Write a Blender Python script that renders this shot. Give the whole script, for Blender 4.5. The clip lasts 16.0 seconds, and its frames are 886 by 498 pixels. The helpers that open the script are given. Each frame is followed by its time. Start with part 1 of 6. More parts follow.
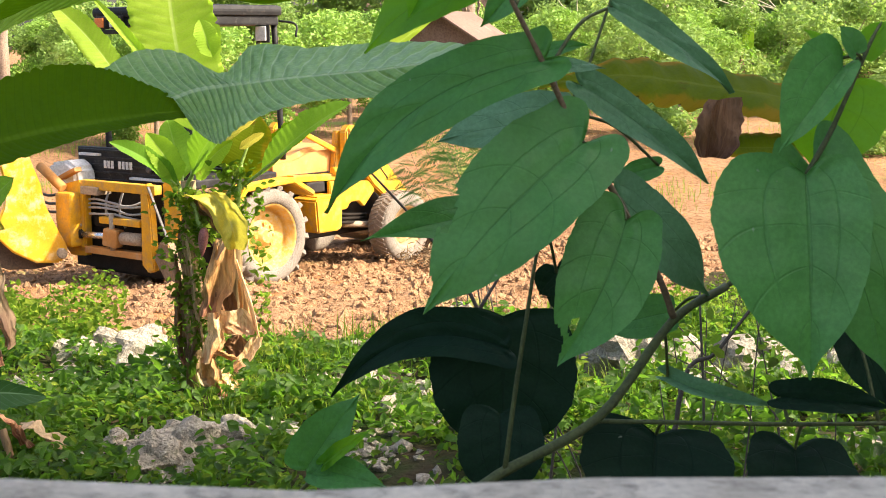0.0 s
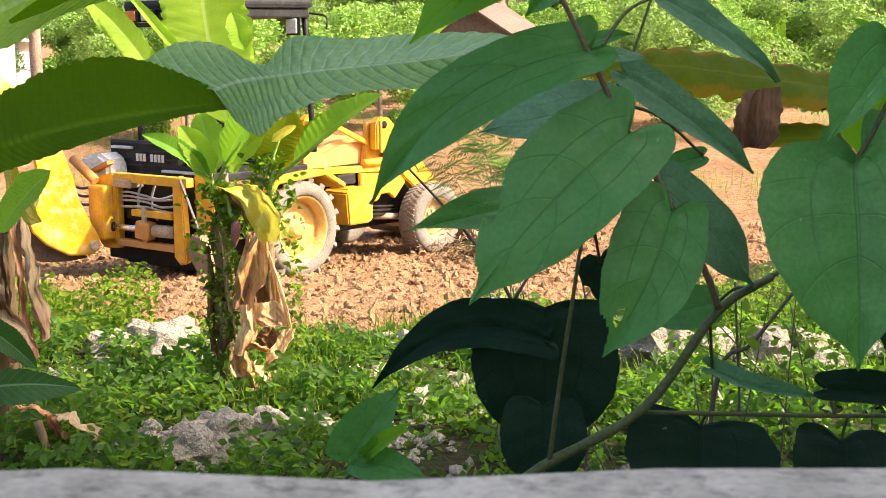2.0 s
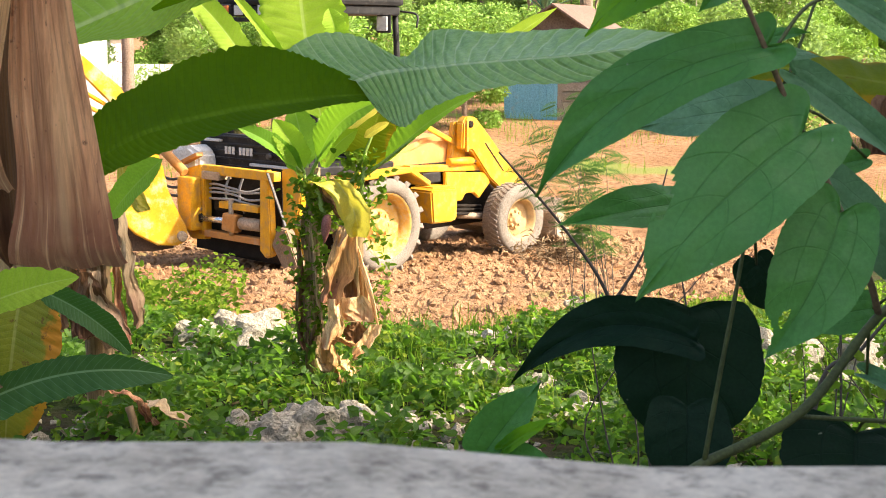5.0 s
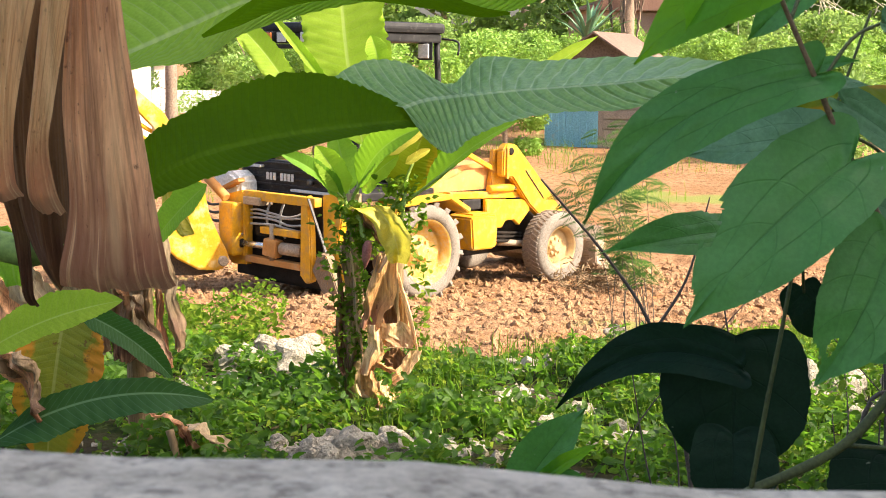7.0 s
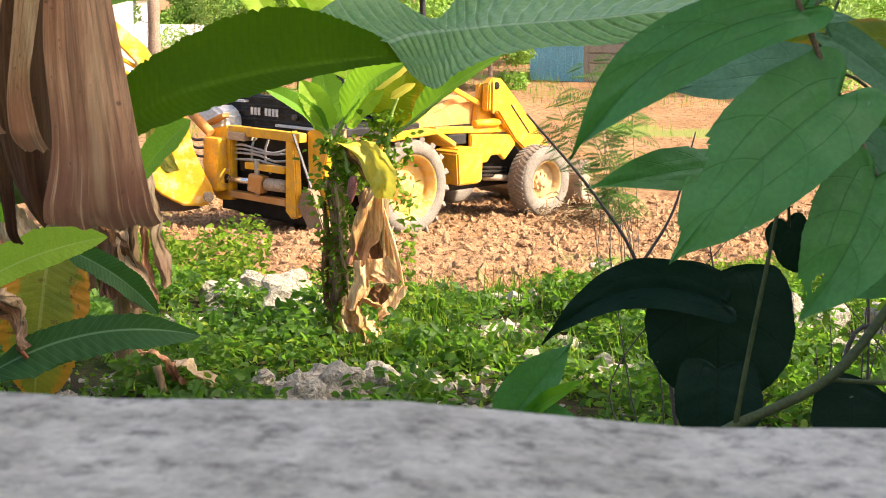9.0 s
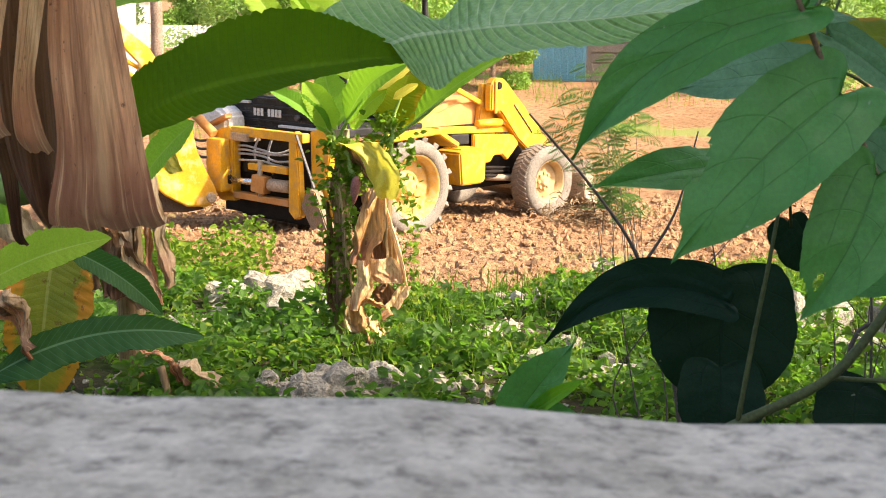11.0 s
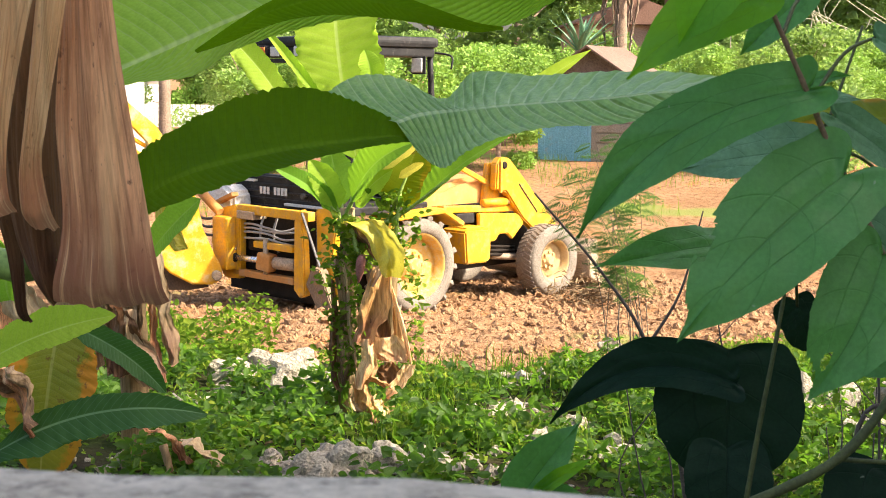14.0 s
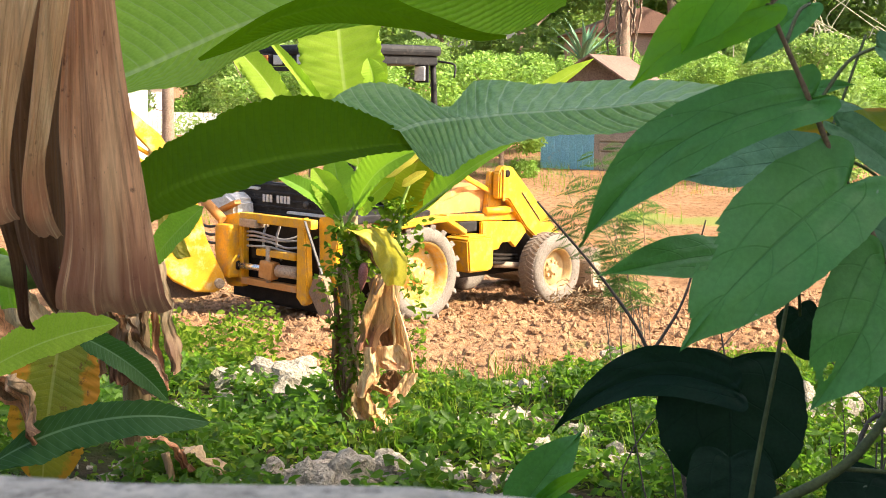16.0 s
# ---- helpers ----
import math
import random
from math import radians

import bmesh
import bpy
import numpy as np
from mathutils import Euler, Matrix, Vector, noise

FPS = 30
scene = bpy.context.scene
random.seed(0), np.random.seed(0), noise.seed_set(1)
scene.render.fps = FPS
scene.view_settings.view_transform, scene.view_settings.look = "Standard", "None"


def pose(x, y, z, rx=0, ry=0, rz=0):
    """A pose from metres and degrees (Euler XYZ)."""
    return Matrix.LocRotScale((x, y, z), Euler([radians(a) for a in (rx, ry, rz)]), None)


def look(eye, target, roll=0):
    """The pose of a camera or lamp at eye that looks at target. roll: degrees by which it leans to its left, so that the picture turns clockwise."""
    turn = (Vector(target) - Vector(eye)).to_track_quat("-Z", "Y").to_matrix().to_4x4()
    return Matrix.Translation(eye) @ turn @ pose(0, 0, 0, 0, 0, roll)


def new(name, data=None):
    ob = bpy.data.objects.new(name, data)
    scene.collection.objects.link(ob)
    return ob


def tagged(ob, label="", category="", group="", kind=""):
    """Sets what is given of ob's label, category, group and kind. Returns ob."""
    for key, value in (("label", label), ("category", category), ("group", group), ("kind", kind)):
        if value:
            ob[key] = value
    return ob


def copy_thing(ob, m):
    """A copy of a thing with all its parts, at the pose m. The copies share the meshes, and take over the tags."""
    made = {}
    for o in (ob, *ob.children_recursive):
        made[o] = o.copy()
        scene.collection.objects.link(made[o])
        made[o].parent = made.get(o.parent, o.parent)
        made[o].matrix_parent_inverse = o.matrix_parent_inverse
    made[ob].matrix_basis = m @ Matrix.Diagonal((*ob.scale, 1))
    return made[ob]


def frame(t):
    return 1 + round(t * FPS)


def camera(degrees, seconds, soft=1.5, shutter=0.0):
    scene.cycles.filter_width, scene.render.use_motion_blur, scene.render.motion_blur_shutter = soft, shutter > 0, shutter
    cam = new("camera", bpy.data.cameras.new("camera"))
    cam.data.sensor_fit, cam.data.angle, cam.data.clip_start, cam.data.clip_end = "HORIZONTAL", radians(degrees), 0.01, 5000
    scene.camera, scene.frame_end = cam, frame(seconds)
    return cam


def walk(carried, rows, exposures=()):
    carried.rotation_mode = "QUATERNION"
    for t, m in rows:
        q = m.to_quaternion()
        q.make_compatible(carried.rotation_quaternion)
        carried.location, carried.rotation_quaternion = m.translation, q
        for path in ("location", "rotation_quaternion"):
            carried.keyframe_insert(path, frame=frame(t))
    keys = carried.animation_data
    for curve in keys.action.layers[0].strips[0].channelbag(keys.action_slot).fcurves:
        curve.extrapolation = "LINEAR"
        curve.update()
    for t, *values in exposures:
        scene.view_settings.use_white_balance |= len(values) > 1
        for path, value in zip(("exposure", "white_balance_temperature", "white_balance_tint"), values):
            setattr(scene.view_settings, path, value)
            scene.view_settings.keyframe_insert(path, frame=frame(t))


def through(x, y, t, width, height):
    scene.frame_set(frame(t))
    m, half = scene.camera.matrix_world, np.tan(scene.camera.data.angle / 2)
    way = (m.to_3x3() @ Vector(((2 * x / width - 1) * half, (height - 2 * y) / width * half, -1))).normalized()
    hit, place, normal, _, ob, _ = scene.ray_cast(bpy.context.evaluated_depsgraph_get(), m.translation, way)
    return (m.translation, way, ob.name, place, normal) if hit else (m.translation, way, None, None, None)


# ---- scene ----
cam = camera(36.0, 16.0, soft=0.6)
cam.data.dof.use_dof, cam.data.dof.focus_distance, cam.data.dof.aperture_fstop = True, 3.0, 38.0
PATH = [
    (0, (0.169, -0.029, 2.567), (0.329, 1.943, 2.269), -0.7),
    (0.5, (0.168, -0.031, 2.566), (0.321, 1.938, 2.247), -0.9),
    (1, (0.168, -0.031, 2.566), (0.317, 1.937, 2.245), -0.9),
    (1.5, (0.168, -0.029, 2.566), (0.303, 1.94, 2.241), -0.9),
    (2, (0.158, -0.026, 2.566), (0.274, 1.947, 2.257), -1.0),
    (2.5, (0.136, -0.03, 2.564), (0.17, 1.952, 2.297), -0.8),
    (3, (0.117, -0.038, 2.562), (0.119, 1.948, 2.322), -0.4),
    (3.5, (0.101, -0.029, 2.563), (0.114, 1.962, 2.369), -0.4),
    (4, (0.096, -0.025, 2.562), (0.104, 1.963, 2.342), -0.2),
    (4.2, (0.097, -0.019, 2.56), (0.106, 1.965, 2.308), 0.1),
    (6.3, (0.087, -0.03, 2.561), (0.078, 1.944, 2.236), 0.3),
    (6.5, (0.087, -0.03, 2.561), (0.064, 1.954, 2.314), 0.2),
    (7, (0.087, -0.03, 2.56), (0.032, 1.951, 2.291), 0.5),
    (7.5, (0.087, -0.027, 2.56), (0.032, 1.951, 2.275), 0.8),
    (8, (0.087, -0.024, 2.559), (0.036, 1.945, 2.213), 0.7),
    (8.5, (0.087, -0.028, 2.56), (0.041, 1.939, 2.204), 0.5),
    (9, (0.087, -0.027, 2.561), (0.054, 1.939, 2.198), 0.4),
    (9.2, (0.087, -0.029, 2.561), (0.055, 1.936, 2.193), 0.4),
    (11.3, (0.087, -0.033, 2.562), (0.049, 1.934, 2.202), 0.2),
    (11.5, (0.087, -0.03, 2.561), (0.051, 1.945, 2.248), 0.3),
    (12, (0.087, -0.031, 2.561), (0.048, 1.954, 2.32), 0.3),
    (12.5, (0.087, -0.03, 2.561), (0.045, 1.957, 2.336), 0.4),
    (13, (0.087, -0.03, 2.561), (0.044, 1.956, 2.326), 0.4),
    (13.5, (0.087, -0.03, 2.561), (0.042, 1.956, 2.329), 0.5),
    (14, (0.087, -0.03, 2.561), (0.041, 1.954, 2.312), 0.4),
    (14.5, (0.087, -0.031, 2.561), (0.041, 1.953, 2.311), 0.5),
    (15, (0.087, -0.03, 2.561), (0.04, 1.954, 2.314), 0.6),
    (15.5, (0.087, -0.031, 2.561), (0.04, 1.954, 2.319), 0.6),
    (16, (0.087, -0.03, 2.561), (0.037, 1.956, 2.324), 0.5),
]
walk(cam, [(t, look(eye, aim, roll)) for t, eye, aim, roll in PATH], exposures=((0, 1.72, 6900, 12), (16, 1.72, 6900, 12)))

# world, sun, exposure
world = bpy.data.worlds.new("sky")
scene.world = world
world.use_nodes = True
wn = world.node_tree
sky = wn.nodes.new("ShaderNodeTexSky")
sky.sky_type, sky.sun_disc = "NISHITA", False
SUN_DIR = Vector((0.72, -0.22, 0.66)).normalized()
sky.sun_elevation = math.asin(SUN_DIR.z)
sky.sun_rotation = math.atan2(SUN_DIR.x, SUN_DIR.y)
sky.air_density, sky.dust_density, sky.ozone_density = 1.0, 5.0, 0.6
wn.links.new(sky.outputs[0], wn.nodes["Background"].inputs[0])
wn.nodes["Background"].inputs[1].default_value = 0.12
sun = new("sun", bpy.data.lights.new("sun", "SUN"))
sun.data.energy, sun.data.angle, sun.data.color = 3.3, radians(1.2), (1.0, 0.91, 0.76)
sun.matrix_world = look(SUN_DIR * 50, (0, 0, 0))


# materials
class Nodes:
    """Short hand for a material's node tree."""
    def __init__(self, name):
        self.m = bpy.data.materials.new(name)
        self.m.use_nodes = True
        self.t = self.m.node_tree
        self.b = self.t.nodes["Principled BSDF"]
        self.coord = self.t.nodes.new("ShaderNodeTexCoord").outputs
        self.rand = self.t.nodes.new("ShaderNodeObjectInfo").outputs["Random"]

    def put(self, socket, value):
        if isinstance(value, bpy.types.NodeSocket):
            self.t.links.new(value, socket)
        else:
            socket.default_value = value

    def noise(self, scale, detail=4.0, rough=0.55, vec=None, stretch=None):
        n = self.t.nodes.new("ShaderNodeTexNoise")
        n.inputs["Scale"].default_value, n.inputs["Detail"].default_value = scale, detail
        n.inputs["Roughness"].default_value = rough
        v = vec or self.coord["Object"]
        if stretch:
            k = self.t.nodes.new("ShaderNodeMapping")
            k.inputs["Scale"].default_value = stretch
            self.t.links.new(v, k.inputs["Vector"])
            v = k.outputs[0]
        self.t.links.new(v, n.inputs["Vector"])
        return n.outputs["Fac"]

    def ramp(self, fac, lo, hi):
        n = self.t.nodes.new("ShaderNodeMapRange")
        n.interpolation_type = "SMOOTHSTEP"
        self.put(n.inputs["Value"], fac)
        n.inputs["From Min"].default_value, n.inputs["From Max"].default_value = lo, hi
        return n.outputs["Result"]

    def mix(self, fac, a, b, mode="MIX"):
        n = self.t.nodes.new("ShaderNodeMix")
        n.data_type, n.blend_type = "RGBA", mode
        self.put(n.inputs[0], fac)
        for sock, v in ((n.inputs[6], a), (n.inputs[7], b)):
            self.put(sock, v if isinstance(v, bpy.types.NodeSocket) else (*v, 1.0))
        return n.outputs[2]

    def math(self, op, a, b=0.0):
        n = self.t.nodes.new("ShaderNodeMath")
        n.operation = op
        self.put(n.inputs[0], a)
        self.put(n.inputs[1], b)
        return n.outputs[0]

    def bump(self, height, strength, distance=0.01):
        n = self.t.nodes.new("ShaderNodeBump")
        n.inputs["Strength"].default_value, n.inputs["Distance"].default_value = strength, distance
        self.put(n.inputs["Height"], height)
        self.put(self.b.inputs["Normal"], n.outputs[0])
        return n.outputs[0]

    def done(self, color, rough=0.6, metal=0.0, spec=0.5):
        self.put(self.b.inputs["Base Color"], color if isinstance(color, bpy.types.NodeSocket) else (*color, 1.0))
        self.put(self.b.inputs["Roughness"], rough)
        self.put(self.b.inputs["Metallic"], metal)
        self.put(self.b.inputs["Specular IOR Level"], spec)
        return self.m

    def see_through(self, color, share, normal=None):
        """Adds light that comes through a thin leaf."""
        tr = self.t.nodes.new("ShaderNodeBsdfTranslucent")
        self.put(tr.inputs["Color"], color if isinstance(color, bpy.types.NodeSocket) else (*color, 1.0))
        mx = self.t.nodes.new("ShaderNodeMixShader")
        mx.inputs[0].default_value = share
        self.t.links.new(self.b.outputs[0], mx.inputs[1])
        self.t.links.new(tr.outputs[0], mx.inputs[2])
        self.t.links.new(mx.outputs[0], self.t.nodes["Material Output"].inputs["Surface"])


def surface(name, a, b, scale=3.0, fine=60.0, rough=0.8, bump=0.3, depth=0.01, stain=None, amount=0.5, metal=0.0, vary=0.0, spec=0.4, grain=0.55):
    """A surface with broad patches, fine grain and, where given, stains of another colour."""
    n = Nodes(name)
    c = n.mix(n.ramp(n.noise(scale), 0.3, 0.7), a, b)
    g = n.noise(fine, 6.0, 0.65)
    c = n.mix(grain, c, n.mix(n.ramp(g, 0.25, 0.75), [v * 0.55 for v in a], [min(1, v * 1.35) for v in b]))
    if stain:
        c = n.mix(n.math("MULTIPLY", n.ramp(n.noise(scale * 2.7, 8.0, 0.7), 0.62 - 0.2 * amount, 0.72), 0.9), c, stain)
    if vary:
        c = n.mix(n.math("MULTIPLY", n.rand, vary), c, [v * 0.5 for v in a])
    n.bump(n.math("ADD", g, n.noise(scale * 4)), bump, depth)
    return n.done(c, n.math("ADD", n.math("MULTIPLY", g, 0.2), rough - 0.1), metal, spec)


def leaf_material(name, a, b, vein, ribs=7.0, slant=1.0, rough=0.45, share=0.25, through=(0.2, 0.4, 0.04), spots=None, midrib=0.03, vein_mix=0.35, spec=0.4, relief=0.4, spot_from=0.6, edge=None, net=0.0, cloud=0.0, quilt=0.002):
    """A leaf: u runs along the blade, v across it."""
    n = Nodes(name)
    uv = n.t.nodes.new("ShaderNodeSeparateXYZ")
    n.t.links.new(n.coord["UV"], uv.inputs[0])
    u, v = uv.outputs[0], uv.outputs[1]
    across = n.math("ABSOLUTE", n.math("SUBTRACT", n.math("MULTIPLY", v, 2.0), 1.0))
    curve = n.math("MULTIPLY", n.math("POWER", across, 1.3), -slant * 0.3)
    saw = n.math("FRACT", n.math("MULTIPLY", n.math("ADD", u, curve), ribs))
    dist = n.math("ABSOLUTE", n.math("SUBTRACT", saw, 0.5))
    lateral = n.ramp(dist, 0.42, 0.49)
    mid = n.ramp(across, midrib, midrib * 0.4)
    veins = n.math("MAXIMUM", lateral, mid)
    c = n.mix(n.ramp(n.noise(9.0, 5.0), 0.3, 0.7), a, b)
    c = n.mix(0.35, c, n.mix(n.ramp(n.noise(160.0, 4.0), 0.3, 0.7), [x * 0.6 for x in a], [x * 1.3 for x in b]))
    c = n.mix(n.math("MULTIPLY", n.rand, 0.35), c, [x * 0.7 for x in a])
    c = n.mix(n.math("MULTIPLY", veins, vein_mix), c, vein)
    c = n.mix(n.math("MULTIPLY", mid, 0.6), c, vein)
    if cloud:
        isle = n.t.nodes.new("ShaderNodeNewGeometry").outputs["Random Per Island"]
        c = n.mix(n.math("MULTIPLY", n.ramp(isle, 0.35, 0.75), cloud), c, [x * 0.3 for x in a])
    if net:
        c = n.mix(n.math("MULTIPLY", n.ramp(n.noise(22.0, 3.0), 0.45, 0.75), net), c, [x * 0.6 for x in a])
        c = n.mix(n.math("MULTIPLY", n.ramp(n.noise(60.0, 6.0, 0.7), 0.66, 0.72), 0.35), c, [x * 1.6 + 0.02 for x in b])
    if edge:
        ragged = n.math("ADD", across, n.math("MULTIPLY", n.noise(11.0, 6.0, 0.7), 1.1))
        c = n.mix(n.ramp(ragged, 1.12, 1.32), c, edge)
    if spots:
        c = n.mix(n.ramp(n.noise(14.0, 8.0, 0.7), spot_from, spot_from + 0.08), c, spots)
    h = n.math("SUBTRACT", n.math("MULTIPLY", n.ramp(dist, 0.5, 0.1), 1.0), n.math("MULTIPLY", mid, 0.6))
    h = n.math("ADD", h, n.math("MULTIPLY", n.noise(220.0, 3.0), 0.35))
    n.bump(h, relief, quilt)
    m = n.done(c, n.math("ADD", n.math("MULTIPLY", n.noise(30.0), 0.25), rough - 0.1), 0.0, spec)
    n.see_through(n.mix(n.math("MULTIPLY", veins, 0.4), through, [x * 0.55 for x in through]), share)
    return m


def shrub_material(name, a, b, vein, share=0.2, through=(0.12, 0.38, 0.03), spec=0.4, rough=0.45):
    """A matt heart-shaped leaf: midrib, two long side veins from the stalk and faint cross veins, pressed into the blade."""
    n = Nodes(name)
    uv = n.t.nodes.new("ShaderNodeSeparateXYZ")
    n.t.links.new(n.coord["UV"], uv.inputs[0])
    u, v = uv.outputs[0], uv.outputs[1]
    across = n.math("ABSOLUTE", n.math("SUBTRACT", n.math("MULTIPLY", v, 2.0), 1.0))
    warp = n.math("MULTIPLY", n.math("SUBTRACT", n.noise(14.0, 2.0), 0.5), 0.10)
    mid = n.ramp(across, 0.035, 0.012)
    long_vein = n.ramp(n.math("ABSOLUTE", n.math("SUBTRACT", n.math("ADD", across, warp), 0.47)), 0.022, 0.005)
    long_vein = n.math("MULTIPLY", long_vein, n.ramp(u, 0.92, 0.60))
    saw = n.math("FRACT", n.math("MULTIPLY", n.math("ADD", n.math("SUBTRACT", u, n.math("MULTIPLY", n.math("POWER", across, 2.0), 0.09)), n.math("MULTIPLY", warp, 0.4)), 6.0))
    side = n.math("MULTIPLY", n.ramp(n.math("ABSOLUTE", n.math("SUBTRACT", saw, 0.5)), 0.470, 0.493), n.ramp(u, 0.15, 0.5))
    veins = n.math("MAXIMUM", n.math("MAXIMUM", mid, n.math("MULTIPLY", long_vein, 0.6)), n.math("MULTIPLY", side, 0.45))
    c = n.mix(n.ramp(n.noise(9.0, 5.0), 0.3, 0.7), a, b)
    c = n.mix(0.4, c, n.mix(n.ramp(n.noise(260.0, 5.0, 0.7), 0.3, 0.7), [x * 0.6 for x in a], [x * 1.3 for x in b]))
    c = n.mix(n.math("MULTIPLY", n.ramp(n.noise(28.0, 4.0), 0.4, 0.75), 0.35), c, [x * 0.62 for x in a])
    c = n.mix(n.math("MULTIPLY", n.rand, 0.35), c, [x * 0.7 for x in a])
    c = n.mix(n.math("MULTIPLY", veins, 0.22), c, vein)
    speck = n.noise(95.0, 2.0, 0.5)
    c = n.mix(n.math("MULTIPLY", n.ramp(speck, 0.76, 0.79), 0.5), c, (0.30, 0.36, 0.26))
    h = n.math("SUBTRACT", n.math("MULTIPLY", n.noise(300.0, 4.0), 0.30), n.math("MULTIPLY", veins, 0.65))
    h = n.math("ADD", h, n.math("MULTIPLY", n.noise(45.0, 3.0), 0.5))
    n.bump(h, 0.7, 0.0016)
    m = n.done(c, n.math("ADD", n.math("MULTIPLY", n.noise(40.0), 0.25), rough - 0.1), 0.0, spec)
    n.see_through(n.mix(n.math("MULTIPLY", veins, 0.5), through, [x * 0.5 for x in through]), share)
    return m


green_leaf = shrub_material("shrub_leaf_green", (0.054, 0.220, 0.046), (0.084, 0.29, 0.063), (0.03, 0.125, 0.03), 0.2, (0.12, 0.38, 0.03), 0.45, 0.45)
# Near-black copy of the shrub's green; leaf shade is put into the colour.
shaded_leaf = shrub_material("shrub_leaf_shaded", (0.005, 0.022, 0.011), (0.008, 0.031, 0.015), (0.004, 0.014, 0.008), 0.04, (0.04, 0.14, 0.02), 0.12, 0.55)
light_leaf = shrub_material("shrub_leaf_young", (0.070, 0.27, 0.018), (0.100, 0.33, 0.024), (0.035, 0.15, 0.012), 0.45, (0.30, 0.65, 0.02), 0.3, 0.45)
pale_leaf = shrub_material("shrub_leaf_pale", (0.105, 0.25, 0.125), (0.145, 0.32, 0.16), (0.07, 0.16, 0.09), 0.12, (0.12, 0.3, 0.06), 0.4, 0.5)
banana_top = leaf_material("banana_leaf_upper_face", (0.155, 0.315, 0.065), (0.29, 0.47, 0.135), (0.48, 0.62, 0.30), ribs=30.0, slant=0.25, rough=0.36, share=0.2, through=(0.25, 0.6, 0.05), midrib=0.05, vein_mix=0.6, spec=0.55, relief=0.9)
banana_upper = leaf_material("banana_leaf_overhead", (0.25, 0.48, 0.040), (0.38, 0.60, 0.075), (0.56, 0.70, 0.25), ribs=38.0, slant=-0.6, rough=0.5, share=0.4, through=(0.45, 0.8, 0.05), midrib=0.05, vein_mix=0.45, spec=0.12, relief=0.9)
# Underside green is darkened: the shade below the leaf sits in the colour.
banana_under_shaded = leaf_material("banana_leaf_underside_shaded", (0.040, 0.120, 0.003), (0.085, 0.20, 0.006), (0.14, 0.28, 0.015), ribs=44.0, slant=0.25, rough=0.75, share=0.5, through=(0.26, 0.48, 0.006), midrib=0.09, vein_mix=0.22, relief=0.6, spec=0.05)
# Dark copy of the banana green, with the low leaves' shade in the colour.
banana_shade = leaf_material("banana_leaf_green_in_shade", (0.014, 0.060, 0.016), (0.026, 0.085, 0.024), (0.16, 0.30, 0.14), ribs=26.0, slant=0.25, rough=0.5, share=0.2, through=(0.15, 0.4, 0.04), midrib=0.07, vein_mix=0.3, relief=0.4, spec=0.15)
banana_young = leaf_material("banana_leaf_young", (0.20, 0.34, 0.025), (0.36, 0.50, 0.06), (0.55, 0.68, 0.2), ribs=26.0, slant=0.25, rough=0.55, share=0.42, through=(0.5, 0.85, 0.05), midrib=0.05, vein_mix=0.25, spec=0.12)
banana_spotted = leaf_material("banana_leaf_spotted", (0.065, 0.125, 0.004), (0.14, 0.19, 0.008), (0.22, 0.28, 0.03), ribs=26.0, slant=0.25, rough=0.75, share=0.35, through=(0.40, 0.48, 0.01), spots=(0.10, 0.025, 0.008), midrib=0.05, spot_from=0.61, spec=0.1, edge=(0.30, 0.17, 0.01))
banana_mid = leaf_material("banana_leaf_green", (0.10, 0.26, 0.025), (0.20, 0.38, 0.045), (0.3, 0.46, 0.12), ribs=26.0, slant=0.25, rough=0.55, share=0.35, through=(0.38, 0.72, 0.04), midrib=0.06, vein_mix=0.25, spec=0.12)
banana_yellow = leaf_material("banana_leaf_yellow", (0.55, 0.45, 0.04), (0.70, 0.62, 0.10), (0.65, 0.6, 0.2), ribs=22.0, slant=0.25, rough=0.5, share=0.3, through=(0.8, 0.7, 0.08), spots=(0.30, 0.14, 0.03), midrib=0.05, spot_from=0.62)
banana_rust = leaf_material("banana_leaf_rusty", (0.12, 0.20, 0.010), (0.26, 0.30, 0.015), (0.4, 0.42, 0.1), ribs=26.0, slant=0.25, rough=0.55, share=0.2, through=(0.5, 0.35, 0.04), spots=(0.10, 0.035, 0.012), midrib=0.05, spot_from=0.57, edge=(0.55, 0.22, 0.010))
weed_leaf = leaf_material("weed_leaf", (0.068, 0.112, 0.008), (0.22, 0.265, 0.020), (0.25, 0.4, 0.1), ribs=5.0, rough=0.6, share=0.3, through=(0.35, 0.7, 0.06), relief=0.3, cloud=0.85, spec=0.12)
vine_leaf = leaf_material("vine_leaf", (0.022, 0.058, 0.008), (0.075, 0.140, 0.020), (0.2, 0.36, 0.1), ribs=5.0, rough=0.45, share=0.3, through=(0.3, 0.65, 0.05), relief=0.3, cloud=0.75, spec=0.15)
tree_leaf = leaf_material("tree_leaf", (0.11, 0.20, 0.045), (0.28, 0.41, 0.12), (0.2, 0.32, 0.1), ribs=5.0, cloud=0.2, rough=0.6, share=0.4, through=(0.42, 0.62, 0.14), relief=0.2)
feather_leaf = leaf_material("feathery_leaf", (0.018, 0.060, 0.026), (0.042, 0.105, 0.048), (0.15, 0.25, 0.1), ribs=5.0, share=0.25, through=(0.2, 0.45, 0.08), relief=0.1)


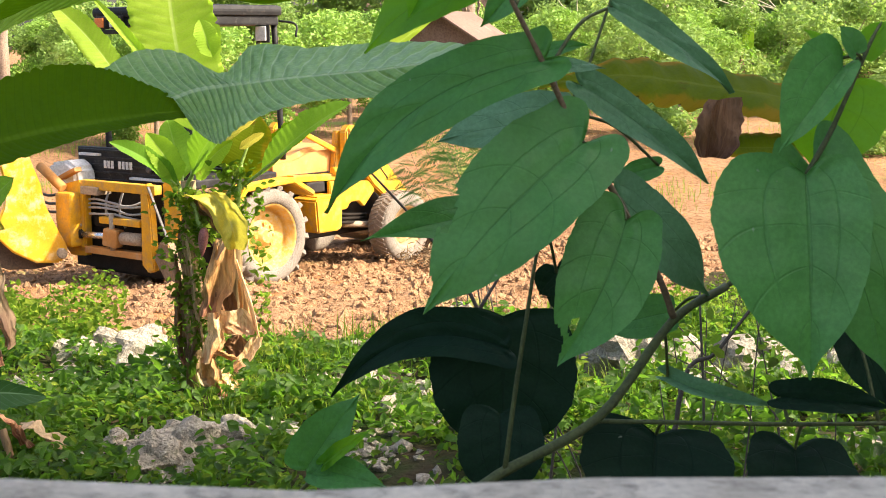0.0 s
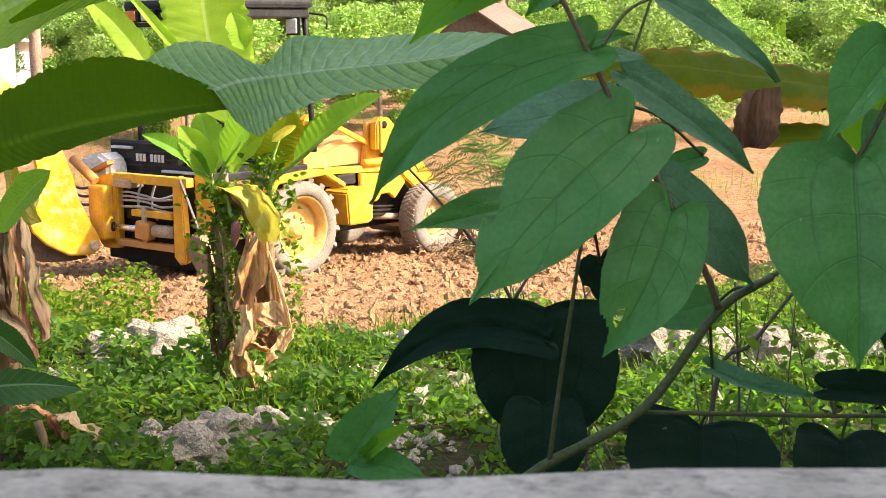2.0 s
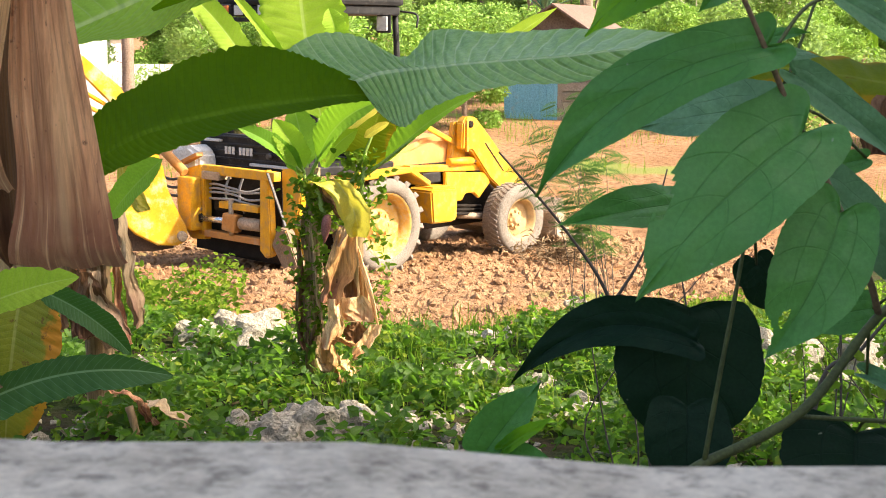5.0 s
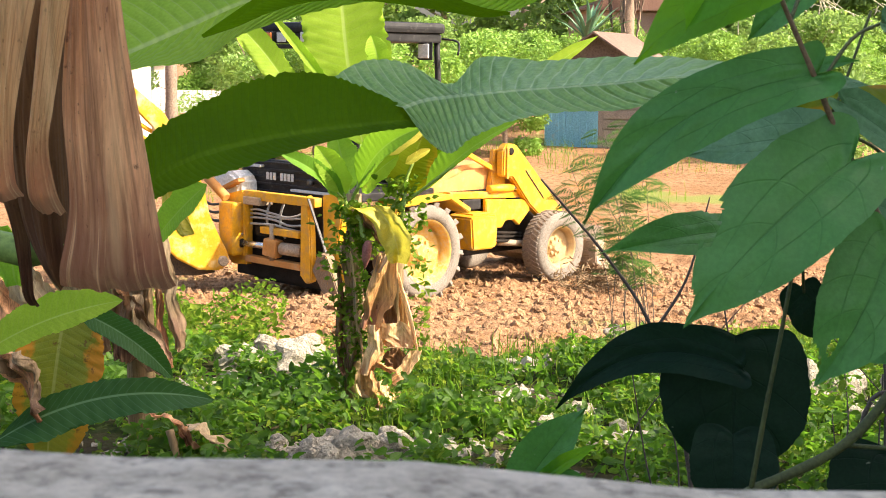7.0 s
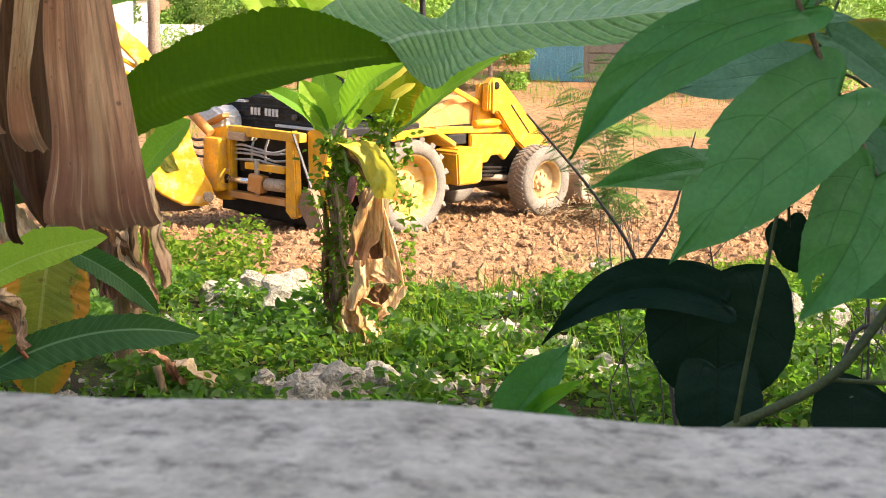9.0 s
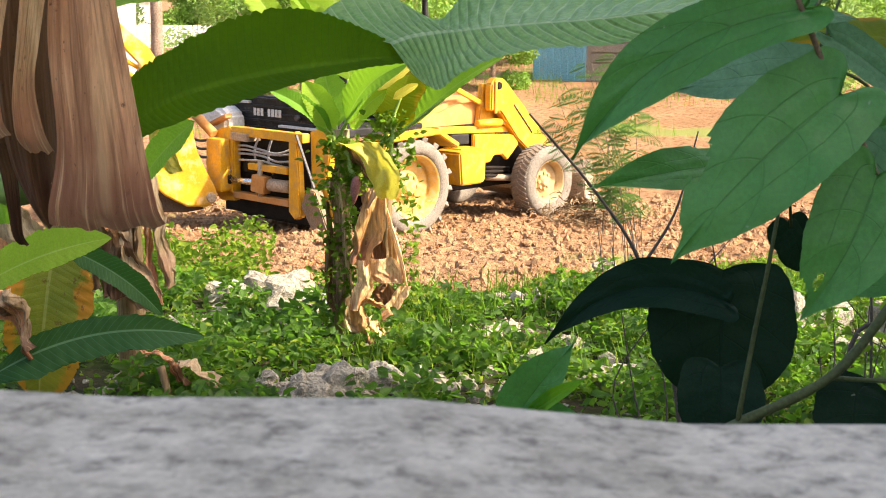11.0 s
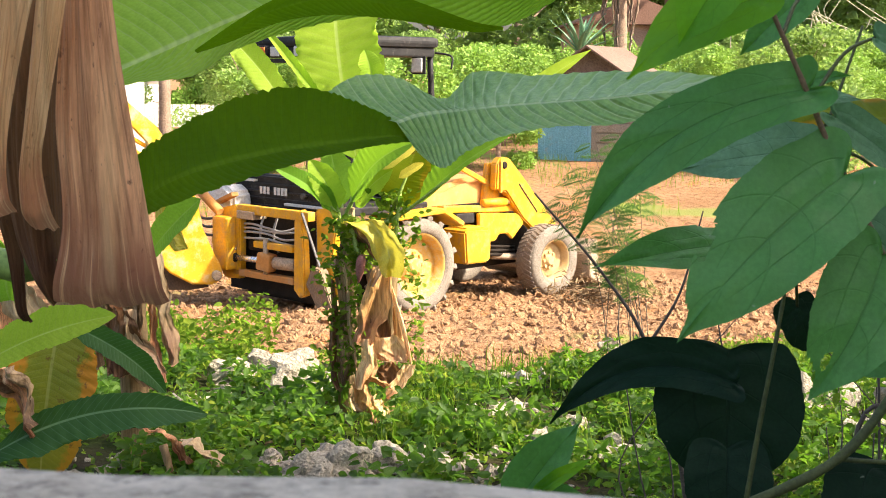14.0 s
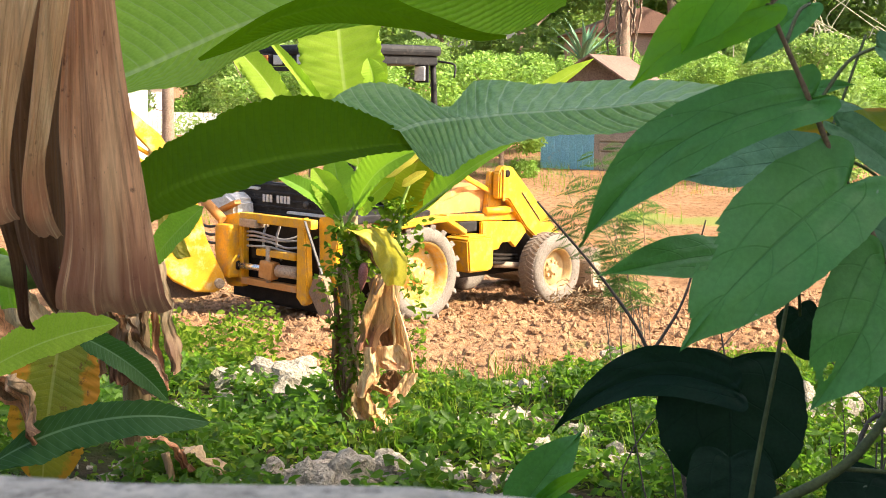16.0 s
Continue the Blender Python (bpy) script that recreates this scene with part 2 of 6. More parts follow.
def dry_material(name, a, b, dark):
    n = Nodes(name)
    fib = n.noise(1.0, 8.0, 0.7, stretch=(110.0, 40.0, 5.0))
    c = n.mix(n.ramp(n.noise(7.0, 5.0), 0.3, 0.7), a, b)
    c = n.mix(n.ramp(fib, 0.4, 0.7), c, [v * 0.62 for v in a])
    c = n.mix(n.ramp(n.noise(24.0, 7.0, 0.7), 0.62, 0.7), c, dark)
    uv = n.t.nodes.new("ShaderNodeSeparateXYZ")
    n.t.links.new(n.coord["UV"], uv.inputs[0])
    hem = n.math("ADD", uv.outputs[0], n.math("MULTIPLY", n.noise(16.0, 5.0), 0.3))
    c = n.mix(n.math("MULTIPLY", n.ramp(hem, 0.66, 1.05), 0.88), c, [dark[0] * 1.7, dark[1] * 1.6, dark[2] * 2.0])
    band = n.noise(1.0, 5.0, 0.6, n.coord["UV"], (1.3, 17.0, 1.0))
    c = n.mix(n.math("MULTIPLY", n.ramp(band, 0.52, 0.66), 0.75), c, [dark[0] * 1.5, dark[1] * 1.5, dark[2] * 1.3])
    c = n.mix(n.math("MULTIPLY", n.ramp(band, 0.45, 0.34), 0.6), c, [min(1, v * 1.25) for v in b])
    fleck = n.noise(1.0, 2.0, 0.5, stretch=(240.0, 120.0, 110.0))
    c = n.mix(n.math("MULTIPLY", n.ramp(fleck, 0.68, 0.74), 0.8), c, dark)
    streak = n.noise(1.0, 3.0, 0.5, stretch=(38.0, 12.0, 1.2))
    c = n.mix(n.math("MULTIPLY", n.ramp(streak, 0.5, 0.68), 0.4), c, [min(1, v * 1.3) for v in b])
    n.bump(n.math("ADD", n.math("ADD", fib, streak), n.math("MULTIPLY", n.noise(90.0), 0.4)), 0.9, 0.005)
    m = n.done(c, 0.62, 0.0, 0.35)
    n.see_through([v * 1.2 for v in b], 0.12)
    return m


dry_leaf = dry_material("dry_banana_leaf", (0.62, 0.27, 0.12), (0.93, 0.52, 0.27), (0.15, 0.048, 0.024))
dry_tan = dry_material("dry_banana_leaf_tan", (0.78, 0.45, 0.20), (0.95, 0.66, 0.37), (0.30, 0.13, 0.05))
# Brown of withered strips; also used as painted shade in hollows between dry leaves.
dry_dark_and_shade = dry_material("dry_banana_leaf_dark_and_shade", (0.17, 0.080, 0.033), (0.27, 0.14, 0.062), (0.05, 0.02, 0.010))
dry_pale = dry_material("dry_banana_leaf_bleached", (0.46, 0.33, 0.19), (0.62, 0.46, 0.27), (0.22, 0.12, 0.06))
dry_orange = dry_material("dry_banana_leaf_orange", (0.50, 0.26, 0.09), (0.66, 0.39, 0.16), (0.18, 0.08, 0.04))
trunk_dry = dry_material("banana_trunk_sheath", (0.24, 0.155, 0.08), (0.46, 0.32, 0.17), (0.07, 0.04, 0.025))
olive_stem = surface("shrub_stem_green", (0.045, 0.062, 0.018), (0.085, 0.105, 0.032), 20.0, 300.0, 0.6, 0.2, 0.002)
brown_stem = surface("shrub_stem_brown", (0.15, 0.10, 0.06), (0.24, 0.165, 0.10), 20.0, 300.0, 0.65, 0.2, 0.002)
twig_bark = surface("twig_bark", (0.06, 0.05, 0.04), (0.12, 0.10, 0.08), 20.0, 200.0, 0.8, 0.2, 0.003)
pale_bark = surface("pale_branch_bark", (0.36, 0.32, 0.22), (0.50, 0.46, 0.33), 6.0, 60.0, 0.8, 0.2, 0.01)
trunk_bark = surface("trunk_bark", (0.20, 0.14, 0.10), (0.33, 0.24, 0.18), 2.0, 25.0, 0.9, 0.6, 0.03)
stalk = surface("banana_stalk", (0.16, 0.28, 0.05), (0.30, 0.42, 0.10), 8.0, 90.0, 0.5, 0.15, 0.003)
bud_skin = surface("banana_flower_skin", (0.22, 0.06, 0.07), (0.38, 0.16, 0.13), 20.0, 120.0, 0.55, 0.2, 0.003)
wall_paint = surface("weathered_white_wall", (0.35, 0.315, 0.25), (0.63, 0.58, 0.48), 34.0, 260.0, 0.85, 0.5, 0.004, stain=(0.13, 0.11, 0.09), amount=0.8, grain=0.3)
block_paint = surface("shade_block_paint", (0.48, 0.47, 0.44), (0.58, 0.57, 0.54), 1.5, 60.0, 0.85, 0.15, 0.004)
rock_white = surface("limestone_rubble", (0.37, 0.32, 0.24), (0.60, 0.54, 0.43), 9.0, 60.0, 0.9, 1.0, 0.03, stain=(0.15, 0.125, 0.09), amount=0.8, vary=0.45)
clod_dirt = surface("clod_earth", (0.29, 0.165, 0.085), (0.41, 0.25, 0.14), 4.0, 40.0, 0.95, 0.9, 0.03, vary=0.3, spec=0.15)
straw = surface("dry_grass_clump", (0.16, 0.11, 0.06), (0.30, 0.21, 0.12), 10.0, 90.0, 0.9, 0.4, 0.01)
yellow_paint = surface("machine_yellow_paint", (0.62, 0.29, 0.010), (0.80, 0.43, 0.020), 4.0, 45.0, 0.5, 0.2, 0.004, stain=(0.46, 0.27, 0.10), amount=0.9, grain=0.2)
orange_paint = surface("dusty_orange_bonnet_paint", (0.46, 0.20, 0.05), (0.60, 0.31, 0.10), 2.5, 30.0, 0.7, 0.2, 0.004, stain=(0.46, 0.29, 0.16), amount=0.6, grain=0.18)
black_plastic = surface("dusty_black_panel", (0.012, 0.012, 0.014), (0.032, 0.032, 0.034), 6.0, 70.0, 0.55, 0.15, 0.004, stain=(0.10, 0.09, 0.085), amount=0.4, grain=0.18, spec=0.2)
# Greasy steel of pins and axles; also the painted shade inside the rear frame.
dark_metal_and_shade = surface("greasy_dark_steel_and_shade", (0.010, 0.009, 0.008), (0.03, 0.024, 0.02), 8.0, 60.0, 0.75, 0.3, 0.005, spec=0.12)
mud_steel = surface("mud_caked_steel", (0.30, 0.22, 0.15), (0.46, 0.37, 0.27), 5.0, 50.0, 0.85, 0.5, 0.01, stain=(0.14, 0.10, 0.07), amount=0.5)
tyre_rubber = surface("dusty_tyre_rubber", (0.14, 0.12, 0.10), (0.25, 0.22, 0.185), 5.0, 60.0, 0.9, 0.5, 0.01, stain=(0.15, 0.11, 0.08), amount=0.5)
rim_paint = surface("muddy_yellow_rim", (0.50, 0.27, 0.03), (0.62, 0.38, 0.10), 7.0, 60.0, 0.65, 0.2, 0.004, stain=(0.48, 0.38, 0.25), amount=1.0, grain=0.18)
rim_mud = surface("mud_covered_rim", (0.40, 0.26, 0.11), (0.52, 0.37, 0.20), 7.0, 60.0, 0.8, 0.3, 0.006, stain=(0.55, 0.34, 0.08), amount=0.5, grain=0.2)
chrome = surface("chromed_ram_rod", (0.75, 0.75, 0.74), (0.85, 0.85, 0.84), 8.0, 90.0, 0.25, 0.05, 0.002, metal=0.9)
hose_grey = surface("dusty_grey_hose", (0.24, 0.24, 0.23), (0.38, 0.37, 0.36), 20.0, 90.0, 0.6, 0.1, 0.002)
boom_paint = surface("rubbed_yellow_boom_paint", (0.66, 0.31, 0.012), (0.84, 0.46, 0.03), 2.4, 45.0, 0.5, 0.2, 0.004, stain=(0.80, 0.66, 0.40), amount=0.8, grain=0.15)
# Dark tone that paints the shade on the boom's underside.
boom_shade = surface("boom_shade_steel", (0.05, 0.035, 0.025), (0.11, 0.075, 0.05), 6.0, 60.0, 0.8, 0.4, 0.006)
leg_mud = surface("dried_mud_on_steel", (0.17, 0.115, 0.07), (0.28, 0.20, 0.13), 6.0, 50.0, 0.9, 0.5, 0.01, stain=(0.40, 0.20, 0.02), amount=0.4)
hose_rubber = surface("hydraulic_hose", (0.04, 0.04, 0.04), (0.12, 0.115, 0.11), 20.0, 90.0, 0.6, 0.1, 0.002)
white_paint = surface("chalky_white_paint", (0.72, 0.71, 0.68), (0.82, 0.81, 0.78), 1.5, 30.0, 0.8, 0.1, 0.004, stain=(0.55, 0.5, 0.42), amount=0.2)
lamp_orange = surface("amber_lamp_lens", (0.70, 0.16, 0.04), (0.80, 0.24, 0.06), 20.0, 90.0, 0.3, 0.05, 0.002)
lamp_clear = surface("clear_lamp_lens", (0.45, 0.46, 0.47), (0.65, 0.66, 0.66), 20.0, 90.0, 0.2, 0.05, 0.002)
blue_sheet = surface("blue_corrugated_sheet", (0.13, 0.36, 0.52), (0.20, 0.46, 0.62), 1.2, 30.0, 0.6, 0.1, 0.004, stain=(0.35, 0.38, 0.38), amount=0.3)
rust_sheet = surface("brown_roof_sheet", (0.13, 0.075, 0.055), (0.21, 0.14, 0.11), 1.0, 25.0, 0.85, 0.2, 0.01, stain=(0.25, 0.19, 0.16), amount=0.4)
grey_board = surface("grey_weathered_board", (0.24, 0.20, 0.17), (0.36, 0.31, 0.27), 3.0, 40.0, 0.9, 0.3, 0.006)
pink_wall = surface("pink_house_paint", (0.55, 0.33, 0.25), (0.64, 0.42, 0.33), 1.0, 20.0, 0.85, 0.1, 0.01)
red_roof = surface("red_roof_tiles", (0.24, 0.12, 0.09), (0.34, 0.19, 0.14), 1.0, 20.0, 0.85, 0.3, 0.02)
mark_pale = surface("pale_marking", (0.55, 0.55, 0.55), (0.65, 0.65, 0.65), 5.0, 60.0, 0.6, 0.0, 0.001)
agave_leaf = surface("agave_leaf", (0.10, 0.22, 0.12), (0.16, 0.30, 0.17), 3.0, 30.0, 0.5, 0.1, 0.004)
glass = Nodes("dim_window_glass").done((0.05, 0.06, 0.06), 0.08, 0.0, 0.6)


# building helpers
def mesh_from(verts, faces, uvs=None, smooth=True):
    me = bpy.data.meshes.new("m")
    me.from_pydata([tuple(v) for v in verts], [], faces)
    if uvs is not None:
        lay = me.uv_layers.new(name="UVMap")
        idx = np.empty(len(me.loops), dtype=np.int32)
        me.loops.foreach_get("vertex_index", idx)
        lay.data.foreach_set("uv", np.asarray(uvs, dtype=np.float32)[idx].ravel())
    if smooth:
        me.polygons.foreach_set("use_smooth", [True] * len(me.polygons))
    me.update()
    return me


def part(name, shape, material, parent=None, label=""):
    """Links a bmesh or a mesh as one object, under a thing if one is given."""
    if isinstance(shape, bmesh.types.BMesh):
        me = bpy.data.meshes.new(name)
        bmesh.ops.recalc_face_normals(shape, faces=shape.faces[:])
        shape.to_mesh(me)
        shape.free()
    else:
        me = shape
    me.name = name
    if not me.materials:
        me.materials.append(material)
    ob = new(name, me)
    if parent is not None:
        ob.parent = parent
    if label:
        tagged(ob, label)
    return ob


def thing(name, label, category, at=(0, 0, 0), turn=0.0, group="", kind=""):
    ob = new(name)
    ob.empty_display_size = 0.05
    ob.matrix_world = pose(*at, 0, 0, turn)
    return tagged(ob, label, category, group, kind)


def box(size, at=(0, 0, 0), rot=(0, 0, 0), bevel=0.01, bm=None, taper=1.0):
    """A bevelled box of the given size about a centre."""
    own = bmesh.new()
    bmesh.ops.create_cube(own, size=1.0)
    for v in own.verts:
        k = taper if v.co.z > 0 else 1.0
        v.co = Vector((v.co.x * size[0] * k, v.co.y * size[1] * k, v.co.z * size[2]))
    if bevel:
        bmesh.ops.bevel(own, geom=own.edges[:], offset=min(bevel, min(size) * 0.4), segments=2, affect="EDGES", profile=0.6)
    own.transform(pose(*at, *rot))
    return join(bm, own)


def join(bm, own):
    if bm is None:
        return own
    tmp = bpy.data.meshes.new("t")
    own.to_mesh(tmp)
    own.free()
    bm.from_mesh(tmp)
    bpy.data.meshes.remove(tmp)
    return bm


def cylinder(a, b, r0, r1=None, sides=20, bevel=0.0, bm=None):
    a, b = Vector(a), Vector(b)
    own = bmesh.new()
    bmesh.ops.create_cone(own, cap_ends=True, segments=sides, radius1=r0, radius2=r0 if r1 is None else r1, depth=(b - a).length)
    if bevel:
        rim = [e for e in own.edges if any(len(f.verts) > 4 for f in e.link_faces)]
        bmesh.ops.bevel(own, geom=rim, offset=bevel, segments=2, affect="EDGES")
    for f in own.faces:
        f.smooth = len(f.verts) == 4
    own.transform(Matrix.Translation((a + b) / 2) @ (b - a).to_track_quat("Z", "Y").to_matrix().to_4x4())
    return join(bm, own)


def spline(points, steps=8):
    """Points along a smooth curve through the given ones."""
    p = [np.array(q, dtype=float) for q in points]
    p = [2 * p[0] - p[1]] + p + [2 * p[-1] - p[-2]]
    out = []
    for i in range(1, len(p) - 2):
        for k in range(steps):
            t = k / steps
            out.append(0.5 * (2 * p[i] + (p[i + 1] - p[i - 1]) * t + (2 * p[i - 1] - 5 * p[i] + 4 * p[i + 1] - p[i + 2]) * t * t
                              + (3 * p[i] - p[i - 1] - 3 * p[i + 1] + p[i + 2]) * t ** 3))
    out.append(p[-2])
    return out


def tube(points, r0, r1, sides=10, steps=6, wobble=0.06):
    """A tapering round stem along a curve."""
    c = [Vector(q) for q in spline(points, steps)]
    verts, faces = [], []
    n = len(c)
    for i, q in enumerate(c):
        d = (c[min(i + 1, n - 1)] - c[max(i - 1, 0)]).normalized()
        e1 = d.orthogonal().normalized() if i == 0 else (e1 - d * e1.dot(d)).normalized()
        e2 = d.cross(e1)
        r = (r0 + (r1 - r0) * i / (n - 1)) * (1 + wobble * math.sin(i * 2.1))
        for k in range(sides):
            a = 2 * math.pi * k / sides
            verts.append(q + (e1 * math.cos(a) + e2 * math.sin(a)) * r)
    for i in range(n - 1):
        for k in range(sides):
            j = (k + 1) % sides
            faces.append((i * sides + k, i * sides + j, (i + 1) * sides + j, (i + 1) * sides + k))
    faces += [tuple(range(sides))[::-1], tuple((n - 1) * sides + k for k in range(sides))]
    return mesh_from(verts, faces)


def profile(outline, width, bevel=0.012, at=(0, 0, 0), rot=(0, 0, 0), bm=None):
    """A plate: an outline in x and z, thick along y."""
    own = bmesh.new()
    vs = [own.verts.new((x, -width / 2, z)) for x, z in outline]
    f = own.faces.new(vs)
    ex = bmesh.ops.extrude_face_region(own, geom=[f])["geom"]
    bmesh.ops.translate(own, verts=[v for v in ex if isinstance(v, bmesh.types.BMVert)], vec=(0, width, 0))
    bmesh.ops.recalc_face_normals(own, faces=own.faces[:])
    if bevel:
        sharp = [e for e in own.edges if len(e.link_faces) == 2 and e.calc_face_angle() > 0.6]
        bmesh.ops.bevel(own, geom=sharp, offset=bevel, segments=2, affect="EDGES")
    own.transform(pose(*at, *rot))
    return join(bm, own)


def blade(base, tip, right, left, fold=0.2, cord=0.1, blunt=0, droop=0.06, face=(0.0, -1.0, 0.55), nu=30, nv=14, wave=0.012, seed=0, bites=()):
    """A leaf blade: right and left half-widths seen along the blade, folded up about the midrib; cord rounds the lobes back past the base."""
    rnd = random.Random(seed)
    B, T = Vector(base), Vector(tip)
    a = T - B
    L = a.length
    a.normalize()
    N = Vector(face)
    N = (N - a * N.dot(a)).normalized()
    S = a.cross(N)
    ph = rnd.uniform(0, 6)
    bow = rnd.uniform(-0.05, 0.05) * L

    def outline(u):
        return u ** 0.45 * (1 - u) ** (0.62 if blunt else 0.82) * (1 - (0.0 if blunt else 0.45) * max(0.0, (u - 0.72) / 0.28))

    top = max(outline(k / 60) for k in range(61))
    verts, uvs, faces = [], [], []
    for i in range(nu + 1):
        u = (i / nu) ** 1.9
        w = outline(u) / top
        lobe = cord * 1.15 * (u / 0.035) * math.exp(1 - u / 0.035) + cord * 0.25 * math.exp(-u / 0.12) * min(1, u / 0.02)
        for j in range(nv + 1):
            v = 2 * j / nv - 1
            av = abs(v)
            lat = (right if v > 0 else left) * w * av
            edge = 1 + (0.018 * math.sin(i * 2.6 + ph) if av > 0.99 else 0)
            p = B + a * (L * (u - lobe * av ** 1.6))
            p += S * (math.copysign(lat * math.cos(fold), v) * edge + bow * 4 * u * (1 - u))
            pucker = 0.008 * L * math.cos((u - 0.42 * av ** 1.3) * 25) * av * (1 - av) * 4 * (1 - u)
            p += N * (lat * math.sin(fold) - droop * L * (u * u) + wave * L * math.sin(u * 9 + ph + (1 if v > 0 else 0)) * av * av + pucker)
            verts.append(p)
            uvs.append((u, (v + 1) / 2))
    k = nv + 1
    for i in range(nu):
        for j in range(nv):
            q = i * k + j
            cu, cv = (uvs[q][0] + uvs[q + k][0]) / 2, uvs[q][1] + uvs[q + 1][1] - 1
            if not any(((cu - a0) / r0) ** 2 + ((cv - b0) / (2 * r0)) ** 2 < 1 for a0, b0, r0 in bites):
                faces.append((q, q + 1, q + k + 1, q + k))
    return mesh_from(verts, faces, uvs)


def broad_leaf(base, end, right, left, fold=0.15, cord=0.1, blunt=0, bow=0.0, peak=0.28, tip=0.6, droop=0.06, face=(0.0, -1.0, 0.55), nu=56, nv=13, seed=0, bites=()):
    """A heart-shaped leaf: its margin runs from the notch at the stalk round each lobe to the drip tip; bow bends the midrib sideways."""
    rnd = random.Random(seed)
    B, T = Vector(base), Vector(end)
    a = T - B
    L = a.length
    a.normalize()
    N = Vector(face)
    N = (N - a * N.dot(a)).normalized()
    S = a.cross(N)
    ph = rnd.uniform(0, 6)
    if blunt:
        peak = max(peak, 0.42)
    q = 1 - peak
    ctrl = [(0, 0), (-0.75 * cord, 0.22), (-cord, 0.48), (-0.55 * cord, 0.78), (peak * 0.45, 0.96), (peak, 1.0)]
    if blunt:
        ctrl += [(peak + 0.3 * q, 0.94), (peak + 0.55 * q, 0.79), (peak + 0.78 * q, 0.52), (peak + 0.93 * q, 0.26), (1, 0)]
    else:
        ctrl += [(peak + 0.27 * q, 0.94), (peak + 0.50 * q, 0.76), (peak + 0.71 * q, 0.47), (peak + 0.88 * q, 0.25 - 0.18 * tip), (1, 0)]
    rim = spline([(x, y, 0.0) for x, y in ctrl], 24)
    verts, uvs, faces, along = [], [], [], []
    for i in range(nu + 1):
        t = i / nu
        k = t * (len(rim) - 1)
        k0 = min(int(k), len(rim) - 2)
        e = rim[k0] + (rim[k0 + 1] - rim[k0]) * (k - k0)
        m = t * t
        for j in range(-nv, nv + 1):
            r = abs(j) / nv
            x = m + (e[0] - m) * r
            half = right if j > 0 else left
            lat = half * e[1] * r
            saw = 1 + (0.012 * (i % 2) + 0.012 * math.sin(i * 0.9 + ph) if r > 0.99 and 0 < i < nu else 0)
            xc = min(1.0, max(0.0, x))
            p = B + a * (L * x) + S * (math.copysign(lat * math.cos(fold), j) * saw + bow * L * 4 * xc * (1 - xc))
            vein = 0.006 * L * math.cos(t * 2 * math.pi * 6.0) * r * (1 - r) * 4 + 0.010 * L * math.exp(-((r - 0.28) / 0.12) ** 2) * (1 - t) * min(1, 4 * t)
            p += N * (lat * math.sin(fold) + droop * 4 * L * xc * (1 - xc) + vein + 0.02 * L * math.sin(xc * 8 + ph + (1.3 if j > 0 else 0)) * r * r + 0.03 * L * math.sin(xc * 3.1 + ph * 2) * (1 - r) * xc)
            verts.append(p)
            uvs.append((t, 0.5 + 0.5 * j / nv))
            along.append((x, j / nv))
    k = 2 * nv + 1
    for i in range(nu):
        for j in range(k - 1):
            c = i * k + j
            cx, cv = (along[c][0] + along[c + k + 1][0]) / 2, (along[c][1] + along[c + 1][1]) / 2
            if not any(((cx - a0) / r0) ** 2 + ((cv - b0) / (2.6 * r0)) ** 2 < 1 for a0, b0, r0 in bites):
                faces.append((c, c + 1, c + k + 1, c + k))
    return mesh_from(verts, faces, uvs)


def banana_blade(base, end, right, left, fold=0.25, bow=0.0, arch=0.05, face=(0.0, -1.0, 0.55), nu=76, nv=9, seed=0):
    """A banana leaf: long parallel-sided blade with a sunk midrib, rounded tip and a ragged margin."""
    rnd = random.Random(seed)
    B, T = Vector(base), Vector(end)
    a = T - B
    L = a.length
    a.normalize()
    N = Vector(face)
    N = (N - a * N.dot(a)).normalized()
    S = a.cross(N)
    ph = rnd.uniform(0, 6)
    verts, uvs, faces = [], [], []
    for i in range(nu + 1):
        u = i / nu
        w = min(1.0, (u / 0.22) ** 0.6) * (1 - max(0.0, (u - 0.55) / 0.45) ** 2.2) ** 0.75
        jag = [1 - 0.10 * rnd.random() ** 3 - 0.04 * (1 + math.sin(i * 0.31 + ph)) for _ in range(2)]
        for j in range(-nv, nv + 1):
            r = abs(j) / nv
            half = (right if j > 0 else left) * w * r * (jag[j > 0] if r > 0.99 else 1)
            p = B + a * (L * (u + 0.03 * r * (1 - u))) + S * (math.copysign(half * math.cos(fold), j) + bow * L * 4 * u * (1 - u))
            p += N * (half * math.sin(fold) + arch * L * 4 * u * (1 - u) + 0.10 * half * math.sin(u * 9 + ph + (2 if j > 0 else 0)) * r + 0.003 * L * math.sin(i * 1.3) * r * w)
            verts.append(p)
            uvs.append((u, 0.5 + 0.5 * j / nv))
    k = 2 * nv + 1
    for i in range(nu):
        for j in range(k - 1):
            c = i * k + j
            faces.append((c, c + 1, c + k + 1, c + k))
    return mesh_from(verts, faces, uvs)


